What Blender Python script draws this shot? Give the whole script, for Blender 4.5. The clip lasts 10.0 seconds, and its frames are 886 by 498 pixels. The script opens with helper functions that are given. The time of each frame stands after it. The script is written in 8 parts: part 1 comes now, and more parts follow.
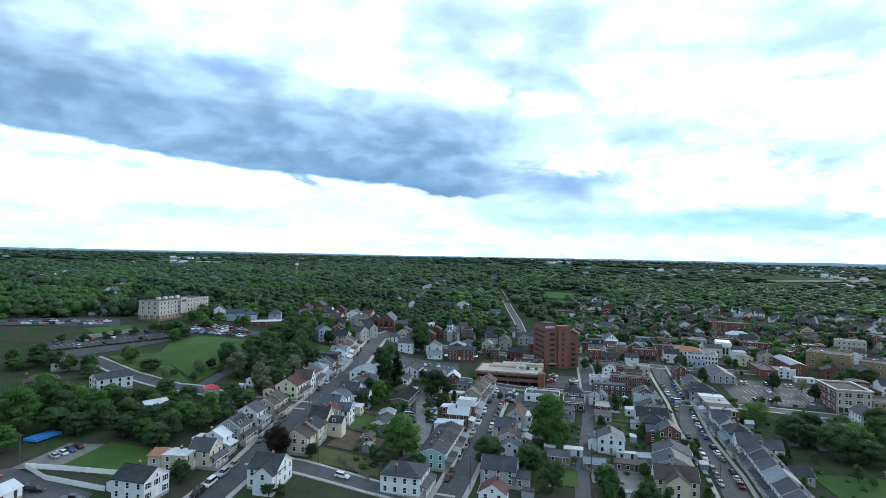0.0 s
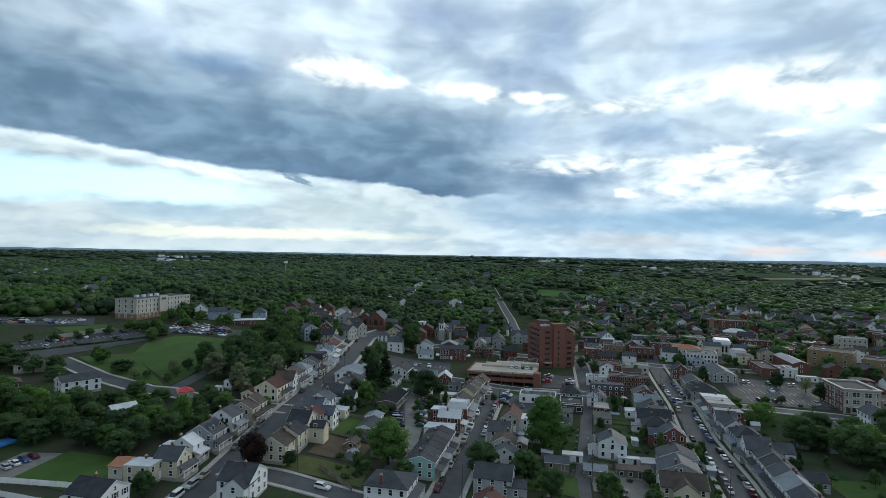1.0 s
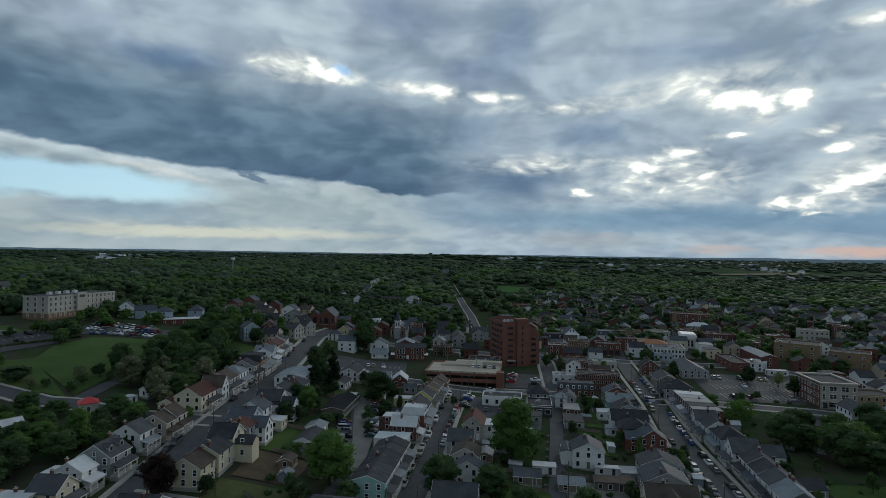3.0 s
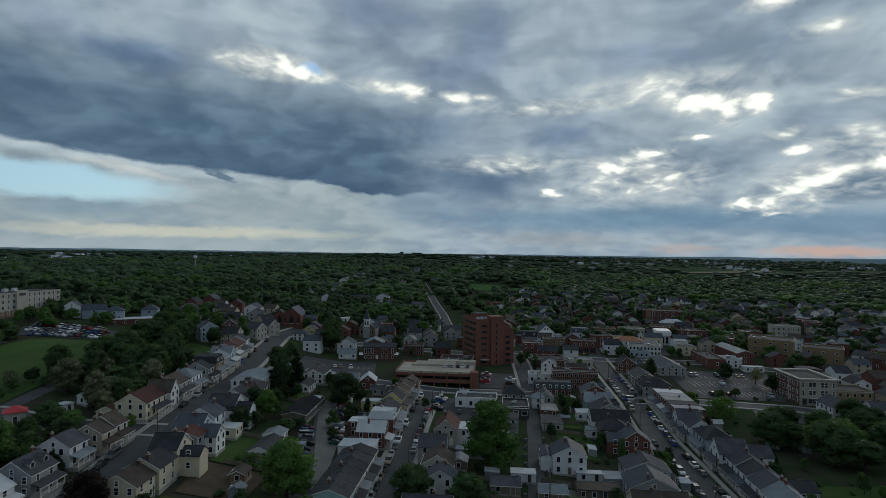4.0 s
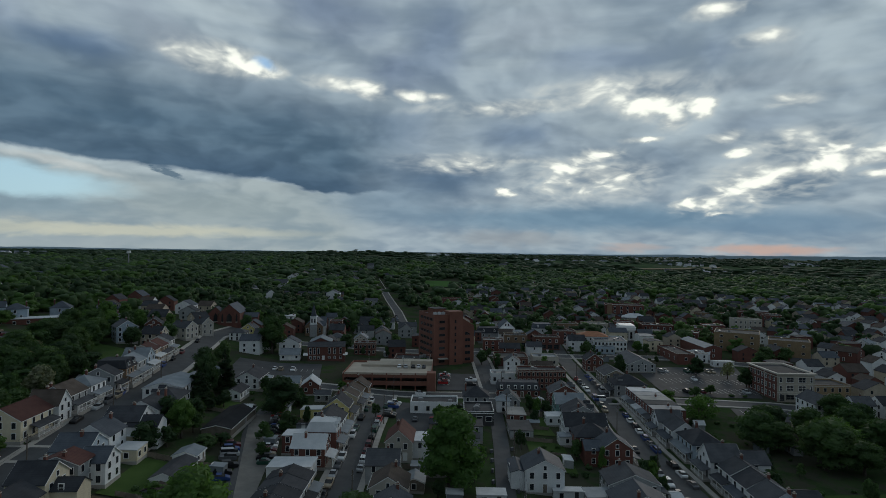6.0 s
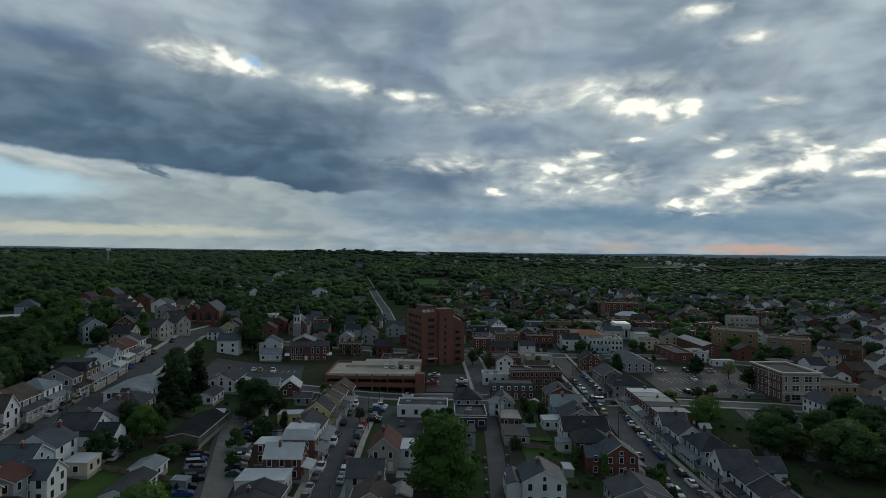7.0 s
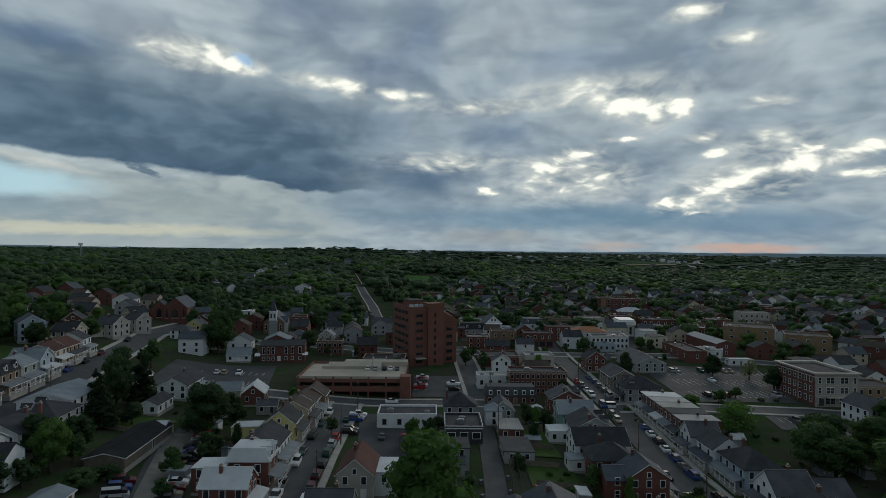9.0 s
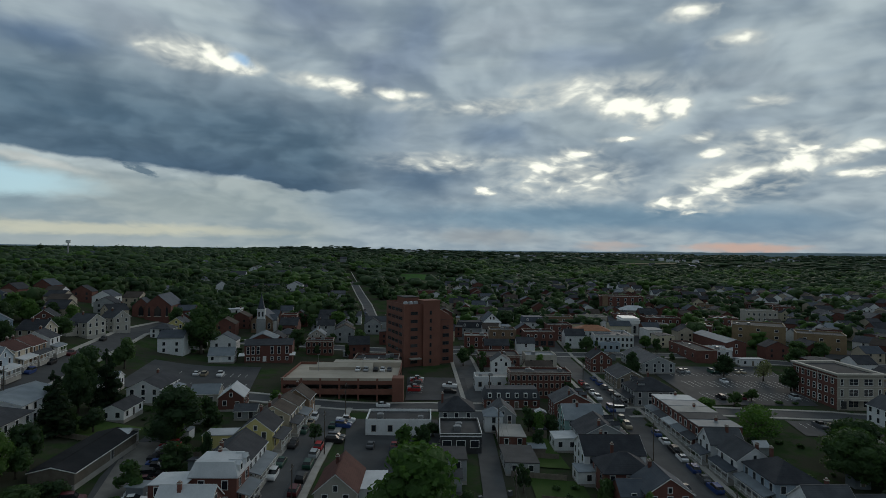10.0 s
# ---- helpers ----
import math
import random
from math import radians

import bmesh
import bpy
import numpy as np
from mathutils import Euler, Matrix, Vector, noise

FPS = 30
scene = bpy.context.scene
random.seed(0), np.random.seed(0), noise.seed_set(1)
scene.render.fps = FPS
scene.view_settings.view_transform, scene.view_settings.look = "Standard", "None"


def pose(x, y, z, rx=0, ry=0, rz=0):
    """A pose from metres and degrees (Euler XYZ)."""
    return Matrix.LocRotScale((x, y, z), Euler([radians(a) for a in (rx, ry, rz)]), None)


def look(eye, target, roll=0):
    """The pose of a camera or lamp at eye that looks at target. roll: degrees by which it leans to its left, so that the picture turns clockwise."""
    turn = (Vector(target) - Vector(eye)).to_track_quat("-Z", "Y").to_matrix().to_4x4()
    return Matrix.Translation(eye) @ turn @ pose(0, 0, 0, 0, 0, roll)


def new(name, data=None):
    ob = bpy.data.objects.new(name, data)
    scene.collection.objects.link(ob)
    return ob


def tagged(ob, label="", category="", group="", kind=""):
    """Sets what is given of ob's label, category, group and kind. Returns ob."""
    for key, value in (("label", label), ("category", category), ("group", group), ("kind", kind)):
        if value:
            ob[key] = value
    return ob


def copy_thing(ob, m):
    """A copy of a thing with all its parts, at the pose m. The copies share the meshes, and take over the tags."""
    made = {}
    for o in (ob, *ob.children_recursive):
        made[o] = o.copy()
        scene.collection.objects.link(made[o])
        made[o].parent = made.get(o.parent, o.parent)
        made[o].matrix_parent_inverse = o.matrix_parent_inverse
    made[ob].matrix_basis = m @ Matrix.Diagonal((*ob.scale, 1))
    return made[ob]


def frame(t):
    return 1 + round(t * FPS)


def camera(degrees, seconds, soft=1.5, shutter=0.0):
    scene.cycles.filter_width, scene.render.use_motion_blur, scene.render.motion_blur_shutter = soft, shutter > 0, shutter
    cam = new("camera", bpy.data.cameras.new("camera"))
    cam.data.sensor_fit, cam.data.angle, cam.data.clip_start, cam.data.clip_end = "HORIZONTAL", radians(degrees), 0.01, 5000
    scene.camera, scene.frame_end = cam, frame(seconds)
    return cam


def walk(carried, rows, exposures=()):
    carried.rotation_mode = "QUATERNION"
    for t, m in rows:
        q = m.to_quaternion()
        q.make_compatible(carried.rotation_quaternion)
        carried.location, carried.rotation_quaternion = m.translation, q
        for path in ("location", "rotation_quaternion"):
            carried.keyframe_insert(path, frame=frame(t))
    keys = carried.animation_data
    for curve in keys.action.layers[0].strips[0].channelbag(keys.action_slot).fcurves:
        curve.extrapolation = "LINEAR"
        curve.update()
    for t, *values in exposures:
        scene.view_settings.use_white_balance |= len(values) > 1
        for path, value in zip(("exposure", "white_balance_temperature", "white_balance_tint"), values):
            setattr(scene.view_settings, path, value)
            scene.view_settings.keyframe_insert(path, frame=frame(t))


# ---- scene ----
# ---------------------------------------------------------------- camera
cam = camera(76.8, 10.0, soft=0.6)
METRES, EYE, TILT, LEAN, TURN = 144.0, 82.2, 0.75, -1.1, 0.0
ROWS = [
    (0.0, 0.0, 0.0, 0.0, -0.0, 0.0, 0.0),
    (0.5, 0.0033, 0.0487, -0.0089, -0.33, -0.05, 0.03),
    (1.0, 0.0069, 0.1001, -0.0184, -0.76, -0.08, 0.07),
    (1.5, 0.0106, 0.1473, -0.0273, -1.17, -0.1, 0.1),
    (2.0, 0.0148, 0.1977, -0.0374, -2.13, -0.12, 0.15),
    (2.5, 0.0189, 0.2445, -0.0457, -3.49, -0.17, 0.18),
    (4.0, 0.0338, 0.3915, -0.0753, -7.92, -0.26, 0.24),
    (4.5, 0.0401, 0.4377, -0.084, -9.2, -0.3, 0.21),
    (5.0, 0.048, 0.4876, -0.0939, -10.46, -0.33, 0.23),
    (5.5, 0.0561, 0.5335, -0.1034, -11.47, -0.36, 0.22),
    (6.0, 0.0661, 0.5829, -0.1127, -12.48, -0.4, 0.25),
    (7.5, 0.1004, 0.7238, -0.1411, -13.81, -0.47, 0.26),
    (8.0, 0.1144, 0.7733, -0.151, -14.06, -0.5, 0.28),
    (8.5, 0.1277, 0.8189, -0.1601, -14.22, -0.52, 0.29),
    (9.0, 0.1428, 0.8682, -0.1699, -14.35, -0.53, 0.31),
    (9.5, 0.1569, 0.9138, -0.179, -14.46, -0.54, 0.3),
    (10.0, 0.1721, 0.963, -0.1892, -14.59, -0.55, 0.31),
]
walk(cam, [(t, pose(0, 0, EYE, TILT, LEAN, TURN) @ pose(METRES * x, METRES * y, METRES * z, 90 + pitch, roll, yaw)) for t, x, y, z, yaw, pitch, roll in ROWS],
     exposures=[(0.0, 1.74, 6080, 10), (0.5, 1.36, 6380, 10), (1.0, 1.02, 6600, 10), (1.5, 0.76, 6640, 10), (2.0, 0.53, 6640, 10), (2.7, 0.28, 6610, 10),
                (3.8, 0.02, 6590, 10), (5.0, -0.07, 6620, 10), (7.0, -0.05, 6780, 10), (10.0, -0.04, 6880, 10)])

# ---------------------------------------------------------------- world and sun
SUN_AZ, SUN_EL = 38.0, 16.0


class Nodes:
    """Short hand for building node trees."""

    def __init__(self, tree):
        self.t = tree
        tree.nodes.clear()

    def put(self, value, socket):
        if isinstance(value, bpy.types.NodeSocket):
            self.t.links.new(value, socket)
        else:
            socket.default_value = value

    def add(self, kind, **props):
        n = self.t.nodes.new(kind)
        for k, v in props.items():
            setattr(n, k, v)
        return n

    def math(self, op, a, b=0.0, c=0.0, clamp=False):
        n = self.add("ShaderNodeMath", operation=op, use_clamp=clamp)
        for v, sck in zip((a, b, c), n.inputs):
            self.put(v, sck)
        return n.outputs[0]

    def vmath(self, op, a, b=(0, 0, 0)):
        n = self.add("ShaderNodeVectorMath", operation=op)
        self.put(a, n.inputs[0])
        if op == "SCALE":
            self.put(b, n.inputs["Scale"])
        else:
            self.put(b, n.inputs[1])
        return n.outputs["Value" if op in ("LENGTH", "DOT_PRODUCT") else "Vector"]

    def noise(self, vec, scale, detail=4.0, rough=0.55, distort=0.0):
        n = self.add("ShaderNodeTexNoise")
        if vec is not None:
            self.put(vec, n.inputs["Vector"])
        n.inputs["Scale"].default_value = scale
        n.inputs["Detail"].default_value = detail
        n.inputs["Roughness"].default_value = rough
        n.inputs["Distortion"].default_value = distort
        return n.outputs["Fac"], n.outputs["Color"]

    def ramp(self, fac, lo, hi, a=0.0, b=1.0, smooth=True):
        n = self.add("ShaderNodeMapRange", interpolation_type="SMOOTHSTEP" if smooth else "LINEAR")
        self.put(fac, n.inputs["Value"])
        for k, v in (("From Min", lo), ("From Max", hi), ("To Min", a), ("To Max", b)):
            n.inputs[k].default_value = v
        return n.outputs["Result"]

    def mix(self, fac, a, b, blend="MIX"):
        n = self.add("ShaderNodeMix", data_type="RGBA", blend_type=blend)
        self.put(fac, n.inputs[0])
        for v, sck in ((a, n.inputs[6]), (b, n.inputs[7])):
            self.put((*v, 1) if isinstance(v, tuple) and len(v) == 3 else v, sck)
        return n.outputs[2]

    def mapping(self, vec, loc=(0, 0, 0), rot=(0, 0, 0), scale=(1, 1, 1), kind="POINT"):
        n = self.add("ShaderNodeMapping", vector_type=kind)
        self.put(vec, n.inputs[0])
        n.inputs[1].default_value, n.inputs[2].default_value, n.inputs[3].default_value = loc, rot, scale
        return n.outputs[0]


def make_world():
    world = bpy.data.worlds.new("sky")
    scene.world = world
    world.use_nodes = True
    k = Nodes(world.node_tree)
    gen = k.add("ShaderNodeTexCoord").outputs["Generated"]
    sep = k.add("ShaderNodeSeparateXYZ")
    k.put(gen, sep.inputs[0])
    dx, dy, dz = sep.outputs
    sky = k.add("ShaderNodeTexSky", sky_type="NISHITA", sun_disc=False, sun_elevation=radians(SUN_EL), sun_rotation=radians(SUN_AZ))
    clear = k.mix(0.75, k.mix(1.0, sky.outputs[0], (0.12, 0.12, 0.12), "MULTIPLY"), (0.43, 0.63, 0.76))
    deg = 180 / math.pi
    az = k.math("MULTIPLY", k.math("ARCTAN2", dx, dy), deg)
    el = k.math("MULTIPLY", k.math("ARCSINE", dz), deg)
    flat = k.add("ShaderNodeCombineXYZ")
    k.put(az, flat.inputs[0])
    k.put(el, flat.inputs[1])
    ang = flat.outputs[0]
    half = (0.5, 0.5, 0.5)
    # the cloud deck lies flat overhead, so its heaps shrink and close up towards the horizon
    up = k.math("ADD", k.math("MAXIMUM", dz, 0.0), 0.32)
    deck = k.add("ShaderNodeCombineXYZ")
    k.put(k.math("DIVIDE", dx, up), deck.inputs[0])
    k.put(k.math("DIVIDE", dy, up), deck.inputs[1])
    plane = deck.outputs[0]
    curl = k.vmath("SUBTRACT", k.noise(plane, 3.0, 3.0, 0.5)[1], half)
    bent = k.vmath("ADD", plane, k.vmath("SCALE", curl, 0.2))
    heaps = k.noise(bent, 3.0, 2.0, 0.45)[0]
    puffs = k.noise(bent, 8.5, 2.5, 0.45)[0]
    wisps = k.noise(k.vmath("ADD", plane, k.vmath("SCALE", curl, 0.2)), 24.0, 2.5, 0.45)[0]
    streaks = k.noise(k.mapping(ang, rot=(0, 0, radians(3)), scale=(0.07, 0.62, 1)), 1.0, 3.0, 0.5, 0.3)[0]
    # shapes in degrees of azimuth and elevation, their outlines pushed about by the same heaps
    w1 = k.mapping(curl, scale=(7.0, 2.2, 0.0))
    w2 = k.mapping(k.vmath("SUBTRACT", k.noise(bent, 10.0, 4.0, 0.52)[1], half), scale=(3.4, 1.3, 0.0))
    soft = k.vmath("ADD", ang, k.vmath("ADD", w1, w2))
    crisp = k.vmath("ADD", ang, k.vmath("ADD", k.vmath("SCALE", w1, 0.15), k.vmath("SCALE", w2, 0.85)))

    def blob(a, e, sa, se, turn=0.0, edge=0.0, where=None, amount=1.0):
        v = k.mapping(soft if where is None else where, loc=(a, e, 0), rot=(0, 0, radians(turn)), scale=(sa, se, 1), kind="TEXTURE")
        return k.ramp(k.vmath("LENGTH", v), 1.0, edge, 0.0, amount)

    tone = k.math("ADD", k.math("MULTIPLY", heaps, 0.45), k.math("ADD", k.math("MULTIPLY", puffs, 0.30), k.math("MULTIPLY", streaks, 0.25)))
    col = k.mix(k.ramp(tone, 0.34, 0.66), (0.225, 0.282, 0.352), (0.40, 0.45, 0.49))
    # high clouds: amount, azimuth, elevation, half width, half height, turn, colour
    patches_high = [
        (0.8, -27.3, 18.4, 4.1, 2.11, 0, (0.314, 0.366, 0.456)),
        (0.75, -21.5, 17.4, 4.7, 1.64, 0, (0.107, 0.171, 0.296)),
        (0.7, -15.3, 19.4, 5.3, 2.83, -20, (0.314, 0.356, 0.418)),
        (0.8, 0.6, 22.6, 6.8, 3.05, -8, (0.15, 0.195, 0.283)),
        (0.7, 7.3, 18.3, 4.3, 2.21, 0, (0.136, 0.181, 0.275)),
        (0.75, 11.6, 20.9, 4.1, 4.58, 0, (0.156, 0.209, 0.305)),
        (0.7, 21.3, 22.1, 7.7, 2.55, 0, (0.319, 0.361, 0.418)),
        (0.45, 27.8, 18.9, 6.8, 1.59, 3, (0.209, 0.27, 0.392)),
        (0.55, 24.6, 16.9, 8.6, 1.34, 3, (0.323, 0.381, 0.445)),
        (0.5, 38.2, 18.8, 3.1, 1.56, 0, (0.195, 0.254, 0.352)),
    ]
    # middle clouds: amount, azimuth, elevation, half width, half height, turn, colour
    patches_middle = [
        (0.8, 20.3, 12.2, 6.1, 2.18, 0, (0.15, 0.209, 0.301)),
        (0.75, 33.9, 8.7, 4.2, 2.68, 0, (0.162, 0.22, 0.296)),
        (0.8, 45.4, 5.9, 4.2, 1.39, 6, (0.102, 0.171, 0.254)),
        (0.6, 42.3, 15.5, 5.7, 1.45, 0, (0.262, 0.305, 0.361)),
        (0.6, 41.9, 11.9, 3.7, 1.22, 0, (0.202, 0.254, 0.328)),
        (0.55, 43.1, 18.2, 2.8, 1.58, 0, (0.361, 0.397, 0.434)),
        (0.85, 11.2, 7.6, 8.6, 2.51, -4, (0.098, 0.156, 0.238)),
        (0.7, 8.2, 12.1, 6.4, 3.22, 0, (0.138, 0.195, 0.283)),
        (0.55, -6, 15.2, 7.5, 1.57, -8, (0.238, 0.287, 0.352)),
        (0.5, 29.4, 12.4, 6.1, 1.56, 0, (0.287, 0.332, 0.371)),
    ]
    # low clouds: amount, azimuth, elevation, half width, half height, turn, colour
    patches_low = [
        (0.75, -24.3, 3.8, 7.7, 1.25, 0, (0.223, 0.301, 0.361)),
        (0.7, -9.5, 4.3, 9.8, 1.97, 0, (0.314, 0.361, 0.376)),
        (0.75, 6.6, 5.1, 7.5, 2.3, 0, (0.195, 0.266, 0.342)),
        (0.8, 27.9, 3.7, 23.5, 1.64, 0, (0.138, 0.235, 0.332)),
        (0.7, 44.3, 2.9, 10.1, 1.61, 0, (0.144, 0.235, 0.337)),
        (0.9, -16.9, 1.9, 18, 0.68, 0, (0.552, 0.533, 0.445)),
        (0.65, -17.8, 0.8, 19.1, 0.52, 0, (0.342, 0.381, 0.407)),
        (0.6, 19.3, 1.7, 7.3, 0.97, 0, (0.314, 0.319, 0.337)),
        (0.7, 31, 0.9, 3.5, 0.54, 0, (0.468, 0.381, 0.361)),
        (0.85, 42.7, 0.7, 6, 0.53, 0, (0.578, 0.376, 0.314)),
    ]
    breaks_left = [
        (1, -9.8, 17.9, 4.9, 1.2, -6),
        (1.1, -6, 17.5, 2.5, 0.77, -4),
        (0.7, 1.5, 16.6, 3.4, 0.69, -4),
        (0.95, 4.5, 16.3, 2.1, 0.7, -10),
        (0.95, 9.2, 15.9, 2, 0.54, -14),
        (0.8, 11.5, 15.7, 1.5, 0.38, 0),
    ]
    breaks_centre = [
        (0.66, 20.5, 14.8, 11.6, 0.69, 1),
        (1.1, 33, 14.3, 3.5, 1.1, 0),
        (1.1, 34.9, 13.5, 1.5, 1.49, 0),
        (1.1, 37.1, 13.7, 1.7, 0.88, 0),
        (0.8, 32.2, 11.2, 2, 0.31, 3),
        (0.95, 39.2, 10.9, 1.7, 0.53, 4),
        (0.85, 40.3, 9.5, 1.4, 0.48, 6),
        (0.6, 29.9, 15.7, 9.1, 1.72, 0),
        (0.5, 14.6, 9.3, 7.4, 1.01, 0),
        (0.6, 20.6, 9.5, 3.3, 0.39, 0),
    ]
    breaks_low = [
        (1, 27.5, 9.8, 3, 0.64, 6),
        (0.75, 27.9, 7.9, 5.5, 1.08, -5),
        (0.85, 24.8, 8.6, 3.2, 0.88, -18),
        (0.55, 26.8, 7.5, 7.9, 2.29, 0),
        (0.9, 18.8, 6.4, 1, 0.4, 0),
        (0.85, 38.6, 4.1, 1.3, 0.25, 0),
    ]
    breaks_right = [
        (0.9, 37.3, 5.1, 3, 0.71, 8),
        (0.95, 40.7, 6.5, 3.8, 0.73, 13),
        (1, 43.3, 7.4, 3.6, 0.71, 14),
        (1.05, 46.6, 8, 2.9, 0.82, 12),
        (1, 50.5, 8.6, 3.1, 0.6, 13),
        (0.85, 51.7, 7, 2.5, 0.38, 2),
        (1, 47.3, 9.1, 1.6, 0.76, 18),
        (0.6, 41.9, 6.6, 7, 2.12, 12),
        (0.8, 44, 10.4, 1.2, 0.65, 0),
        (0.7, 44.6, 13.6, 2.3, 0.58, 0),
        (0.9, 38.5, 21.8, 2.7, 0.66, 0),
        (0.7, 42.4, 19.1, 2.2, 0.61, 0),
        (0.6, 45.1, 9.8, 5, 1.37, 0),
    ]
    for amount, a, e, sa, se, turn, colour in patches_high + patches_middle:
        col = k.mix(blob(a, e, sa * 1.25, se * 1.25, turn, 0.1, None, amount), col, colour)
    # the long dark bank, its lower edge falling from one side to the other and ending in a rounded lobe
    sc = k.add("ShaderNodeSeparateXYZ")
    k.put(k.vmath("ADD", ang, k.vmath("ADD", k.vmath("SCALE", w1, 0.12), k.vmath("SCALE", w2, 0.7))), sc.inputs[0])
    edge = k.math("SUBTRACT", 6.72, k.math("MULTIPLY", sc.outputs[0], k.math("ADD", 0.062, k.math("MULTIPLY", k.ramp(sc.outputs[0], -16.0, -34.0), 0.014))))
    edge = k.math("SUBTRACT", edge, k.math("MULTIPLY", k.math("MULTIPLY", k.ramp(sc.outputs[0], -3.2, -1.0), k.ramp(sc.outputs[0], 6.5, 3.0)), 0.75))
    over = k.math("SUBTRACT", sc.outputs[1], edge)
    reach = k.ramp(sc.outputs[0], 11.0, 1.5)
    bank = k.math("MULTIPLY", k.math("MULTIPLY", k.ramp(over, -0.12, 0.30), k.ramp(over, 12.5, 4.5)), reach)
    dark = k.mix(k.ramp(tone, 0.40, 0.60), (0.080, 0.132, 0.192), (0.120, 0.178, 0.240))
    dark = k.mix(k.math("MULTIPLY", k.ramp(over, 3.6, 0.4), k.ramp(az, -24.0, -8.0, 0.25, 0.9)), dark, (0.062, 0.106, 0.165))
    below = k.math("MULTIPLY", k.ramp(over, 0.12, -0.25), k.ramp(az, 8.0, 0.0))
    shelf = k.mix(k.ramp(tone, 0.40, 0.60), (0.265, 0.32, 0.36), (0.36, 0.40, 0.415))
    col = k.mix(below, col, shelf)
    gap = k.math("MULTIPLY", below, k.math("MULTIPLY", k.ramp(over, -1.0, -0.2), k.ramp(az, -6.0, -13.0)))
    # clear sky in the gap under the bank, edged with pale cloud
    rift = k.math("MAXIMUM", blob(-29.5, 6.0, 15.0, 1.9, -3, 0.5, crisp), blob(-42, 5.8, 16, 2.6, 0, 0.5, crisp))
    col = k.mix(k.math("MULTIPLY", gap, 0.6), col, (0.52, 0.57, 0.60))
    for amount, a, e, sa, se, turn, colour in patches_low:
        col = k.mix(blob(a, e, sa * 1.2, se * 1.25, turn, 0.2, crisp, amount), col, colour)
    col = k.mix(k.math("MULTIPLY", rift, 0.95), col, clear)
    col = k.mix(k.math("MULTIPLY", blob(-22.0, 7.35, 7.0, 0.5, -8, 0.1, crisp), 0.7), col, (0.56, 0.56, 0.55))
    col = k.mix(bank, col, dark)
    # billows over everything, fading out low down
    grain = k.math("ADD", k.math("MULTIPLY", puffs, 0.50), k.math("ADD", k.math("MULTIPLY", wisps, 0.16), k.math("MULTIPLY", heaps, 0.34)))
    relief = k.math("ADD", 0.5, k.math("MULTIPLY", k.math("SUBTRACT", k.ramp(grain, 0.36, 0.64), 0.5), k.math("MULTIPLY", k.ramp(el, 1.0, 9.0, 0.12, 1.0), k.math("SUBTRACT", 1.0, rift))))
    col = k.mix(1.0, col, k.mix(relief, (0.90, 0.905, 0.91), (1.15, 1.145, 1.14)), "MULTIPLY")
    # breaks in the deck, lit from behind: amount, azimuth, elevation, half width, half height, turn
    light = None
    for amount, a, e, sa, se, turn in breaks_left + breaks_centre + breaks_low + breaks_right:
        one = blob(a, e, sa * 1.65, se * 1.85, turn, 0.0, crisp, amount)
        light = one if light is None else k.math("MAXIMUM", light, one)
    rag = k.math("ADD", k.math("MULTIPLY", k.math("SUBTRACT", puffs, 0.5), 1.5), k.math("ADD", k.math("MULTIPLY", k.math("SUBTRACT", wisps, 0.5), 1.0), k.math("MULTIPLY", k.math("SUBTRACT", streaks, 0.5), 0.3)))
    torn = k.math("ADD", light, k.math("MULTIPLY", rag, k.ramp(light, 0.0, 0.5)))
    col = k.mix(k.math("MULTIPLY", k.ramp(torn, 0.04, 0.70), 0.72), col, (0.60, 0.60, 0.58))
    col = k.mix(k.ramp(torn, 0.52, 1.02), col, (1.10, 1.05, 0.94))
    col = k.mix(k.math("MULTIPLY", blob(-5.6, 17.95, 1.9, 0.75, -20, 0.1, crisp), 0.75), col, (0.33, 0.53, 0.80))
    # a ragged scrap of cloud hanging under the bank
    tatter = k.noise(k.mapping(ang, rot=(0, 0, radians(12)), scale=(0.9, 2.0, 1)), 1.0, 5.0, 0.6, 0.4)[0]
    hang = k.math("ADD", blob(-13.8, 7.25, 2.6, 0.62, -14, 0.0, ang), k.math("MULTIPLY", k.math("SUBTRACT", tatter, 0.5), 2.0))
    col = k.mix(k.math("MULTIPLY", k.math("MULTIPLY", k.ramp(hang, 0.30, 0.8), blob(-13.8, 7.25, 2.8, 0.8, -14, 0.5, ang)), 0.85), col, (0.095, 0.150, 0.21))
    # away from the evening light, behind and overhead, the deck is plain and dimmer
    side = k.ramp(k.vmath("DOT_PRODUCT", gen, (math.sin(radians(SUN_AZ)), math.cos(radians(SUN_AZ)), 0.0)), 0.55, -0.35)
    high = k.ramp(el, 27.0, 55.0)
    dim = k.math("MAXIMUM", side, high)
    col = k.mix(dim, col, k.mix(1.0, col, (0.67, 0.665, 0.675), "MULTIPLY"))
    col = k.mix(1.0, col, (0.945, 1.04, 1.075), "MULTIPLY")
    low = k.ramp(el, 0.0, -1.5, 0.0, 1.0)
    col = k.mix(low, col, (0.03, 0.045, 0.03))
    bg = k.add("ShaderNodeBackground")
    k.put(col, bg.inputs[0])
    bg.inputs[1].default_value = 1.0
    k.put(bg.outputs[0], k.add("ShaderNodeOutputWorld").inputs[0])


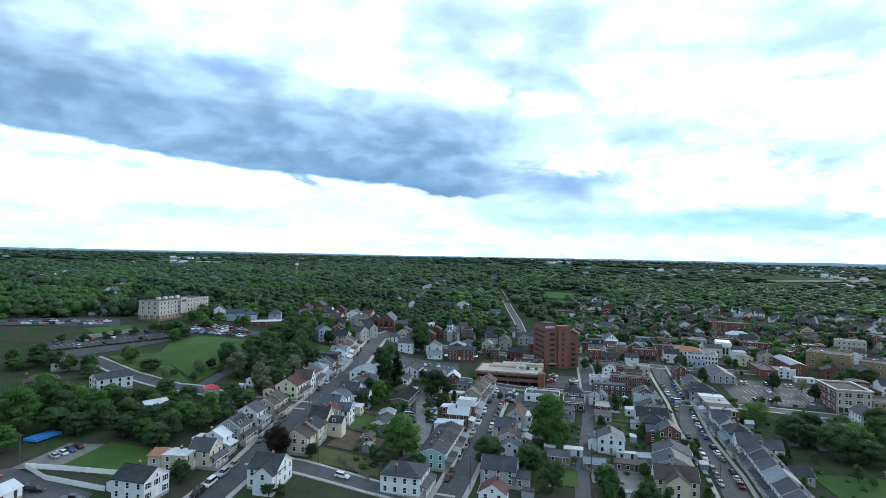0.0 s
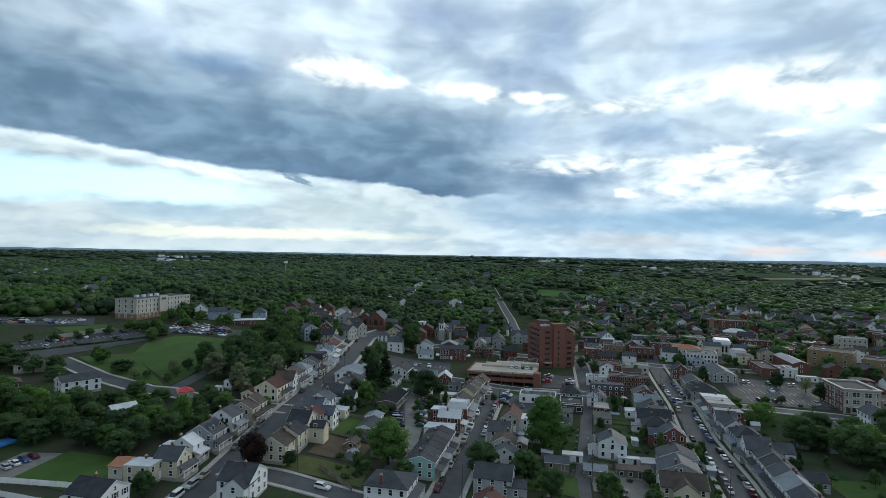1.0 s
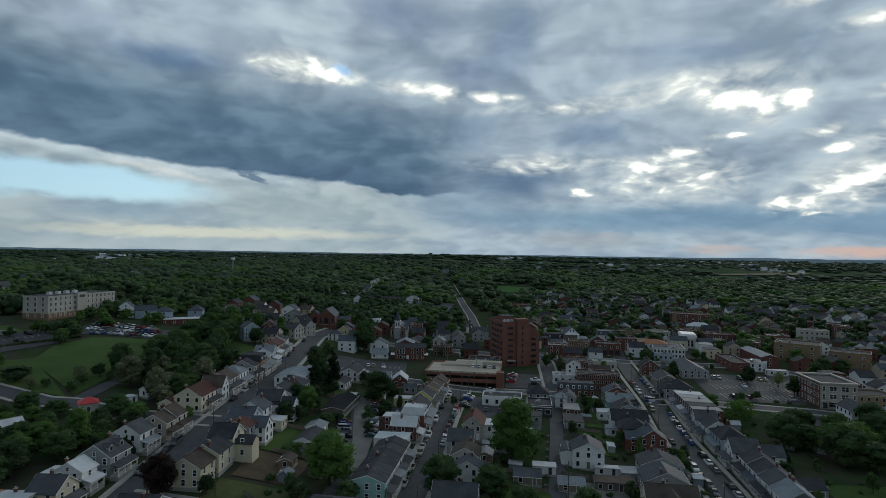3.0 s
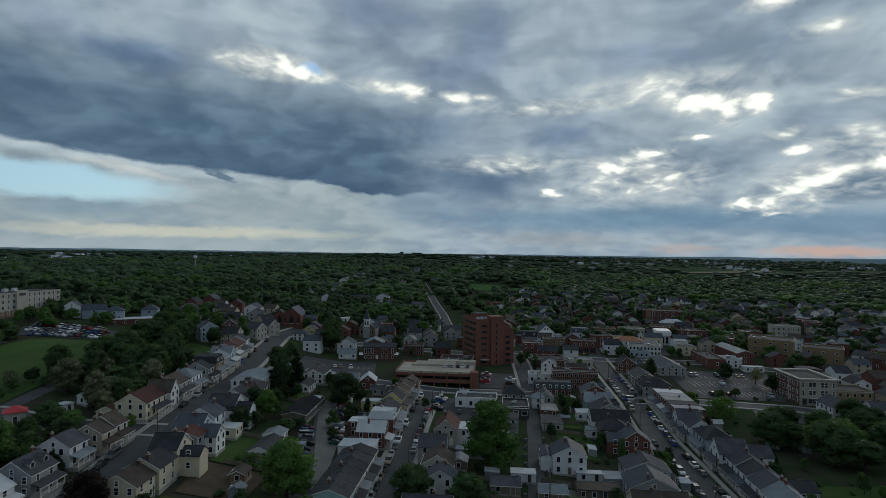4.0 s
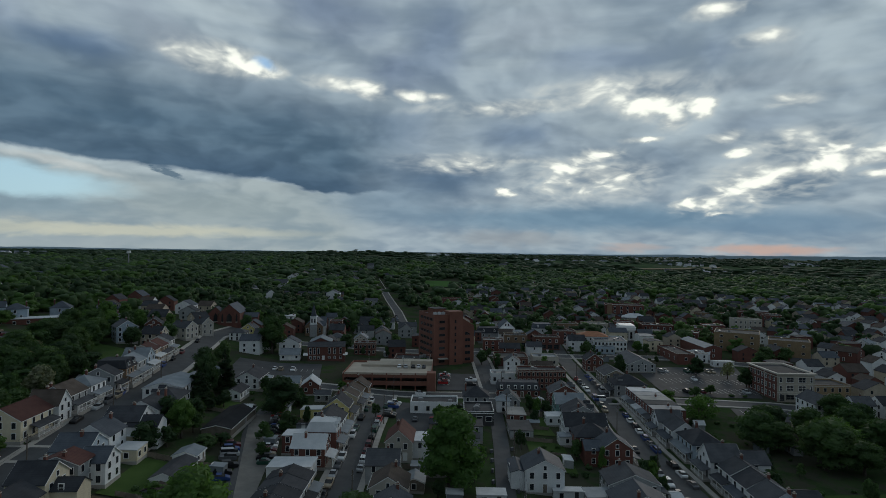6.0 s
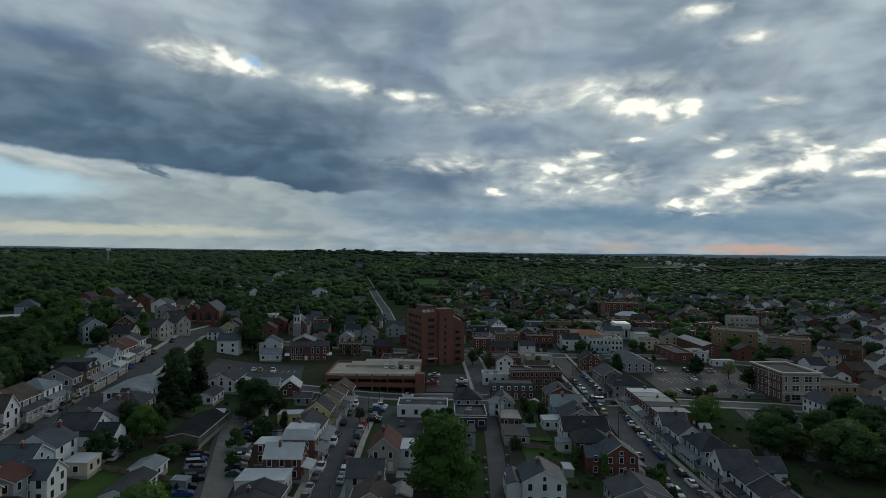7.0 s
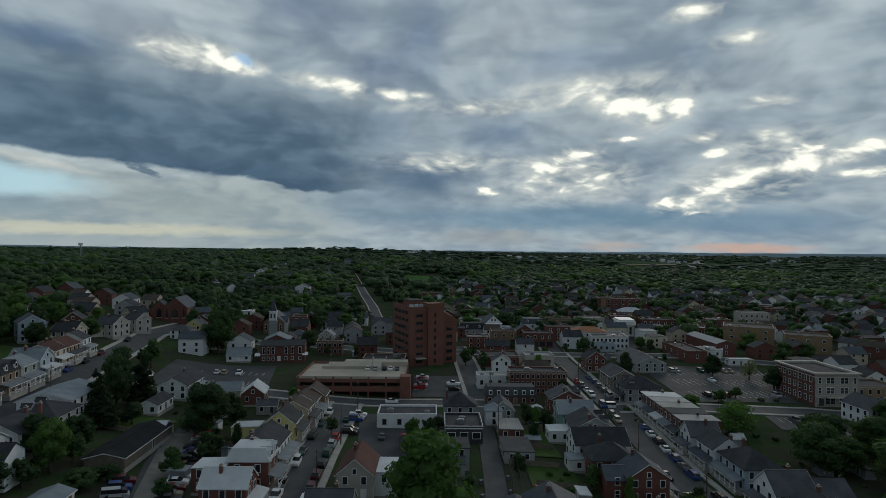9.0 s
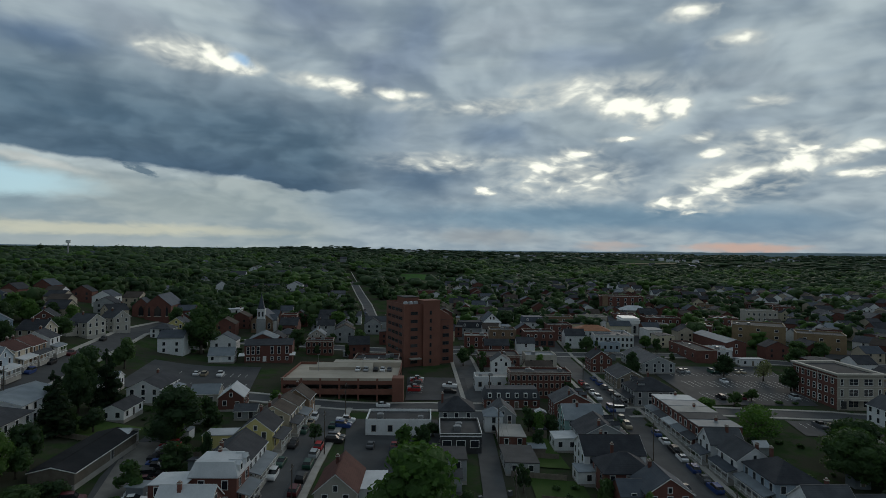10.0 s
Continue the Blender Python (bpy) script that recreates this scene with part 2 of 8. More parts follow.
make_world()
sun_data = bpy.data.lights.new("sun", "SUN")
sun_data.energy, sun_data.angle, sun_data.color = 0.5, radians(20), (1.0, 0.93, 0.84)
sun = new("sun", sun_data)
sun.matrix_world = look((300 * math.sin(radians(SUN_AZ)), 300 * math.cos(radians(SUN_AZ)), 300 * math.tan(radians(SUN_EL)) + 60), (0, 0, 60))

# ---------------------------------------------------------------- materials
MATS = {}


def surface(name, one, two, rough=0.8, scale=0.6, fine=6.0, vary=0.12, bump=0.0, metal=0.0, stripes=None, island=0.0, spec=0.4, blotch=0.0):
    """A weathered surface: two colours mottled at two scales, a change from object to object, relief, and optional courses (pitch in m, depth)."""
    m = bpy.data.materials.new(name)
    m.use_nodes = True
    k = Nodes(m.node_tree)
    pos = k.add("ShaderNodeNewGeometry").outputs["Position"]
    coarse = k.noise(pos, scale, 3.0, 0.6)[0]
    small = k.noise(pos, fine, 4.0, 0.65)[0]
    fac = k.math("ADD", k.math("MULTIPLY", k.ramp(coarse, 0.3, 0.7), 0.65), k.math("MULTIPLY", k.ramp(small, 0.3, 0.7), 0.35))
    col = k.mix(fac, one, two)
    if blotch:
        patch = k.ramp(k.noise(pos, scale * 0.28, 5.0, 0.6)[0], 0.52, 0.68)
        col = k.mix(k.math("MULTIPLY", patch, blotch), col, tuple(c * 0.55 for c in one))
    rnd = k.add("ShaderNodeObjectInfo").outputs["Random"]
    if island:
        rnd2 = k.add("ShaderNodeNewGeometry").outputs["Random Per Island"]
        col = k.mix(1.0, col, k.mix(rnd2, (1 - island,) * 3, (1 + island,) * 3), "MULTIPLY")
    if vary:
        col = k.mix(1.0, col, k.mix(rnd, (1 - vary, 1 - vary, 1 - vary), (1 + vary, 1 + vary * 0.9, 1 + vary * 0.8)), "MULTIPLY")
    height = small
    if stripes:
        pitch, dark, axis = stripes
        sp = k.add("ShaderNodeSeparateXYZ")
        if axis == "z":
            k.put(pos, sp.inputs[0])
            along = sp.outputs[2]
        else:
            k.put(k.add("ShaderNodeTexCoord").outputs["Object"], sp.inputs[0])
            along = sp.outputs["xyz".index(axis)]
        saw = k.math("FRACT", k.math("DIVIDE", along, pitch))
        line = k.ramp(saw, 0.0, 0.16, 1.0, 0.0)
        col = k.mix(k.math("MULTIPLY", line, dark), col, tuple(c * 0.35 for c in one))
        height = k.math("SUBTRACT", small, k.math("MULTIPLY", line, 0.8))
    b = k.add("ShaderNodeBsdfPrincipled")
    k.put(col, b.inputs["Base Color"])
    k.put(k.ramp(small, 0.2, 0.8, max(0.05, rough - 0.12), min(1.0, rough + 0.1)), b.inputs["Roughness"])
    b.inputs["Metallic"].default_value = metal
    b.inputs["Specular IOR Level"].default_value = spec
    if bump:
        n = k.add("ShaderNodeBump")
        n.inputs["Strength"].default_value = 0.6
        n.inputs["Distance"].default_value = bump
        k.put(height, n.inputs["Height"])
        k.put(n.outputs[0], b.inputs["Normal"])
    k.put(b.outputs[0], k.add("ShaderNodeOutputMaterial").inputs[0])
    MATS[name] = m
    return m


def make_ground_material():
    """Grass, worn earth and, further out, woods floor and a patchwork of fields."""
    m = bpy.data.materials.new("ground")
    m.use_nodes = True
    k = Nodes(m.node_tree)
    pos = k.add("ShaderNodeNewGeometry").outputs["Position"]
    flat = k.vmath("MULTIPLY", pos, (1, 1, 0))
    r = k.vmath("LENGTH", flat)
    grass = k.mix(k.ramp(k.noise(pos, 0.12, 4.0, 0.6)[0], 0.35, 0.65), (0.032, 0.058, 0.024), (0.048, 0.078, 0.033))
    grass = k.mix(k.ramp(k.noise(pos, 2.5, 3.0, 0.6)[0], 0.45, 0.8, 0.0, 0.5), grass, (0.075, 0.08, 0.04))
    worn = k.ramp(k.noise(pos, 0.07, 5.0, 0.7)[0], 0.42, 0.54)
    near = k.mix(k.math("MULTIPLY", worn, 0.75), grass, (0.066, 0.060, 0.050))
    cells = k.add("ShaderNodeTexVoronoi", feature="F1")
    k.put(k.mapping(flat, rot=(0, 0, radians(24)), scale=(0.0042, 0.0085, 1)), cells.inputs["Vector"])
    cells.inputs["Scale"].default_value = 1.0
    pick = k.add("ShaderNodeSeparateColor")
    k.put(cells.outputs["Color"], pick.inputs[0])
    # far fields and woods floor lean to blue, distance haze in their colour
    field = k.mix(k.ramp(pick.outputs[0], 0.35, 0.45), (0.058, 0.092, 0.048), (0.078, 0.118, 0.058))
    field = k.mix(k.ramp(pick.outputs[1], 0.88, 0.92), field, (0.16, 0.145, 0.105))
    far = k.mix(k.ramp(k.noise(flat, 0.02, 5.0, 0.65)[0], 0.4, 0.6), field, (0.062, 0.092, 0.056))
    col = k.mix(k.ramp(r, 950, 1750), near, far)
    b = k.add("ShaderNodeBsdfPrincipled")
    k.put(col, b.inputs["Base Color"])
    b.inputs["Roughness"].default_value = 1.0
    b.inputs["Specular IOR Level"].default_value = 0.0
    n = k.add("ShaderNodeBump")
    n.inputs["Strength"].default_value, n.inputs["Distance"].default_value = 0.5, 0.15
    k.put(k.noise(pos, 3.0, 4.0, 0.7)[0], n.inputs["Height"])
    k.put(n.outputs[0], b.inputs["Normal"])
    k.put(b.outputs[0], k.add("ShaderNodeOutputMaterial").inputs[0])
    MATS["ground"] = m


def make_leaf(name, one, two):
    m = bpy.data.materials.new(name)
    m.use_nodes = True
    k = Nodes(m.node_tree)
    geo = k.add("ShaderNodeNewGeometry")
    rnd = k.add("ShaderNodeObjectInfo").outputs["Random"]
    col = k.mix(geo.outputs["Random Per Island"], one, two)
    clump = k.noise(geo.outputs["Position"], 0.16, 3.0, 0.6)[0]
    col = k.mix(1.0, col, k.mix(k.ramp(clump, 0.3, 0.7), (0.8, 0.82, 0.82), (1.2, 1.18, 1.08)), "MULTIPLY")
    col = k.mix(1.0, col, k.mix(rnd, (0.78, 0.84, 0.80), (1.2, 1.14, 1.12)), "MULTIPLY")
    d = k.add("ShaderNodeBsdfPrincipled")
    k.put(col, d.inputs["Base Color"])
    d.inputs["Roughness"].default_value = 0.65
    d.inputs["Specular IOR Level"].default_value = 0.2
    n = k.add("ShaderNodeBump")
    n.inputs["Strength"].default_value, n.inputs["Distance"].default_value = 0.9, 0.7
    k.put(k.noise(geo.outputs["Position"], 0.9, 4.0, 0.6)[0], n.inputs["Height"])
    k.put(n.outputs[0], d.inputs["Normal"])
    tr = k.add("ShaderNodeBsdfTranslucent")
    k.put(k.mix(1.0, col, (1.1, 1.25, 0.6), "MULTIPLY"), tr.inputs[0])
    mx = k.add("ShaderNodeMixShader")
    mx.inputs[0].default_value = 0.42
    k.put(d.outputs[0], mx.inputs[1])
    k.put(tr.outputs[0], mx.inputs[2])
    k.put(mx.outputs[0], k.add("ShaderNodeOutputMaterial").inputs[0])
    MATS[name] = m


def make_glass(name, tint, rough=0.06):
    """Dark window glass: the unlit rooms behind are dark, the pane mirrors the sky."""
    m = bpy.data.materials.new(name)
    m.use_nodes = True
    b = m.node_tree.nodes["Principled BSDF"]
    b.inputs["Base Color"].default_value = (*tint, 1)
    b.inputs["Roughness"].default_value = rough
    b.inputs["Specular IOR Level"].default_value = 0.6
    b.inputs["IOR"].default_value = 1.5
    MATS[name] = m


make_ground_material()
surface("lawn", (0.040, 0.082, 0.018), (0.064, 0.112, 0.028), 0.95, 0.09, 1.6, 0.1, 0.05, spec=0.15, blotch=0.25)
surface("field_green", (0.070, 0.140, 0.048), (0.085, 0.165, 0.058), 1.0, 0.02, 0.3, 0.0, 0.0, spec=0.0)
surface("dry_lawn", (0.062, 0.080, 0.026), (0.10, 0.11, 0.045), 0.95, 0.3, 2.0, 0.1, 0.05, spec=0.15)
surface("dry_field", (0.24, 0.21, 0.14), (0.31, 0.27, 0.19), 1.0, 0.01, 0.05, 0.1, 0.0, spec=0.0)
surface("earth", (0.085, 0.062, 0.042), (0.13, 0.10, 0.07), 0.95, 0.3, 3.0, 0.1, 0.05, spec=0.15)
surface("gravel", (0.15, 0.145, 0.135), (0.23, 0.22, 0.20), 0.95, 0.25, 8.0, 0.1, 0.04, blotch=0.35)
surface("asphalt", (0.066, 0.069, 0.073), (0.098, 0.102, 0.106), 0.85, 0.2, 5.0, 0.06, 0.01, blotch=0.35, spec=0.2)
surface("lot_asphalt", (0.048, 0.051, 0.055), (0.078, 0.082, 0.087), 0.85, 0.15, 4.0, 0.06, 0.01, blotch=0.4, spec=0.2)
surface("concrete", (0.30, 0.29, 0.265), (0.42, 0.40, 0.37), 0.85, 0.4, 5.0, 0.05, 0.01, blotch=0.3)
surface("lane_paint", (0.60, 0.60, 0.57), (0.75, 0.75, 0.72), 0.7, 1.5, 8.0, 0.0)
surface("yellow_paint", (0.55, 0.38, 0.06), (0.65, 0.48, 0.10), 0.7, 1.5, 8.0, 0.0)
surface("white_siding", (0.68, 0.70, 0.71), (0.80, 0.82, 0.83), 0.6, 0.5, 5.0, 0.10, 0.012, stripes=(0.2, 0.35, "z"))
surface("cream_siding", (0.58, 0.52, 0.38), (0.68, 0.62, 0.47), 0.6, 0.5, 5.0, 0.10, 0.012, stripes=(0.2, 0.35, "z"))
surface("yellow_siding", (0.52, 0.45, 0.17), (0.62, 0.55, 0.25), 0.6, 0.5, 5.0, 0.06, 0.012, stripes=(0.2, 0.35, "z"))
surface("grey_siding", (0.27, 0.29, 0.30), (0.37, 0.39, 0.40), 0.65, 0.5, 5.0, 0.14, 0.012, stripes=(0.2, 0.35, "z"))
surface("blue_siding", (0.30, 0.38, 0.46), (0.40, 0.48, 0.55), 0.65, 0.5, 5.0, 0.10, 0.012, stripes=(0.2, 0.35, "z"))
surface("teal_siding", (0.22, 0.40, 0.38), (0.30, 0.48, 0.46), 0.65, 0.5, 5.0, 0.08, 0.012, stripes=(0.2, 0.35, "z"))
surface("tan_siding", (0.40, 0.35, 0.27), (0.50, 0.44, 0.35), 0.65, 0.5, 5.0, 0.12, 0.012, stripes=(0.2, 0.35, "z"))
surface("stucco", (0.42, 0.395, 0.345), (0.53, 0.50, 0.44), 0.85, 0.4, 7.0, 0.10, 0.01, blotch=0.2)
surface("red_brick", (0.128, 0.052, 0.042), (0.185, 0.077, 0.059), 0.85, 0.5, 9.0, 0.14, 0.012, stripes=(0.3, 0.3, "z"), blotch=0.2)
surface("tower_brick", (0.190, 0.080, 0.058), (0.24, 0.104, 0.075), 0.85, 0.25, 6.0, 0.04, 0.012, stripes=(0.45, 0.22, "z"), blotch=0.15)
surface("brown_brick", (0.20, 0.13, 0.085), (0.29, 0.20, 0.13), 0.85, 0.5, 9.0, 0.12, 0.012, stripes=(0.3, 0.3, "z"), blotch=0.2)
surface("ochre_brick", (0.24, 0.17, 0.10), (0.32, 0.235, 0.135), 0.85, 0.4, 9.0, 0.08, 0.012, stripes=(0.3, 0.3, "z"), blotch=0.2)
surface("pale_stone", (0.32, 0.295, 0.25), (0.42, 0.39, 0.33), 0.8, 0.4, 6.0, 0.08, 0.01, stripes=(0.55, 0.2, "z"), blotch=0.2)
surface("dark_shingle", (0.034, 0.038, 0.046), (0.066, 0.071, 0.081), 0.85, 0.35, 7.0, 0.25, 0.02, stripes=(0.28, 0.4, "z"), blotch=0.2, spec=0.2)
surface("grey_shingle", (0.060, 0.066, 0.076), (0.100, 0.108, 0.120), 0.85, 0.35, 7.0, 0.2, 0.02, stripes=(0.28, 0.4, "z"), blotch=0.25, spec=0.2)
surface("brown_shingle", (0.060, 0.047, 0.040), (0.105, 0.086, 0.074), 0.85, 0.35, 7.0, 0.18, 0.02, stripes=(0.28, 0.4, "z"), blotch=0.2, spec=0.2)
surface("red_shingle", (0.078, 0.034, 0.030), (0.118, 0.054, 0.045), 0.85, 0.35, 7.0, 0.15, 0.02, stripes=(0.28, 0.4, "z"), blotch=0.2, spec=0.2)
surface("bright_red_metal", (0.50, 0.035, 0.04), (0.60, 0.06, 0.06), 0.45, 0.6, 7.0, 0.05, 0.01)
surface("white_metal", (0.46, 0.49, 0.51), (0.62, 0.64, 0.66), 0.75, 0.3, 4.0, 0.08, 0.01, blotch=0.15)
surface("tin_roof", (0.17, 0.20, 0.23), (0.26, 0.295, 0.32), 0.7, 0.3, 4.0, 0.15, 0.01, metal=0.1, spec=0.25, blotch=0.25)
surface("slate", (0.054, 0.068, 0.088), (0.092, 0.107, 0.128), 0.7, 0.35, 7.0, 0.2, 0.02, stripes=(0.28, 0.4, "z"), spec=0.2)
surface("tar_roof", (0.045, 0.047, 0.050), (0.085, 0.086, 0.09), 0.9, 0.2, 5.0, 0.2, 0.02, blotch=0.3, spec=0.2)
surface("black_felt", (0.018, 0.019, 0.021), (0.034, 0.035, 0.038), 0.95, 0.2, 5.0, 0.1, 0.02, blotch=0.2, spec=0.1)
surface("pale_roof", (0.24, 0.24, 0.23), (0.36, 0.355, 0.34), 0.85, 0.2, 5.0, 0.15, 0.02, blotch=0.3)
surface("garage_deck", (0.42, 0.36, 0.29), (0.52, 0.46, 0.38), 0.85, 0.15, 4.0, 0.0, 0.01, blotch=0.3)
surface("white_trim", (0.76, 0.77, 0.76), (0.84, 0.84, 0.83), 0.55, 1.0, 7.0, 0.05)
surface("dark_trim", (0.03, 0.032, 0.035), (0.06, 0.062, 0.065), 0.6, 1.0, 7.0, 0.2)
surface("stone_trim", (0.42, 0.39, 0.34), (0.55, 0.52, 0.46), 0.8, 1.0, 7.0, 0.05)
surface("weathered_wood", (0.15, 0.125, 0.10), (0.24, 0.21, 0.17), 0.85, 0.8, 7.0, 0.2, 0.02)
surface("pole_wood", (0.075, 0.06, 0.048), (0.13, 0.11, 0.09), 0.9, 1.5, 9.0, 0.15, 0.02)
surface("bark", (0.055, 0.045, 0.035), (0.10, 0.085, 0.068), 0.95, 1.5, 9.0, 0.2, 0.04)
surface("steel", (0.25, 0.26, 0.27), (0.36, 0.37, 0.38), 0.45, 1.5, 9.0, 0.1, metal=0.7)
surface("rubber", (0.015, 0.015, 0.016), (0.03, 0.03, 0.03), 0.85, 3.0, 9.0, 0.0)
surface("pool_blue", (0.05, 0.24, 0.62), (0.08, 0.32, 0.72), 0.4, 1.5, 9.0, 0.0, 0.03)
surface("terracotta", (0.30, 0.13, 0.07), (0.40, 0.19, 0.11), 0.85, 0.6, 7.0, 0.1, 0.02)
for paint, c in (("white", (0.72, 0.73, 0.74)), ("black", (0.012, 0.012, 0.014)), ("silver", (0.36, 0.38, 0.40)), ("grey", (0.10, 0.105, 0.115)),
                 ("red", (0.36, 0.018, 0.02)), ("blue", (0.025, 0.06, 0.20)), ("maroon", (0.10, 0.015, 0.02)), ("green", (0.02, 0.07, 0.05)), ("tan", (0.30, 0.25, 0.18))):
    surface(paint + "_paint_car", c, tuple(v * 1.12 for v in c), 0.45, 0.8, 5.0, 0.05, spec=0.35)
# far ridges: distance haze is put into the blue base colour
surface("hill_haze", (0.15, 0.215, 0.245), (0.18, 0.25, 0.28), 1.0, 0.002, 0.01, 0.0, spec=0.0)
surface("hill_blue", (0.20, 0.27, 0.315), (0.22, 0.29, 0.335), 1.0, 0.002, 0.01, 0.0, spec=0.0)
make_glass("window_glass", (0.022, 0.026, 0.032))
make_glass("car_glass", (0.012, 0.014, 0.017), 0.2)
make_leaf("leaf", (0.066, 0.122, 0.052), (0.086, 0.148, 0.062))
make_leaf("spring_leaf", (0.088, 0.172, 0.050), (0.116, 0.208, 0.064))
make_leaf("dark_leaf", (0.044, 0.084, 0.042), (0.060, 0.104, 0.050))
# far and hill leaves: distance haze put in as a bluer green
make_leaf("far_haze_leaf", (0.064, 0.110, 0.066), (0.080, 0.130, 0.078))
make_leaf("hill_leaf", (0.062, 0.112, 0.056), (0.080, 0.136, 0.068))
make_leaf("conifer_leaf", (0.020, 0.042, 0.024), (0.040, 0.066, 0.034))
make_leaf("copper_leaf", (0.022, 0.013, 0.013), (0.050, 0.028, 0.025))
make_leaf("blossom_leaf", (0.10, 0.13, 0.07), (0.26, 0.27, 0.20))

# ---------------------------------------------------------------- the lie of the land
RADII = [0, 164, 219, 274, 329, 411, 548, 822, 1233, 2055, 3425, 5000]
HEIGHTS = {}
HEIGHTS[-180] = [8, 10, 12, 16, 20, 25, 30, 38, 47, 58, 64, 66]
HEIGHTS[-45] = [11.0, 13.7, 17.8, 23.3, 28.8, 38.4, 42.5, 44, 48, 56, 62, 66]
HEIGHTS[-25] = [8.2, 11.0, 15.8, 21.2, 27.4, 35.6, 39.7, 43, 47, 55, 61, 66]
HEIGHTS[-14] = [8.2, 11.0, 15.8, 19.9, 23.3, 27.4, 34.2, 43, 51, 56, 61, 66]
HEIGHTS[0] = [8.2, 8.9, 10.0, 11.0, 11.0, 12.3, 16.4, 30.1, 51, 58, 63, 66]
HEIGHTS[10] = [6.9, 7.5, 8.2, 8.9, 7.5, 8.9, 12.3, 24.7, 43.8, 60.3, 65.8, 68]
HEIGHTS[25] = [2.7, 3.4, 3.8, 5.5, 6.2, 6.9, 9.6, 17.8, 27.4, 43.8, 57.5, 66]
HEIGHTS[38] = [1.4, 2.1, 2.7, 3.4, 4.1, 5.5, 8.2, 16.4, 23.3, 35.6, 49.3, 64]
HEIGHTS[55] = [1.4, 2.1, 2.7, 3.4, 4.1, 5.5, 8.2, 16.4, 21.9, 32.9, 46.6, 64]
HEIGHTS[180] = HEIGHTS[-180]
BEARINGS = sorted(HEIGHTS)


def ground(x, y):
    """Height of the land at a place in the plan."""
    r, a = math.hypot(x, y), math.degrees(math.atan2(x, y))
    i = max(n for n in range(len(BEARINGS) - 1) if BEARINGS[n] <= a)
    f = (a - BEARINGS[i]) / (BEARINGS[i + 1] - BEARINGS[i])
    f = f * f * (3 - 2 * f)
    knoll = 10.0 * math.exp(-((x - 150) / 190) ** 2 - ((y - 2150) / 420) ** 2) if y > 900 else 0.0
    return float((1 - f) * np.interp(r, RADII, HEIGHTS[BEARINGS[i]]) + f * np.interp(r, RADII, HEIGHTS[BEARINGS[i + 1]])) + knoll


def link_mesh(name, verts, faces, material, parent=None, slots=None, smooth=False):
    me = bpy.data.meshes.new(name)
    me.from_pydata(verts, [], faces)
    for m in (material if isinstance(material, (list, tuple)) else [material]):
        me.materials.append(MATS[m])
    if slots is not None:
        me.polygons.foreach_set("material_index", slots)
    if smooth:
        me.polygons.foreach_set("use_smooth", [True] * len(me.polygons))
    ob = new(name, me)
    if parent is not None:
        ob.parent = parent
    return ob


def make_ground():
    rings = [0.5]
    while rings[-1] < 4900:
        rings.append(rings[-1] + max(3.0, rings[-1] * 0.028))
    step = 240
    verts, faces = [], []
    for r in rings:
        for i in range(step):
            a = 2 * math.pi * i / step
            x, y = r * math.sin(a), r * math.cos(a)
            bumps = 0.0 if r < 700 else noise.noise((x * 0.0016, y * 0.0016, 3.0)) * min(9.0, (r - 700) * 0.006)
            verts.append((x, y, ground(x, y) + bumps - (0.14 if r < 560 else 0.0)))
    for j in range(len(rings) - 1):
        for i in range(step):
            a, b = j * step + i, j * step + (i + 1) % step
            faces.append((a, a + step, b + step, b))
    ob = link_mesh("ground", verts, faces, "ground", smooth=True)
    return tagged(ob, "grassy town ground rising to wooded hills and fields", "ground", kind="structure")


make_ground()


def far_ridge(r, tops, material, seed, label):
    """A long low ridge at the edge of the land; tops are (bearing, height)."""
    verts, faces = [], []
    n = 260
    for i in range(n + 1):
        a = -75 + 165 * i / n
        z = float(np.interp(a, [q[0] for q in tops], [q[1] for q in tops])) + 6 * noise.noise((a * 0.16, seed, 0)) + 3.5 * noise.noise((a * 0.9, seed, 4))
        for rr, zz in ((r - 260, 40), (r, z), (r + 200, 30)):
            verts.append((rr * math.sin(radians(a)), rr * math.cos(radians(a)), zz))
    for i in range(n):
        for j in range(2):
            p = i * 3 + j
            faces.append((p, p + 3, p + 4, p + 1))
    return tagged(link_mesh("backdrop", verts, faces, material, smooth=True), label, "hills", kind="structure")


# haze is painted on both ridges, paler on the farther one
far_ridge(4300, ((-50, 80), (-25, 79), (0, 77), (20, 76), (45, 76), (70, 76)), "hill_haze", 2.0, "wooded ridge on the horizon, haze painted into its blue-green colour")
far_ridge(4650, ((-50, 89), (-25, 87), (0, 84), (20, 84), (45, 84), (70, 83)), "hill_blue", 9.0, "far horizon hills with haze painted into their pale blue colour")


def at(p, q, s, off=0.0):
    """The place s metres on from p towards q and off metres to the right of that line."""
    dx, dy = q[0] - p[0], q[1] - p[1]
    n = math.hypot(dx, dy)
    dx, dy = dx / n, dy / n
    return p[0] + dx * s + dy * off, p[1] + dy * s - dx * off


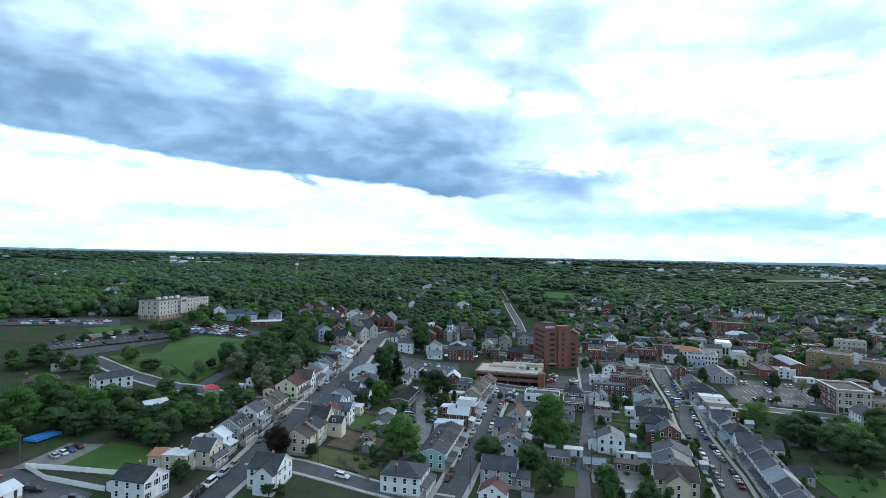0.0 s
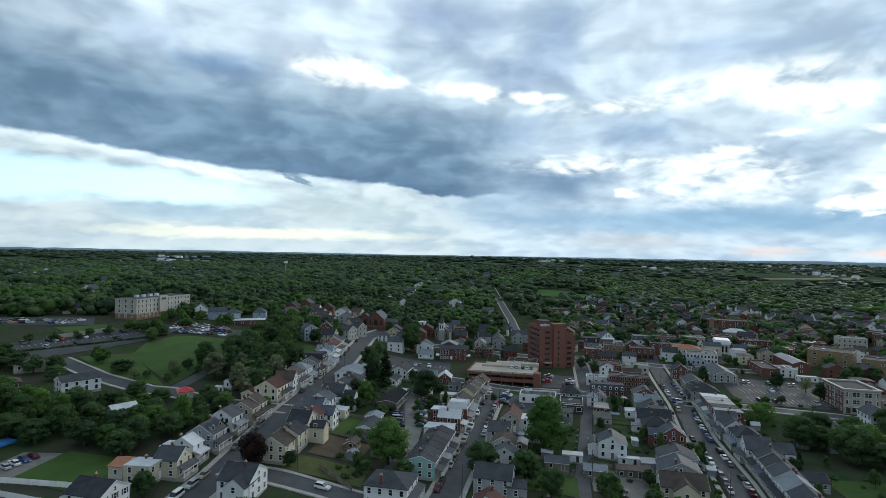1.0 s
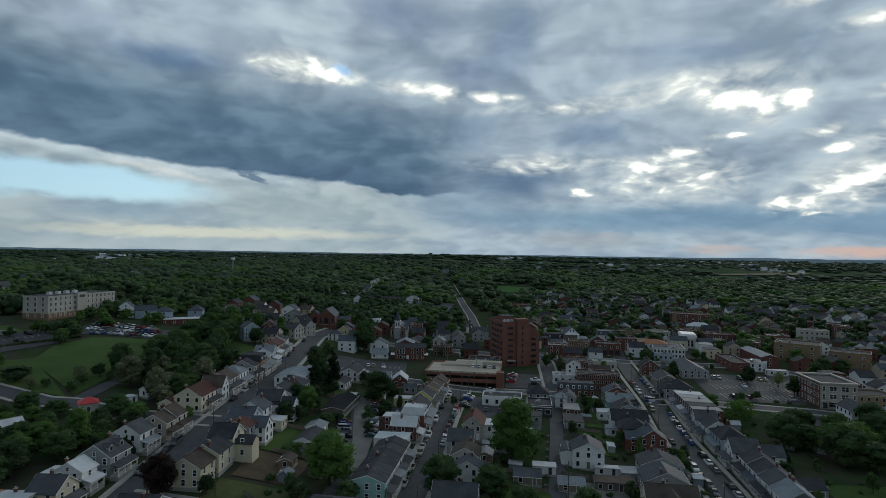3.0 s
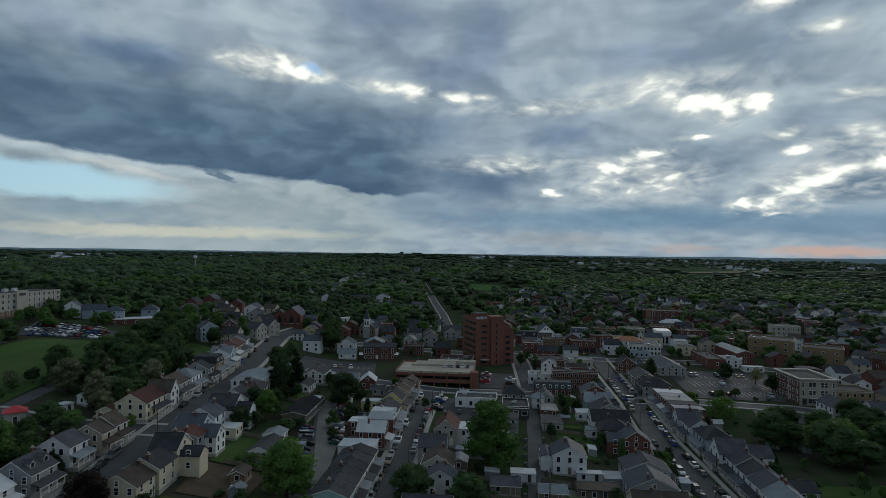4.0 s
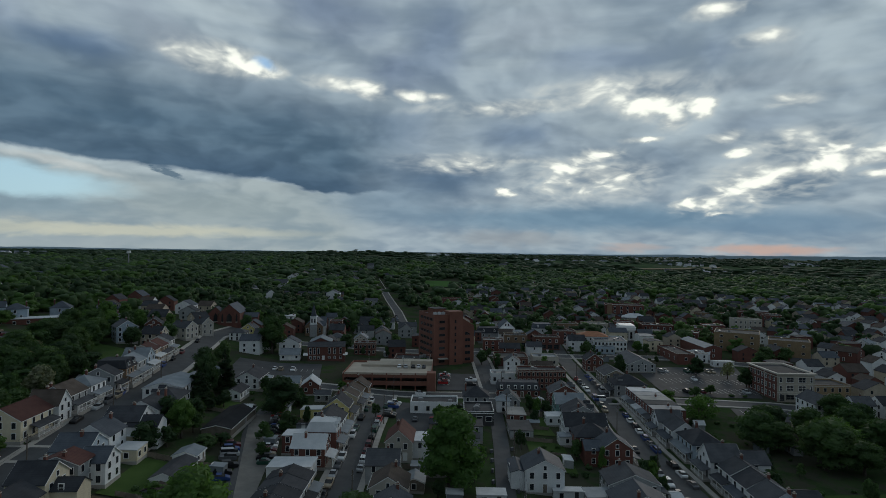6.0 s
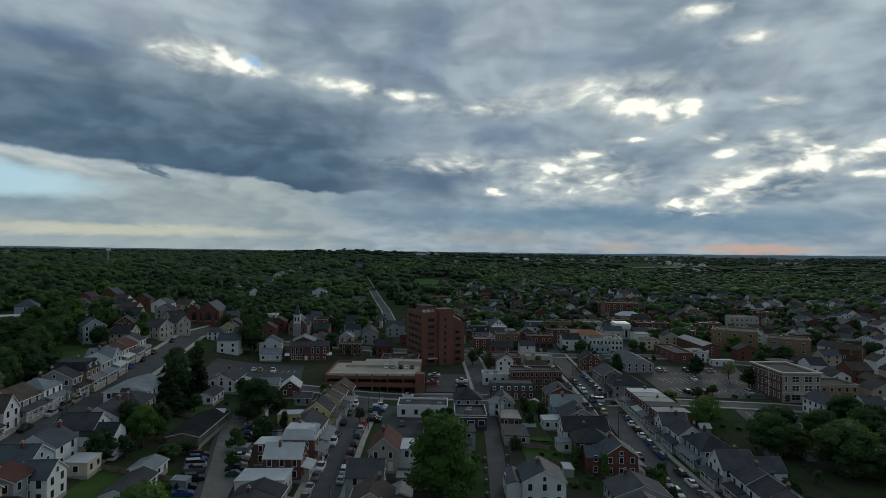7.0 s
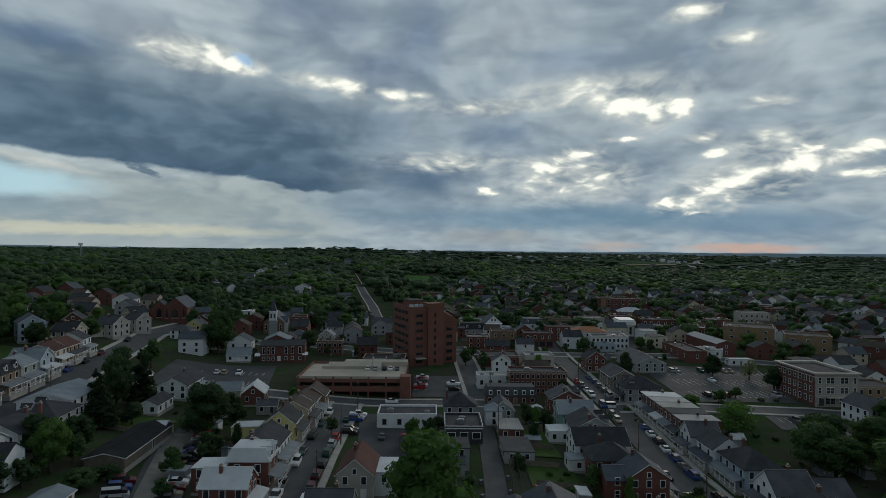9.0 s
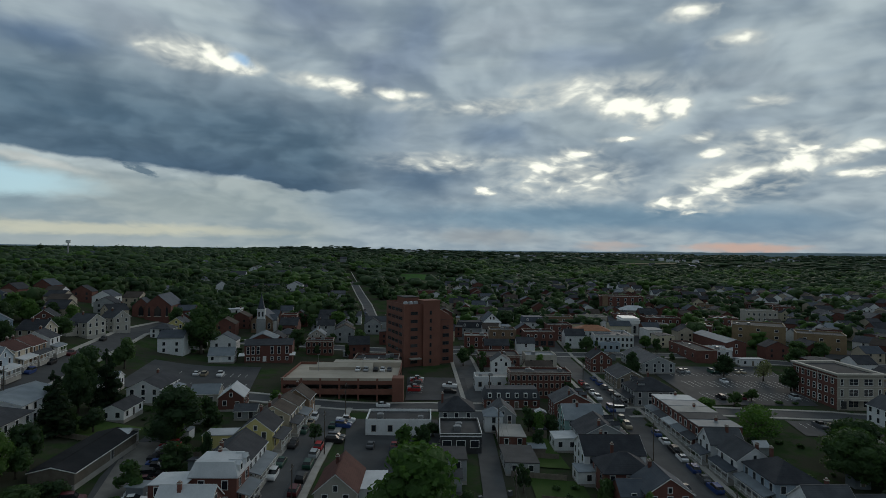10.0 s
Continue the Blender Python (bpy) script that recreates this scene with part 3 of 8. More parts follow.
def ribbon(name, pts, left, right, lift, material, depth=0.0, step=4.0, parent=None):
    """A strip along a line of plan points, from left to right of it, lying on the land."""
    line = []
    for p, q in zip(pts, pts[1:]):
        n = max(1, int(math.dist(p, q) / step))
        line += [(p[0] + (q[0] - p[0]) * i / n, p[1] + (q[1] - p[1]) * i / n) for i in range(n)]
    line.append(pts[-1])
    verts, faces = [], []
    for i, c in enumerate(line):
        a, b = line[max(0, i - 1)], line[min(len(line) - 1, i + 1)]
        n = math.dist(a, b)
        nx, ny = (b[1] - a[1]) / n, -(b[0] - a[0]) / n
        for off in (left, (left + right) / 2, right):
            x, y = c[0] + nx * off, c[1] + ny * off
            verts.append((x, y, ground(x, y) + lift))
    rows = len(line)
    for i in range(rows - 1):
        for j in range(2):
            a = i * 3 + j
            faces.append((a, a + 1, a + 4, a + 3))
    if depth:
        base = len(verts)
        verts += [(x, y, z - depth) for x, y, z in verts]
        for i in range(rows - 1):
            for j in (0, 2):
                a, b = i * 3 + j, i * 3 + 3 + j
                faces.append((a, b, b + base, a + base) if j == 0 else (b, a, a + base, b + base))
        faces.append((0, 1, 2, base + 2, base + 1, base))
        e = (rows - 1) * 3
        faces.append((e + 2, e + 1, e, base + e, base + e + 1, base + e + 2))
    return link_mesh(name, verts, faces, material, parent)


PATCHES = []


def patch(name, corners, lift, material, label="", category="", step=6.0, depth=0.0):
    """A four-cornered piece of paving or lawn on the land; corners go round."""
    a, b, c, d = corners
    PATCHES.append(name)
    lift += 0.004 * (len(PATCHES) % 12)
    nu, nv = max(1, int(math.dist(a, b) / step)), max(1, int(math.dist(b, c) / step))
    verts, faces = [], []
    for j in range(nv + 1):
        for i in range(nu + 1):
            u, v = i / nu, j / nv
            x = (a[0] * (1 - u) + b[0] * u) * (1 - v) + (d[0] * (1 - u) + c[0] * u) * v
            y = (a[1] * (1 - u) + b[1] * u) * (1 - v) + (d[1] * (1 - u) + c[1] * u) * v
            verts.append((x, y, ground(x, y) + lift))
    for j in range(nv):
        for i in range(nu):
            p = j * (nu + 1) + i
            faces.append((p, p + 1, p + nu + 2, p + nu + 1))
    me = link_mesh(name, verts, faces, material)
    if me.data.polygons[0].normal.z < 0:
        me.data.flip_normals()
    return tagged(me, label, category, kind="structure")


def road(name, pts, half, walk_l=1.5, walk_r=1.5, label="", verge=0.0, paint=None):
    ob = ribbon(name, pts, -half, half, 0.05, "asphalt")
    tagged(ob, label or "grey asphalt street with parked cars along it", "road", kind="structure")
    if paint:
        ribbon("lane_line", pts, -0.12, 0.12, 0.062, paint, parent=ob)
    for off, w in ((-1, walk_l), (1, walk_r)):
        if w:
            a, b = (half + verge, half + verge + w) if off > 0 else (-half - verge - w, -half - verge)
            p = ribbon("pavement", pts, a, b, 0.19, "concrete", 0.4)
            tagged(p, "pale concrete pavement with a raised kerb", "pavement", kind="structure")
    return ob


# ---------------------------------------------------------------- parts
def box_data(lo, hi):
    x0, y0, z0 = lo
    x1, y1, z1 = hi
    v = [(x0, y0, z0), (x1, y0, z0), (x1, y1, z0), (x0, y1, z0), (x0, y0, z1), (x1, y0, z1), (x1, y1, z1), (x0, y1, z1)]
    f = [(0, 3, 2, 1), (4, 5, 6, 7), (0, 1, 5, 4), (1, 2, 6, 5), (2, 3, 7, 6), (3, 0, 4, 7)]
    return v, f


class Shape:
    """Collects boxes and prisms into one mesh with material slots."""

    def __init__(self):
        self.v, self.f, self.s = [], [], []

    def add(self, v, f, slot=0):
        n = len(self.v)
        self.v += v
        self.f += [tuple(i + n for i in q) for q in f]
        self.s += [slot] * len(f)
        return self

    def box(self, lo, hi, slot=0):
        return self.add(*box_data(lo, hi), slot)

    def slab(self, quad, t, slot=0):
        """A sloping slab: four corners of the top, seen from above anticlockwise, and a thickness."""
        v = list(quad) + [(x, y, z - t) for x, y, z in quad]
        return self.add(v, [(0, 1, 2, 3), (7, 6, 5, 4), (0, 4, 5, 1), (1, 5, 6, 2), (2, 6, 7, 3), (3, 7, 4, 0)], slot)

    def ngon_slab(self, poly, t, slot=0):
        n = len(poly)
        v = list(poly) + [(x, y, z - t) for x, y, z in poly]
        f = [tuple(range(n)), tuple(range(2 * n - 1, n - 1, -1))]
        f += [(i, i + n, (i + 1) % n + n, (i + 1) % n) for i in range(n)]
        return self.add(v, f, slot)

    def tube(self, p, q, r0, r1, n=6, slot=0):
        p, q = Vector(p), Vector(q)
        d = (q - p).normalized()
        a = d.orthogonal().normalized()
        b = d.cross(a)
        v = []
        for c, r in ((p, r0), (q, r1)):
            v += [tuple(c + (a * math.cos(2 * math.pi * i / n) + b * math.sin(2 * math.pi * i / n)) * r) for i in range(n)]
        f = [(i, (i + 1) % n, n + (i + 1) % n, n + i) for i in range(n)]
        f += [tuple(range(n - 1, -1, -1)), tuple(range(n, 2 * n))]
        return self.add(v, f, slot)

    def mesh(self, name, materials, smooth=False):
        me = bpy.data.meshes.new(name)
        me.from_pydata(self.v, [], self.f)
        for m in (materials if isinstance(materials, (list, tuple)) else [materials]):
            me.materials.append(MATS[m])
        me.polygons.foreach_set("material_index", self.s)
        if smooth:
            me.polygons.foreach_set("use_smooth", [True] * len(me.polygons))
        return me


def part(name, shape, material, parent, label="", m=None):
    me = shape.mesh(name, material) if isinstance(shape, Shape) else shape
    ob = new(name, me)
    ob.parent = parent
    if m is not None:
        ob.matrix_local = m
    if label:
        tagged(ob, label)
    return ob


CACHE = {}


def window_meshes(w, h, frame_mat):
    """Frame with sill and lintel, and the pane with its meeting rail, looking towards -y; shared by size."""
    key = (round(w, 2), round(h, 2), frame_mat)
    if key not in CACHE:
        s = Shape()
        b = 0.12
        s.box((-w / 2 - b, -0.09, 0), (-w / 2, 0.05, h))
        s.box((w / 2, -0.09, 0), (w / 2 + b, 0.05, h))
        s.box((-w / 2 - b, -0.10, h), (w / 2 + b, 0.05, h + b * 1.2))
        s.box((-w / 2 - b - 0.04, -0.15, -b), (w / 2 + b + 0.04, 0.05, 0))
        s.box((-w / 2, -0.07, h * 0.5 - 0.035), (w / 2, 0.05, h * 0.5 + 0.035))
        if w > 1.5:
            s.box((-0.05, -0.075, 0), (0.05, 0.05, h))
        p = Shape().box((-w / 2, -0.035, 0), (w / 2, 0.05, h))
        CACHE[key] = (s.mesh("window", frame_mat), p.mesh("pane", "window_glass"))
    return CACHE[key]


def put_window(parent, m, w, h, frame_mat="white_trim", name="window", far=False):
    if far:
        key = ("far window", round(w, 2), round(h, 2), frame_mat)
        if key not in CACHE:
            s = Shape().box((-w / 2 - 0.14, -0.06, -0.14), (w / 2 + 0.14, 0.05, h + 0.14)).box((-w / 2, -0.09, 0), (w / 2, 0.03, h), 1)
            CACHE[key] = s.mesh("window", [frame_mat, "window_glass"])
        return part(name, CACHE[key], None, parent, m=m)
    fr, pn = window_meshes(w, h, frame_mat)
    ob = new(name, fr)
    ob.parent = parent
    ob.matrix_local = m
    p = new("pane", pn)
    p.parent = ob
    return ob


def wall_pose(side, w, d, u, z, setin=0.0):
    """Where on a house's wall: side front, back, left or right, u along it from its middle, z up; -y of the pose looks outwards."""
    if side == "front":
        return pose(u, -d / 2 + setin, z, 0, 0, 0)
    if side == "back":
        return pose(-u, d / 2 - setin, z, 0, 0, 180)
    if side == "right":
        return pose(w / 2 - setin, u, z, 0, 0, 90)
    return pose(-w / 2 + setin, -u, z, 0, 0, -90)


def in_view(face, side, limit=0.25):
    """Whether a wall can be seen from the flight, which comes from -y."""
    a = radians(face + {"front": 0, "back": 180, "right": -90, "left": 90}[side])
    return math.cos(a) < limit


def root(name, x, y, face, label, category, group="", sink=0.0):
    """An empty at ground height whose -y looks towards the compass bearing face (0 is +y, 90 is +x)."""
    ob = new(name)
    ob.empty_display_size = 0.5
    ob.matrix_basis = pose(x, y, ground(x, y) - sink, 0, 0, 180 - face)
    return tagged(ob, label, category, group)


def gable_roof(w, d, eave, rise, axis, over=0.35, t=0.16):
    s = Shape()
    if axis == "x":
        y0, y1, x0, x1 = -d / 2 - over, d / 2 + over, -w / 2 - over * 0.6, w / 2 + over * 0.6
        drop = rise * over / (d / 2)
        s.slab([(x0, y0, eave - drop + t), (x1, y0, eave - drop + t), (x1, 0, eave + rise + t), (x0, 0, eave + rise + t)], t)
        s.slab([(x0, 0, eave + rise + t), (x1, 0, eave + rise + t), (x1, y1, eave - drop + t), (x0, y1, eave - drop + t)], t)
        s.box((x0, -0.12, eave + rise + t - 0.05), (x1, 0.12, eave + rise + t + 0.05))
    else:
        x0, x1, y0, y1 = -w / 2 - over, w / 2 + over, -d / 2 - over * 0.6, d / 2 + over * 0.6
        drop = rise * over / (w / 2)
        s.slab([(x0, y0, eave - drop + t), (0, y0, eave + rise + t), (0, y1, eave + rise + t), (x0, y1, eave - drop + t)], t)
        s.slab([(0, y0, eave + rise + t), (x1, y0, eave - drop + t), (x1, y1, eave - drop + t), (0, y1, eave + rise + t)], t)
        s.box((-0.12, y0, eave + rise + t - 0.05), (0.12, y1, eave + rise + t + 0.05))
    return s


def hip_roof(w, d, eave, rise, over=0.4, t=0.16, flat=0.0):
    s = Shape()
    x, y = w / 2 + over, d / 2 + over
    if w >= d:
        a, b = (w - d) / 2 + flat, flat
    else:
        a, b = flat, (d - w) / 2 + flat
    a, b = max(a, 0.05), max(b, 0.05)
    e, r = eave + t, eave + rise + t
    s.slab([(-x, -y, e), (x, -y, e), (a, -b, r), (-a, -b, r)], t)
    s.slab([(x, -y, e), (x, y, e), (a, b, r), (a, -b, r)], t)
    s.slab([(x, y, e), (-x, y, e), (-a, b, r), (a, b, r)], t)
    s.slab([(-x, y, e), (-x, -y, e), (-a, -b, r), (-a, b, r)], t)
    s.box((-a, -b, r - t), (a, b, r + 0.04))
    return s


def gable_body(w, d, eave, rise, axis, base):
    if axis == "x":
        prof = [(-d / 2, base), (d / 2, base), (d / 2, eave), (0, eave + rise), (-d / 2, eave)]
        v = [(-w / 2, a, z) for a, z in prof] + [(w / 2, a, z) for a, z in prof]
    else:
        prof = [(-w / 2, base), (w / 2, base), (w / 2, eave), (0, eave + rise), (-w / 2, eave)]
        v = [(a, d / 2, z) for a, z in prof] + [(a, -d / 2, z) for a, z in prof]
    f = [(4, 3, 2, 1, 0), (5, 6, 7, 8, 9)] + [(i, (i + 1) % 5, (i + 1) % 5 + 5, i + 5) for i in range(5)]
    s = Shape()
    return s.add(v, f)


def chimney(parent, x, y, z0, z1, material="red_brick", w=0.6):
    s = Shape().box((x - w / 2, y - w / 2, z0), (x + w / 2, y + w / 2, z1)).box((x - w / 2 - 0.07, y - w / 2 - 0.07, z1 - 0.25), (x + w / 2 + 0.07, y + w / 2 + 0.07, z1 - 0.08), 1)
    s.box((x - 0.16, y - 0.16, z1), (x + 0.16, y + 0.16, z1 + 0.25), 1)
    part("chimney", s, [material, "stone_trim"], parent)


def porch(parent, w, d, x0, x1, depth, roof_z, roof_mat, posts=4, side="front", rail=True, post_mat="white_trim"):
    """A porch on the front wall from x0 to x1: deck, steps, posts, rail and a lean-to roof."""
    y = -d / 2
    part("porch_deck", Shape().box((x0, y - depth, -0.8), (x1, y, 0.5)), "concrete", parent)
    s = Shape().slab([(x0 - 0.25, y - depth - 0.3, roof_z), (x1 + 0.25, y - depth - 0.3, roof_z), (x1 + 0.25, y, roof_z + depth * 0.32), (x0 - 0.25, y, roof_z + depth * 0.32)], 0.16)
    pr = part("porch_roof", s, roof_mat, parent)
    part("fascia", Shape().box((x0 - 0.2, y - depth - 0.24, roof_z - 0.42), (x1 + 0.2, y - depth - 0.1, roof_z - 0.14)), "white_trim", pr)
    me = Shape().box((-0.09, -0.09, 0), (0.09, 0.09, roof_z - 0.62)).box((-0.14, -0.14, 0), (0.14, 0.14, 0.18)).mesh("porch_post", post_mat)
    for i in range(posts):
        u = x0 + 0.15 + (x1 - x0 - 0.3) * i / max(1, posts - 1)
        part("porch_post", me, None, parent, m=pose(u, y - depth + 0.12, 0.5))
    if rail:
        s = Shape().box((x0 + 0.15, y - depth + 0.08, 1.35), (x1 - 0.15, y - depth + 0.16, 1.43)).box((x0 + 0.15, y - depth + 0.08, 0.65), (x1 - 0.15, y - depth + 0.16, 0.72))
        n = int((x1 - x0) / 0.25)
        for i in range(1, n):
            u = x0 + (x1 - x0) * i / n
            s.box((u - 0.02, y - depth + 0.1, 0.7), (u + 0.02, y - depth + 0.14, 1.38))
        part("railing", s, post_mat, parent)


def house(x, y, face, w, d, eave=5.6, rise=2.2, roof="x", wall="white_siding", top="dark_shingle", label="", near=True, porch_roof=None, chim=True, trim="white_trim",
          porch_span=None, storeys=None, dormer=False, wing=None, group="", attic=True, shutters=False, blind=(), kind="house"):
    """A dwelling. roof: x ridge along the front, y gable to the front, hip, flat, mansard or shed."""
    words = wall.replace("_", " ")
    label = label or "%s storey %s house with a %s roof" % ({1: "one", 2: "two", 3: "three"}.get(storeys or round(eave / 2.8), "two"), words, top.replace("_", " "))
    h = root(kind, x, y, face, label, "house" if kind == "house" else kind.replace("_", " "), group)
    base = -1.6
    if roof in ("x", "y"):
        body = gable_body(w, d, eave, rise, roof, base)
        cover = gable_roof(w, d, eave, rise, roof)
        over = eave + rise
    elif roof == "hip":
        body = Shape().box((-w / 2, -d / 2, base), (w / 2, d / 2, eave))
        cover = hip_roof(w, d, eave, rise)
        over = eave + rise
    elif roof == "mansard":
        body = Shape().box((-w / 2, -d / 2, base), (w / 2, d / 2, eave))
        cover = hip_roof(w, d, eave, rise, over=0.3, flat=min(w, d) / 2 - 0.7)
        over = eave + rise
    else:
        body = Shape().box((-w / 2, -d / 2, base), (w / 2, d / 2, eave))
        cover = Shape().slab([(-w / 2 - 0.15, -d / 2 - 0.3, eave + 0.35), (w / 2 + 0.15, -d / 2 - 0.3, eave + 0.35), (w / 2 + 0.15, d / 2 + 0.1, eave + 0.12), (-w / 2 - 0.15, d / 2 + 0.1, eave + 0.12)], 0.2)
        over = eave + 0.3
    part("wall", body, wall, h)
    rf = part("roof", cover, top, h)
    if near:
        part("foundation", Shape().box((-w / 2 - 0.04, -d / 2 - 0.04, base), (w / 2 + 0.04, d / 2 + 0.04, 0.45)), "concrete", h)
        if roof == "y":
            for g in (-1, 1):
                yy = g * (d / 2 + 0.22)
                s = Shape().slab([(-w / 2 - 0.3, yy - 0.05, eave - rise * 0.6 / w + 0.1), (0, yy - 0.05, eave + rise + 0.1), (0, yy + 0.05, eave + rise + 0.1), (-w / 2 - 0.3, yy + 0.05, eave - rise * 0.6 / w + 0.1)], 0.2)
                s.slab([(0, yy - 0.05, eave + rise + 0.1), (w / 2 + 0.3, yy - 0.05, eave - rise * 0.6 / w + 0.1), (w / 2 + 0.3, yy + 0.05, eave - rise * 0.6 / w + 0.1), (0, yy + 0.05, eave + rise + 0.1)], 0.2)
                part("bargeboard", s, trim, rf)
        elif roof == "x":
            part("gutter", Shape().box((-w / 2 - 0.2, -d / 2 - 0.46, eave - rise * 0.7 / d - 0.05), (w / 2 + 0.2, -d / 2 - 0.33, eave - rise * 0.7 / d + 0.09)), trim, rf)
            for g in (-1, 1):
                xx = g * (w / 2 + 0.2)
                s = Shape()
                for q in (-1, 1):
                    e0, e1 = (xx - 0.04, q * (d / 2 + 0.3), eave - rise * 0.6 / d + 0.08), (xx - 0.04, 0, eave + rise + 0.08)
                    e2, e3 = (xx + 0.04, 0, eave + rise + 0.08), (xx + 0.04, q * (d / 2 + 0.3), eave - rise * 0.6 / d + 0.08)
                    s.slab([e0, e3, e2, e1] if q < 0 else [e0, e1, e2, e3], 0.2)
                part("bargeboard", s, trim, rf)
    n = storeys or max(1, round(eave / 2.8))
    sh = (eave - 0.3) / n
    ww, wh = (0.95, 1.5) if n > 1 else (1.0, 1.3)
    for side in ("front", "right", "left", "back"):
        if not in_view(face, side) or (not near and side == "back") or side in blind:
            continue
        if not near and not in_view(face, side, -0.6 if math.hypot(x, y) > 540 else -0.15):
            continue
        span = w if side in ("front", "back") else d
        cols = max(1, int(span / (3.0 if near else 5.2 if math.hypot(x, y) < 430 else 6.8)))
        for f in range(n):
            for i in range(cols):
                u = (i - (cols - 1) / 2) * span / cols
                z = 0.45 + f * sh + (sh - wh) * 0.5
                if side == "front" and f == 0 and i == cols // 2:
                    continue
                put_window(h, wall_pose(side, w, d, u, z), ww, wh, trim, far=not near or y > 205)
                if shutters and side == "front":
                    s = Shape().box((-ww / 2 - 0.55, -0.08, 0), (-ww / 2 - 0.14, 0.03, wh)).box((ww / 2 + 0.14, -0.08, 0), (ww / 2 + 0.55, 0.03, wh))
                    part("shutters", s, "dark_trim", h, m=wall_pose(side, w, d, u, z))
        gable = (roof == "y" and side in ("front", "back")) or (roof == "x" and side in ("left", "right"))
        if gable and attic and rise > 1.6:
            put_window(h, wall_pose(side, w, d, 0, eave + 0.15), 0.7, min(1.0, rise * 0.4), trim, far=not near or y > 205)
    if in_view(face, "front") and (near or math.hypot(x, y) < 540):
        cols = max(1, int(w / (2.9 if near else 4.6)))
        u = (cols // 2 - (cols - 1) / 2) * w / cols
        dr = Shape().box((-0.5, -0.06, 0), (0.5, 0.04, 2.1)).box((-0.62, -0.09, 0), (-0.5, 0.04, 2.2), 1).box((0.5, -0.09, 0), (0.62, 0.04, 2.2), 1).box((-0.62, -0.09, 2.1), (0.62, 0.04, 2.25), 1)
        part("door", dr, [random.choice(["dark_trim", "white_trim", "weathered_wood"]), trim], h, m=wall_pose("front", w, d, u, 0.45))
    if dormer:
        dz = eave + rise * 0.3
        for u in ((0,) if w < 7 else (-w / 4, w / 4)):
            if roof == "mansard":
                yy, bw = -d / 2 - 0.05, 0.6
            else:
                yy, bw = -d / 2 + d * 0.16, 0.8
            dm = part("dormer", gable_body(bw * 2, 2.2, 1.3, 0.6, "y", 0).box((-bw * 0.55, -1.17, 0.25), (bw * 0.55, -1.0, 1.2), 1), [wall if roof != "mansard" else "white_trim", "window_glass"], h, m=pose(u, yy + 0.9, dz))
            part("dormer_roof", gable_roof(bw * 2, 2.2, 1.3, 0.6, "y", 0.15, 0.1), top, dm)
    if chim:
        cx = (w / 2 - 0.9) * random.choice((-1, 1)) if roof != "y" else random.choice((-1, 1)) * 0.8
        chimney(h, cx, d * 0.12, eave, over + 0.9)
    if porch_roof:
        a, b = porch_span or (-w / 2 + 0.2, w / 2 - 0.2)
        porch(h, w, d, a, b, 2.2, 3.0, porch_roof, max(2, int((b - a) / 2.2) + 1))
    if wing:
        wx, wy, wl, wd, we, wr, waxis = wing
        wg = part("rear_wing", gable_body(wl, wd, we, wr, waxis, base), wall, h, m=pose(wx, wy, 0))
        part("wing_roof", gable_roof(wl, wd, we, wr, waxis), top, wg)
        fr, pn = window_meshes(ww, wh, trim)
        for side in ("right", "left"):
            if in_view(face, side):
                for f in range(max(1, round(we / 2.8))):
                    part("window", fr, None, wg, m=wall_pose(side, wl, wd, 0, 0.45 + f * sh + (sh - wh) * 0.5))
                    part("pane", pn, None, wg, m=wall_pose(side, wl, wd, 0, 0.45 + f * sh + (sh - wh) * 0.5))
    return h


def ring_band(w, d, z0, z1, o, t=0.02):
    """One band of stone all round a flat-roofed block, standing o metres proud."""
    loops = [[(sx * (w / 2 + q), sy * (d / 2 + q), z) for sx, sy in ((-1, -1), (1, -1), (1, 1), (-1, 1))] for z in (z0, z1) for q in (o, -t)]
    v = [p for loop in loops for p in loop]
    f = []
    for i in range(4):
        j = (i + 1) % 4
        f += [(i, j, 8 + j, 8 + i), (4 + j, 4 + i, 12 + i, 12 + j), (8 + i, 8 + j, 12 + j, 12 + i), (j, i, 4 + i, 4 + j)]
    return Shape().add(v, f)


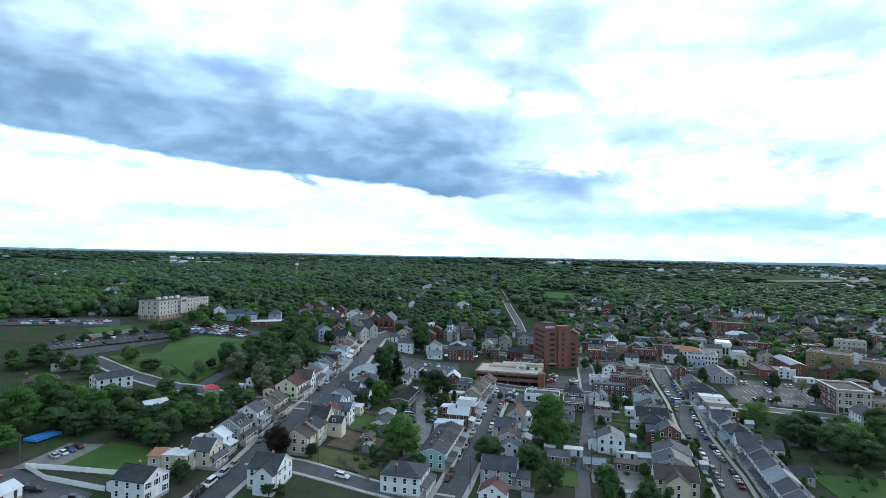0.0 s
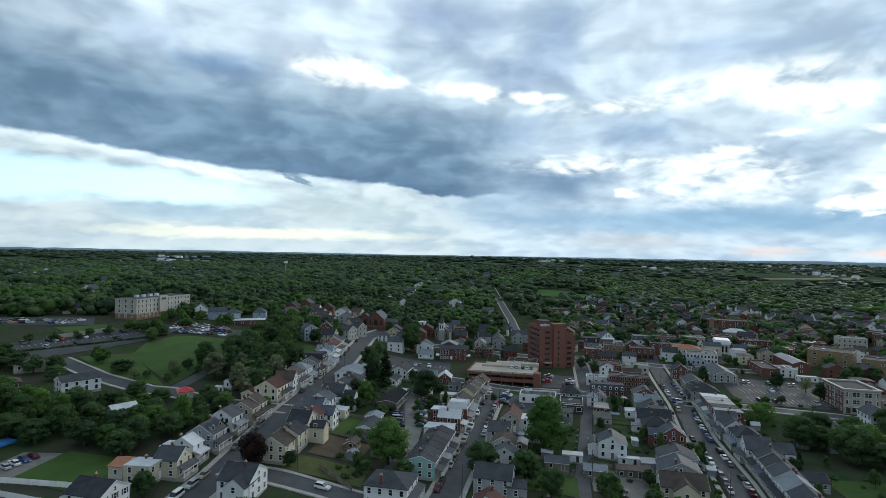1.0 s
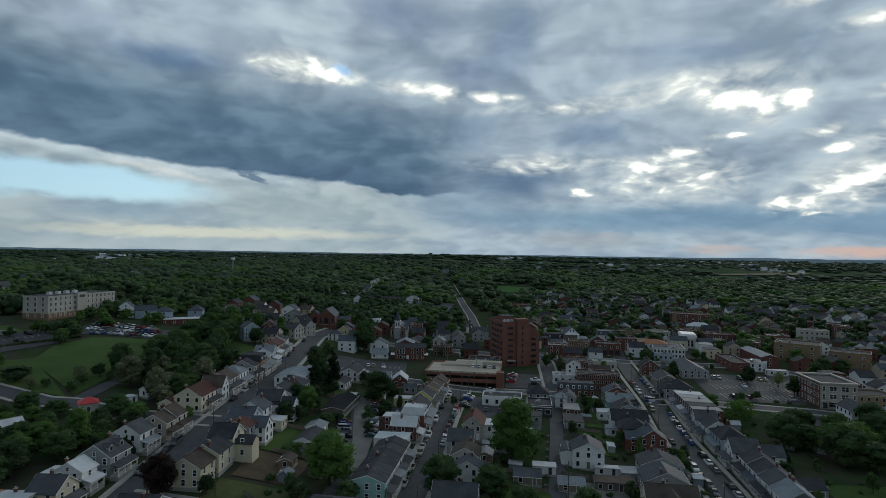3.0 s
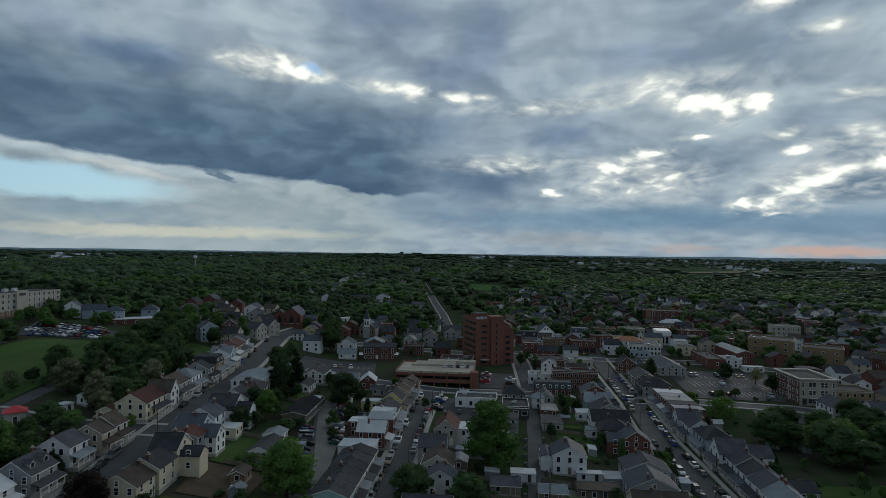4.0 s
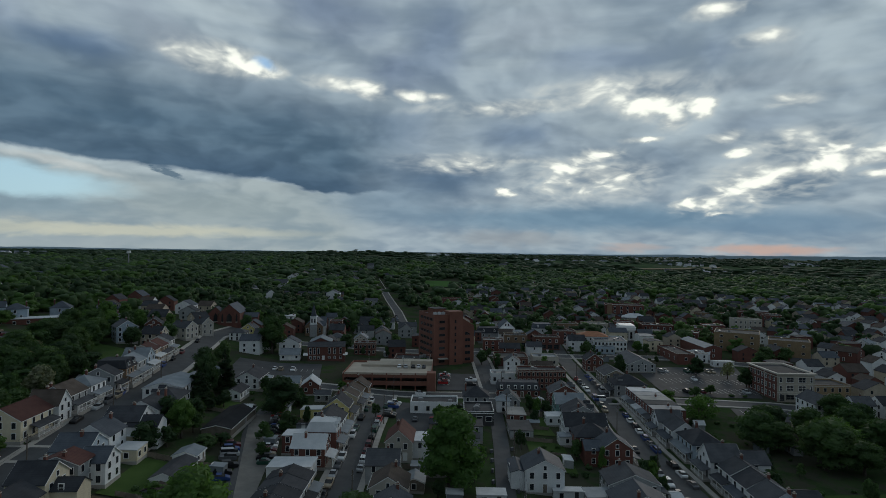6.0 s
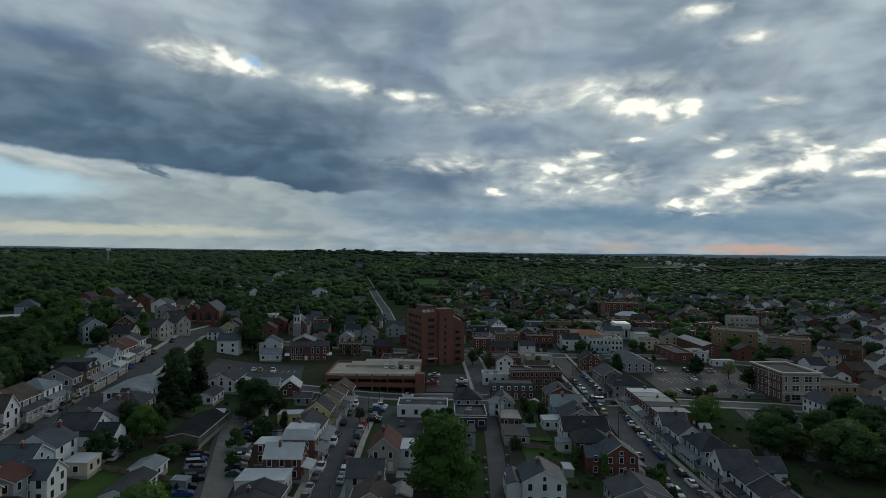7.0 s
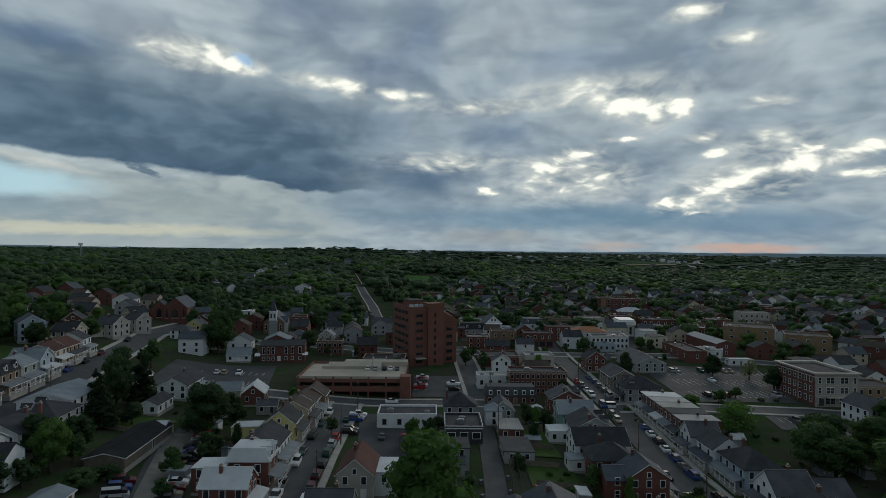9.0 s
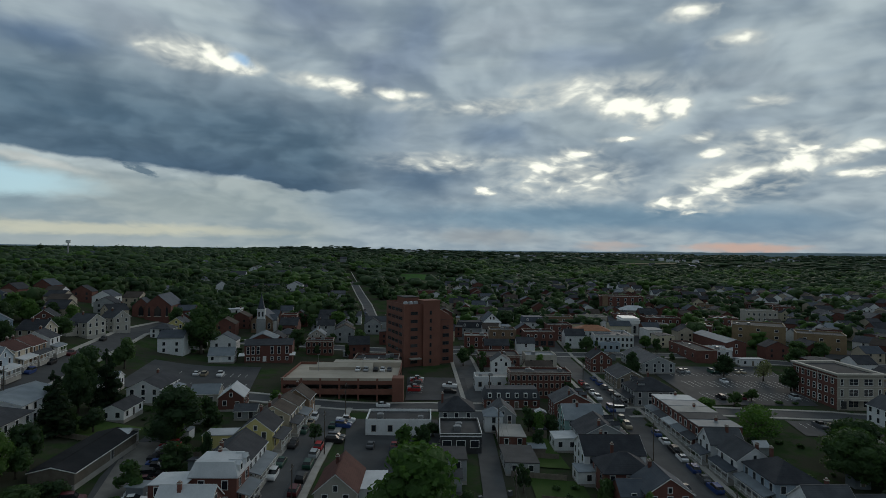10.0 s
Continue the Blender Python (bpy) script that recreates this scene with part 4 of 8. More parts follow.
def block(x, y, face, w, d, h, floors, wall="red_brick", top="tar_roof", label="", near=True, trim="stone_trim", cornice=True, name="commercial_building", shop=False,
          pitch=3.0, win=(1.1, 1.6), sides=None, units=True, ground_band=None):
    """A flat-roofed building with a parapet, cornice, rows of windows and rooftop units."""
    label = label or "flat-roofed %s building of %d storeys" % (wall.replace("_", " "), floors)
    b = root(name, x, y, face, label, "building")
    s = Shape().box((-w / 2, -d / 2, -1.8), (w / 2, d / 2, h - 0.35))
    for lo, hi in (((-w / 2, -d / 2), (w / 2, -d / 2 + 0.3)), ((-w / 2, d / 2 - 0.3), (w / 2, d / 2)), ((-w / 2, -d / 2 + 0.3), (-w / 2 + 0.3, d / 2 - 0.3)), ((w / 2 - 0.3, -d / 2 + 0.3), (w / 2, d / 2 - 0.3))):
        s.box((*lo, h - 0.35), (*hi, h + 0.35))
    part("wall", s, wall, b)
    part("roof", Shape().box((-w / 2 + 0.31, -d / 2 + 0.31, h - 0.35), (w / 2 - 0.31, d / 2 - 0.31, h - 0.28)), top, b)
    if cornice:
        part("cornice", ring_band(w, d, h + 0.28, h + 0.45, 0.12), trim, b)
        if near:
            part("string_course", ring_band(w, d, h - 0.45, h - 0.15, 0.06), trim, b)
    sh = (h - 0.6) / floors
    pitch = pitch if near else max(pitch, 2.6) * 1.25
    for side in sides or ("front", "right", "left"):
        if not in_view(face, side):
            continue
        span = w if side in ("front", "back") else d
        cols = max(1, int(span / pitch))
        for f in range(floors):
            for i in range(cols):
                u = (i - (cols - 1) / 2) * span / cols
                z = 0.2 + f * sh + (sh - win[1]) * 0.55
                if shop and f == 0 and side == "front":
                    put_window(b, wall_pose(side, w, d, u, 0.7), pitch * 0.72, sh - 1.2, "dark_trim", "shop_window")
                else:
                    put_window(b, wall_pose(side, w, d, u, z), win[0], win[1], trim if near else "white_trim", far=not near or y > 205)
    if units and w > 8:
        for i in range(random.choice((1, 2, 3))):
            ux, uy = random.uniform(-w / 2 + 2, w / 2 - 2), random.uniform(-d / 2 + 2, d / 2 - 2)
            a = random.uniform(0.5, 1.0)
            part("rooftop_unit", Shape().box((-a, -a * 0.8, 0), (a, a * 0.8, a * 1.3)).box((-a * 0.7, -a * 0.55, a * 1.3), (a * 0.7, a * 0.55, a * 1.5)), "steel", b, m=pose(ux, uy, h - 0.3))
    return b

# ---------------------------------------------------------------- trees and cars
ICO = (lambda g: [Vector(v).normalized() for v in ((-1, g, 0), (1, g, 0), (-1, -g, 0), (1, -g, 0), (0, -1, g), (0, 1, g), (0, -1, -g), (0, 1, -g), (g, 0, -1), (g, 0, 1), (-g, 0, -1), (-g, 0, 1))])((1 + 5 ** 0.5) / 2)
ICO_F = [(0, 11, 5), (0, 5, 1), (0, 1, 7), (0, 7, 10), (0, 10, 11), (1, 5, 9), (5, 11, 4), (11, 10, 2), (10, 7, 6), (7, 1, 8), (3, 9, 4), (3, 4, 2), (3, 2, 6), (3, 6, 8), (3, 8, 9), (4, 9, 5), (2, 4, 11), (6, 2, 10), (8, 6, 7), (9, 8, 1)]


def leaf_cloud(rng, lobes, count, size, core=True, wild=0.38):
    """Verts and faces of leaf sprays on the outside of a set of lobes (centre, radii), with ragged solid hearts."""
    verts, faces = [], []
    weights = np.array([l[1][0] * l[1][2] for l in lobes])
    weights = weights / weights.sum()
    picks = rng.choice(len(lobes), size=count, p=weights)
    d = rng.normal(size=(count, 3))
    d /= np.linalg.norm(d, axis=1)[:, None]
    c = np.array([lobes[i][0] for i in picks])
    r = np.array([lobes[i][1] for i in picks])
    p = c + d * r * rng.uniform(0.78, 1.12, size=(count, 1))
    n = d + rng.normal(scale=wild, size=(count, 3))
    n /= np.linalg.norm(n, axis=1)[:, None]
    a = np.cross(n, rng.normal(size=(count, 3)))
    a /= np.linalg.norm(a, axis=1)[:, None]
    b = np.cross(n, a)
    s = size * rng.uniform(0.6, 1.3, size=(count, 1))
    q = np.stack([p - a * s * 0.5, p - b * s * 0.38 + n * s * 0.12, p + a * s * 0.5, p + b * s * 0.38 + n * s * 0.12], axis=1).reshape(-1, 3)
    verts = [tuple(v) for v in q]
    faces = [(4 * i, 4 * i + 1, 4 * i + 2, 4 * i + 3) for i in range(count)]
    if core:
        for ctr, rad in lobes:
            n0 = len(verts)
            for v in ICO:
                j = rng.uniform(0.66, 0.92)
                verts.append((ctr[0] + v.x * rad[0] * j, ctr[1] + v.y * rad[1] * j, ctr[2] + v.z * rad[2] * j))
            faces += [tuple(i + n0 for i in f) for f in ICO_F]
    return verts, faces


def broad_lobes(rng, n, wide, high):
    """Lobes of a broad crown about 2 wide across and high tall, its foot at 0."""
    out = [((0, 0, high * 0.5), (wide * 0.6, wide * 0.6, high * 0.38))]
    for i in range(n):
        a = rng.uniform(0, 2 * math.pi)
        u = rng.uniform(0.12, 0.95)
        reach = wide * 0.70 * math.sqrt(max(0.05, 1 - (2 * u - 0.9) ** 2)) * rng.uniform(0.75, 1.1)
        s = wide * rng.uniform(0.28, 0.46)
        out.append(((math.cos(a) * reach, math.sin(a) * reach, high * u), (s, s, s * rng.uniform(0.7, 0.95))))
    return out


def tree_meshes(kind, variant):
    """Trunk with limbs, and crown, of a tree with a crown 1 m in radius ... scaled when placed. Built at 5 m radius, 10 m high."""
    key = ("tree", kind, variant)
    if key in CACHE:
        return CACHE[key]
    rng = np.random.default_rng(100 + variant * 17 + len(kind))
    trunk = Shape()
    if kind == "conifer":
        trunk.tube((0, 0, -0.6), (0, 0, 11), 0.3, 0.05, 7)
        lobes = []
        for i in range(26):
            u = i / 25
            rad = 3.0 * (1 - u) ** 0.8 + 0.25
            for j in range(4 if u < 0.7 else 2):
                a = rng.uniform(0, 6.28)
                lobes.append(((math.cos(a) * rad * 0.6, math.sin(a) * rad * 0.6, 1.0 + u * 10.6), (rad * 0.5, rad * 0.5, 0.55)))
        v, f = leaf_cloud(rng, lobes[::2], 1300, 0.8)
    else:
        trunk.tube((0, 0, -0.8), (0.1, 0.05, 2.4), 0.42, 0.30, 8)
        trunk.tube((0.1, 0.05, 2.4), (-0.1, 0.1, 6.0), 0.30, 0.14, 7)
        for i in range(7):
            a = i * 2.4 + rng.uniform(-0.4, 0.4)
            z = 2.0 + 0.45 * i
            trunk.tube((0, 0, z), (math.cos(a) * 2.6, math.sin(a) * 2.6, z + 2.2), 0.15, 0.05, 5)
        high = {"round": 8.2, "full": 9.4, "tall": 10.5, "loose": 7.6, "small": 8.0}[kind]
        lobes = broad_lobes(rng, {"loose": 20, "small": 12}.get(kind, 34), 4.2, high)
        lobes = [((c[0], c[1], c[2] + 1.6), r) for c, r in lobes]
        v, f = leaf_cloud(rng, lobes, {"loose": 1300, "small": 460, "full": 3600}.get(kind, 1350), {"loose": 0.62, "small": 1.2, "full": 0.54}.get(kind, 0.78), core=kind != "loose")
    cm = bpy.data.meshes.new("crown")
    cm.from_pydata(v, [], f)
    CACHE[key] = (trunk.mesh("trunk", "bark", True), cm)
    return CACHE[key]


def tree(x, y, radius, height, kind="round", leaf="leaf", label="", variant=None, group=""):
    """A single tree: radius of its crown and its full height in metres."""
    variant = random.randrange(4) if variant is None else variant
    if kind == "round" and radius < 3.5:
        kind = "small"
    elif kind in ("round", "tall") and radius > 6.2:
        kind = "full"
    tm, cm0 = tree_meshes(kind, variant)
    key = ("crown", kind, variant, leaf)
    if key not in CACHE:
        cm = cm0.copy()
        cm.materials.clear()
        cm.materials.append(MATS[leaf])
        CACHE[key] = cm
    full, wide = {"round": (10.4, 5.0), "full": (11.5, 5.0), "tall": (12.6, 5.0), "loose": (9.6, 5.0), "small": (10.2, 5.0), "conifer": (12.1, 3.2)}[kind]
    words = {"leaf": "green", "spring_leaf": "bright green", "hill_leaf": "green", "dark_leaf": "dark green", "conifer_leaf": "dark evergreen", "copper_leaf": "dark purple-leaved", "blossom_leaf": "pale blossoming"}[leaf]
    label = label or ("%s conifer with dense drooping branches" % words if kind == "conifer" else "%s broad-leaved tree in full spring leaf" % words)
    ob = new("conifer_tree" if kind == "conifer" else "small_tree" if height < 6.5 else "tree")
    ob.matrix_basis = pose(x, y, ground(x, y), 0, 0, random.uniform(0, 360)) @ Matrix.Diagonal((radius / wide, radius / wide, height / full, 1))
    tagged(ob, label, "tree", group)
    part("trunk", tm, None, ob)
    part("crown", CACHE[key], None, ob)
    return ob


def shrub_mesh(variant):
    key = ("shrub", variant)
    if key not in CACHE:
        rng = np.random.default_rng(900 + variant)
        lobes = [((rng.uniform(-0.6, 0.6), rng.uniform(-0.6, 0.6), rng.uniform(0.3, 0.9)), (0.55, 0.55, 0.5)) for _ in range(6)]
        v, f = leaf_cloud(rng, lobes, 160, 0.32)
        me = bpy.data.meshes.new("shrub")
        me.from_pydata(v, [], f)
        me.materials.append(MATS["leaf"])
        CACHE[key] = me
    return CACHE[key]


def shrub(x, y, r, h=None):
    ob = new("shrub", shrub_mesh(random.randrange(4)))
    ob.matrix_basis = pose(x, y, ground(x, y) - 0.05, 0, 0, random.uniform(0, 360)) @ Matrix.Diagonal((r, r, (h or r * 1.3) / 1.4, 1))
    return tagged(ob, "rounded green garden shrub on a lawn", "shrub")


WOOD_KINDS = []


def round_lobe(rng, ctr, rad):
    """One bulging clump of a crown: a ball with an uneven skin."""
    verts = []
    for q in ICO:
        n = q * rng.uniform(0.78, 1.16)
        verts.append((ctr[0] + n.x * rad[0], ctr[1] + n.y * rad[1], ctr[2] + n.z * rad[2]))
    return verts, ICO_F


def wood_prototypes():
    rng = np.random.default_rng(5)
    for n, leaves, size, wide in ((8, 56, 1.1, 4.6), (6, 56, 1.1, 4.4), (9, 56, 1.05, 4.8), (5, 14, 1.4, 4.7), (6, 14, 1.4, 4.9), (3, 0, 1.0, 4.6)):
        lobes = broad_lobes(rng, n, wide, 8.6)
        lobes = lobes[:1] + [(c, tuple(rng.uniform(0.85, 1.3) * q for q in r)) for c, r in lobes[1:]]
        v, f = leaf_cloud(rng, lobes, leaves, size, False, 0.3) if leaves else ([], [])
        for ctr, rad in lobes:
            a, b = round_lobe(rng, ctr, rad)
            f = f + [tuple(q + len(v) for q in face) for face in b]
            v = v + a
        WOOD_KINDS.append((np.array(v), f))


def woods(name, places, kinds, leaf, label, foot=0.06):
    """Many tree crowns as one thing: places are (x, y, radius, height)."""
    rng = np.random.default_rng(len(places))
    vs, fs, n = [], [], 0
    for x, y, r, h in places:
        v, f = WOOD_KINDS[kinds[int(rng.integers(len(kinds)))]]
        a = rng.uniform(0, 6.28)
        ca, sa = math.cos(a), math.sin(a)
        s = r / 5.0
        w = np.empty_like(v)
        w[:, 0] = x + (v[:, 0] * ca - v[:, 1] * sa) * s
        w[:, 1] = y + (v[:, 0] * sa + v[:, 1] * ca) * s
        w[:, 2] = ground(x, y) + h * foot + v[:, 2] * h * (1.06 - foot) / 9.6
        vs.append(w)
        fs += [tuple(i + n for i in q) for q in f]
        n += len(v)
    me = bpy.data.meshes.new(name)
    me.from_pydata(np.concatenate(vs).tolist(), [], fs)
    me.materials.append(MATS[leaf])
    me.polygons.foreach_set("use_smooth", [True] * len(me.polygons))
    return tagged(new(name, me), label, "woods", kind="stuff")


CAR_KINDS = {}


def car_shape(kind):
    """Side outline (y forward from the tail, z) of body and of the glass house above it."""
    if kind == "sedan":
        return 4.6, 1.78, [(0, 0.42), (0.02, 0.85), (0.35, 0.98), (1.0, 1.0), (3.2, 0.98), (4.3, 0.82), (4.58, 0.62), (4.6, 0.35), (4.3, 0.25), (0.3, 0.25)], [(0.55, 0.98), (1.25, 1.42), (2.4, 1.45), (3.35, 0.97)]
    if kind == "suv":
        return 4.7, 1.88, [(0, 0.45), (0.02, 1.0), (0.2, 1.12), (1.0, 1.12), (3.3, 1.10), (4.4, 1.0), (4.66, 0.78), (4.7, 0.42), (4.4, 0.3), (0.3, 0.3)], [(0.12, 1.10), (0.4, 1.68), (2.6, 1.74), (3.4, 1.09)]
    if kind == "van":
        return 5.1, 1.98, [(0, 0.45), (0.0, 1.1), (0.1, 1.2), (1.0, 1.2), (3.9, 1.18), (4.8, 1.02), (5.08, 0.8), (5.1, 0.42), (4.8, 0.3), (0.3, 0.3)], [(0.03, 1.18), (0.15, 1.95), (3.3, 2.0), (4.25, 1.17)]
    return 5.5, 1.95, [(0, 0.5), (0.0, 0.95), (0.08, 1.05), (1.9, 1.05), (4.1, 1.12), (5.2, 1.05), (5.48, 0.85), (5.5, 0.45), (5.2, 0.35), (0.3, 0.35)], [(1.95, 1.05), (2.1, 1.78), (3.4, 1.82), (4.2, 1.11)]


def extrude(outline, half, inset_top=0.0):
    """A shape from a side outline: x is half the width, drawn in towards the top by inset_top."""
    zs = [z for _, z in outline]
    z0, z1 = min(zs), max(zs)
    n = len(outline)
    v = []
    for sgn in (-1, 1):
        for y, z in outline:
            hx = half - inset_top * (z - z0) / (z1 - z0)
            v.append((sgn * hx, y, z))
    f = [tuple(range(n)), tuple(range(2 * n - 1, n - 1, -1))] + [(i, n + i, n + (i + 1) % n, (i + 1) % n) for i in range(n)]
    return v, f


def car_model(kind, paint, plain=False):
    length, width, body, cab = car_shape(kind)
    names = {"sedan": "parked saloon car", "suv": "parked sport utility car", "van": "parked van", "pickup": "parked pickup truck"}
    c = new({"sedan": "car", "suv": "car", "van": "van", "pickup": "pickup_truck"}[kind])
    tagged(c, "%s %s standing on tarmac" % (paint, names[kind]), "car", "parked cars")
    sh = Shape()
    v, f = extrude([(y - length / 2, z if z > 0.36 or not plain else 0.06) for y, z in body], width / 2, 0.06)
    sh.add(v, f)
    me = sh.mesh("body", paint + "_paint_car")
    bm = bmesh.new()
    bm.from_mesh(me)
    bmesh.ops.recalc_face_normals(bm, faces=bm.faces)
    bmesh.ops.bevel(bm, geom=bm.edges[:], offset=0.045, segments=1, affect="EDGES")
    bm.to_mesh(me)
    bm.free()
    ob = part("body", me, None, c)
    glass = Shape()
    v, f = extrude([(y - length / 2, z) for y, z in cab], width / 2 - 0.09, 0.16)
    glass.add(v, f)
    me = glass.mesh("glass_house", "car_glass")
    bm = bmesh.new()
    bm.from_mesh(me)
    bmesh.ops.recalc_face_normals(bm, faces=bm.faces)
    bm.to_mesh(me)
    bm.free()
    part("glass_house", me, None, c, "dark tinted car windows")
    (ya, za), (yb, zb) = cab[1], cab[2]
    pil = Shape()
    pil.slab([(-width / 2 + 0.24, ya - length / 2 - 0.04, za + 0.03), (width / 2 - 0.24, ya - length / 2 - 0.04, za + 0.03), (width / 2 - 0.24, yb - length / 2 + 0.04, zb + 0.03), (-width / 2 + 0.24, yb - length / 2 + 0.04, zb + 0.03)], 0.06)
    wheel = Shape().tube((-0.1, 0, 0), (0.1, 0, 0), 0.33, 0.33, 12).tube((-0.11, 0, 0), (0.11, 0, 0), 0.2, 0.2, 8, 1)
    if plain:
        part("car_roof", pil, paint + "_paint_car", c)
        return c
    part("car_roof", pil, paint + "_paint_car", c)
    wheel = wheel.mesh("wheel", ["rubber", "steel"])
    for sx in (-1, 1):
        for yy in (0.85, length - 0.9):
            part("wheel", wheel, None, c, m=pose(sx * (width / 2 - 0.09), yy - length / 2, 0.33))
    lamp = Shape().box((-0.16, -0.03, -0.07), (0.16, 0.03, 0.07)).mesh("headlight", "white_trim")
    red = Shape().box((-0.13, -0.03, -0.09), (0.13, 0.03, 0.09)).mesh("tail_light", "red_paint_car")
    for sx in (-1, 1):
        part("headlight", lamp, None, c, m=pose(sx * (width / 2 - 0.3), length / 2 - 0.02, 0.66))
        part("tail_light", red, None, c, m=pose(sx * (width / 2 - 0.22), -length / 2 + 0.0, 0.8))
    return c


def car(x, y, face, paint="silver", kind="sedan", lift=0.05):
    """A parked car whose nose looks towards the bearing face."""
    eps = 1.3
    fx, fy = math.sin(radians(face)), math.cos(radians(face))
    up = ground(x + fx * eps, y + fy * eps) - ground(x - fx * eps, y - fy * eps)
    lean = ground(x + fy * 0.8, y - fx * 0.8) - ground(x - fy * 0.8, y + fx * 0.8)
    m = pose(x, y, ground(x, y) + lift, 0, 0, -face) @ pose(0, 0, 0, math.degrees(math.atan2(up, 2 * eps)), math.degrees(math.atan2(-lean, 1.6)), 0)
    plain = math.hypot(x, y) > 228
    key = (kind, paint, plain)
    if key not in CAR_KINDS:
        CAR_KINDS[key] = car_model(kind, paint, plain)
        CAR_KINDS[key].matrix_basis = m
        return CAR_KINDS[key]
    return copy_thing(CAR_KINDS[key], m)


PAINTS = ["white", "silver", "black", "grey", "black", "white", "red", "blue", "grey", "maroon", "silver", "green", "tan"]


def parked(p, q, s0, s1, off, pitch=6.0, face=0.0, fill=0.8, seed=1):
    """Cars parked one behind the other along the line p to q."""
    rng = random.Random(seed)
    s = s0
    while s < s1:
        if rng.random() < fill:
            x, y = at(p, q, s + rng.uniform(-0.4, 0.4), off + rng.uniform(-0.12, 0.12))
            car(x, y, face + math.degrees(math.atan2(q[0] - p[0], q[1] - p[1])), rng.choice(PAINTS), rng.choice(("sedan", "suv", "sedan", "suv", "pickup", "van") if rng.random() < 0.5 else ("sedan", "suv")))
        s += pitch


def lot_row(p, q, n, face, fill=0.7, seed=1, lift=0.05):
    """Cars side by side in a row of n bays from p to q."""
    rng = random.Random(seed)
    for i in range(n):
        if rng.random() < fill:
            u = (i + 0.5) / n
            car(p[0] + (q[0] - p[0]) * u, p[1] + (q[1] - p[1]) * u, face + (180 if rng.random() < 0.3 else 0), rng.choice(PAINTS), rng.choice(("sedan", "suv", "sedan", "suv", "pickup")), lift)


def utility_pole(x, y, h=10.5, face=90.0, lamp=False):
    ob = new("utility_pole")
    ob.matrix_basis = pose(x, y, ground(x, y), 0, 0, 180 - face)
    tagged(ob, "weathered wooden utility pole with a crossarm beside a street", "utility pole", "utility poles")
    part("pole", Shape().tube((0, 0, -0.5), (0, 0, h), 0.16, 0.11, 8), "pole_wood", ob)
    arm = Shape().box((-1.2, -0.06, h - 0.9), (1.2, 0.06, h - 0.76))
    for u in (-1.1, -0.4, 0.4, 1.1):
        arm.tube((u, 0, h - 0.78), (u, 0, h - 0.56), 0.06, 0.04, 6, 1)
    part("crossarm", arm, ["pole_wood", "steel"], ob)
    if lamp:
        part("transformer", Shape().tube((0.35, 0, h - 2.4), (0.35, 0, h - 1.4), 0.24, 0.24, 8), "steel", ob)
    return ob


def cables(pts, height=9.8):
    """Sagging overhead cables from pole to pole."""
    s = Shape()
    for (x0, y0), (x1, y1) in zip(pts, pts[1:]):
        z0, z1 = ground(x0, y0) + height, ground(x1, y1) + height
        for o, dz in ((-0.9, 0.0), (0.9, 0.0), (0.0, -1.6)):
            prev = None
            for i in range(9):
                u = i / 8
                pnt = (x0 + (x1 - x0) * u + o * 0.9, y0 + (y1 - y0) * u, z0 + (z1 - z0) * u + dz - 4 * 0.5 * u * (1 - u))
                if prev:
                    s.tube(prev, pnt, 0.02, 0.02, 3)
                prev = pnt
    ob = new("overhead_cable", s.mesh("overhead_cable", "dark_trim"))
    return tagged(ob, "dark overhead cables strung between utility poles", "cables", kind="stuff")


def fence(pts, h=1.1, material="white_trim", label="white board garden fence", board=0.14, gap=0.05):
    """A fence of upright boards between posts along plan points; each bay of boards is one panel."""
    a0 = pts[0]
    ob = new("fence")
    tagged(ob, label, "fence")
    bay = 2.4
    for p, q in zip(pts, pts[1:]):
        n = max(1, round(math.dist(p, q) / bay))
        for i in range(n):
            x0, y0 = p[0] + (q[0] - p[0]) * i / n, p[1] + (q[1] - p[1]) * i / n
            x1, y1 = p[0] + (q[0] - p[0]) * (i + 1) / n, p[1] + (q[1] - p[1]) * (i + 1) / n
            ln = math.dist((x0, y0), (x1, y1))
            key = ("fence", round(ln, 2), h, material)
            if key not in CACHE:
                s = Shape().box((0, -0.02, 0.05), (ln, 0.02, h))
                CACHE[key] = (s.mesh("panel", material), Shape().box((-0.06, -0.06, -0.5), (0.06, 0.06, h + 0.1)).mesh("post", material))
            pm, post = CACHE[key]
            ang = math.degrees(math.atan2(y1 - y0, x1 - x0))
            part("panel", pm, None, ob, m=pose(x0, y0, ground(x0, y0), 0, -math.degrees(math.atan2(ground(x1, y1) - ground(x0, y0), ln)), ang))
            part("post", post, None, ob, m=pose(x0, y0, ground(x0, y0), 0, 0, ang))
    return ob


wood_prototypes()


FAR_HOUSES = Shape()
FAR_MATS = ["white_siding", "grey_siding", "cream_siding", "red_brick", "tan_siding", "dark_shingle", "grey_shingle", "slate", "brown_shingle", "tin_roof", "window_glass", "white_metal"]


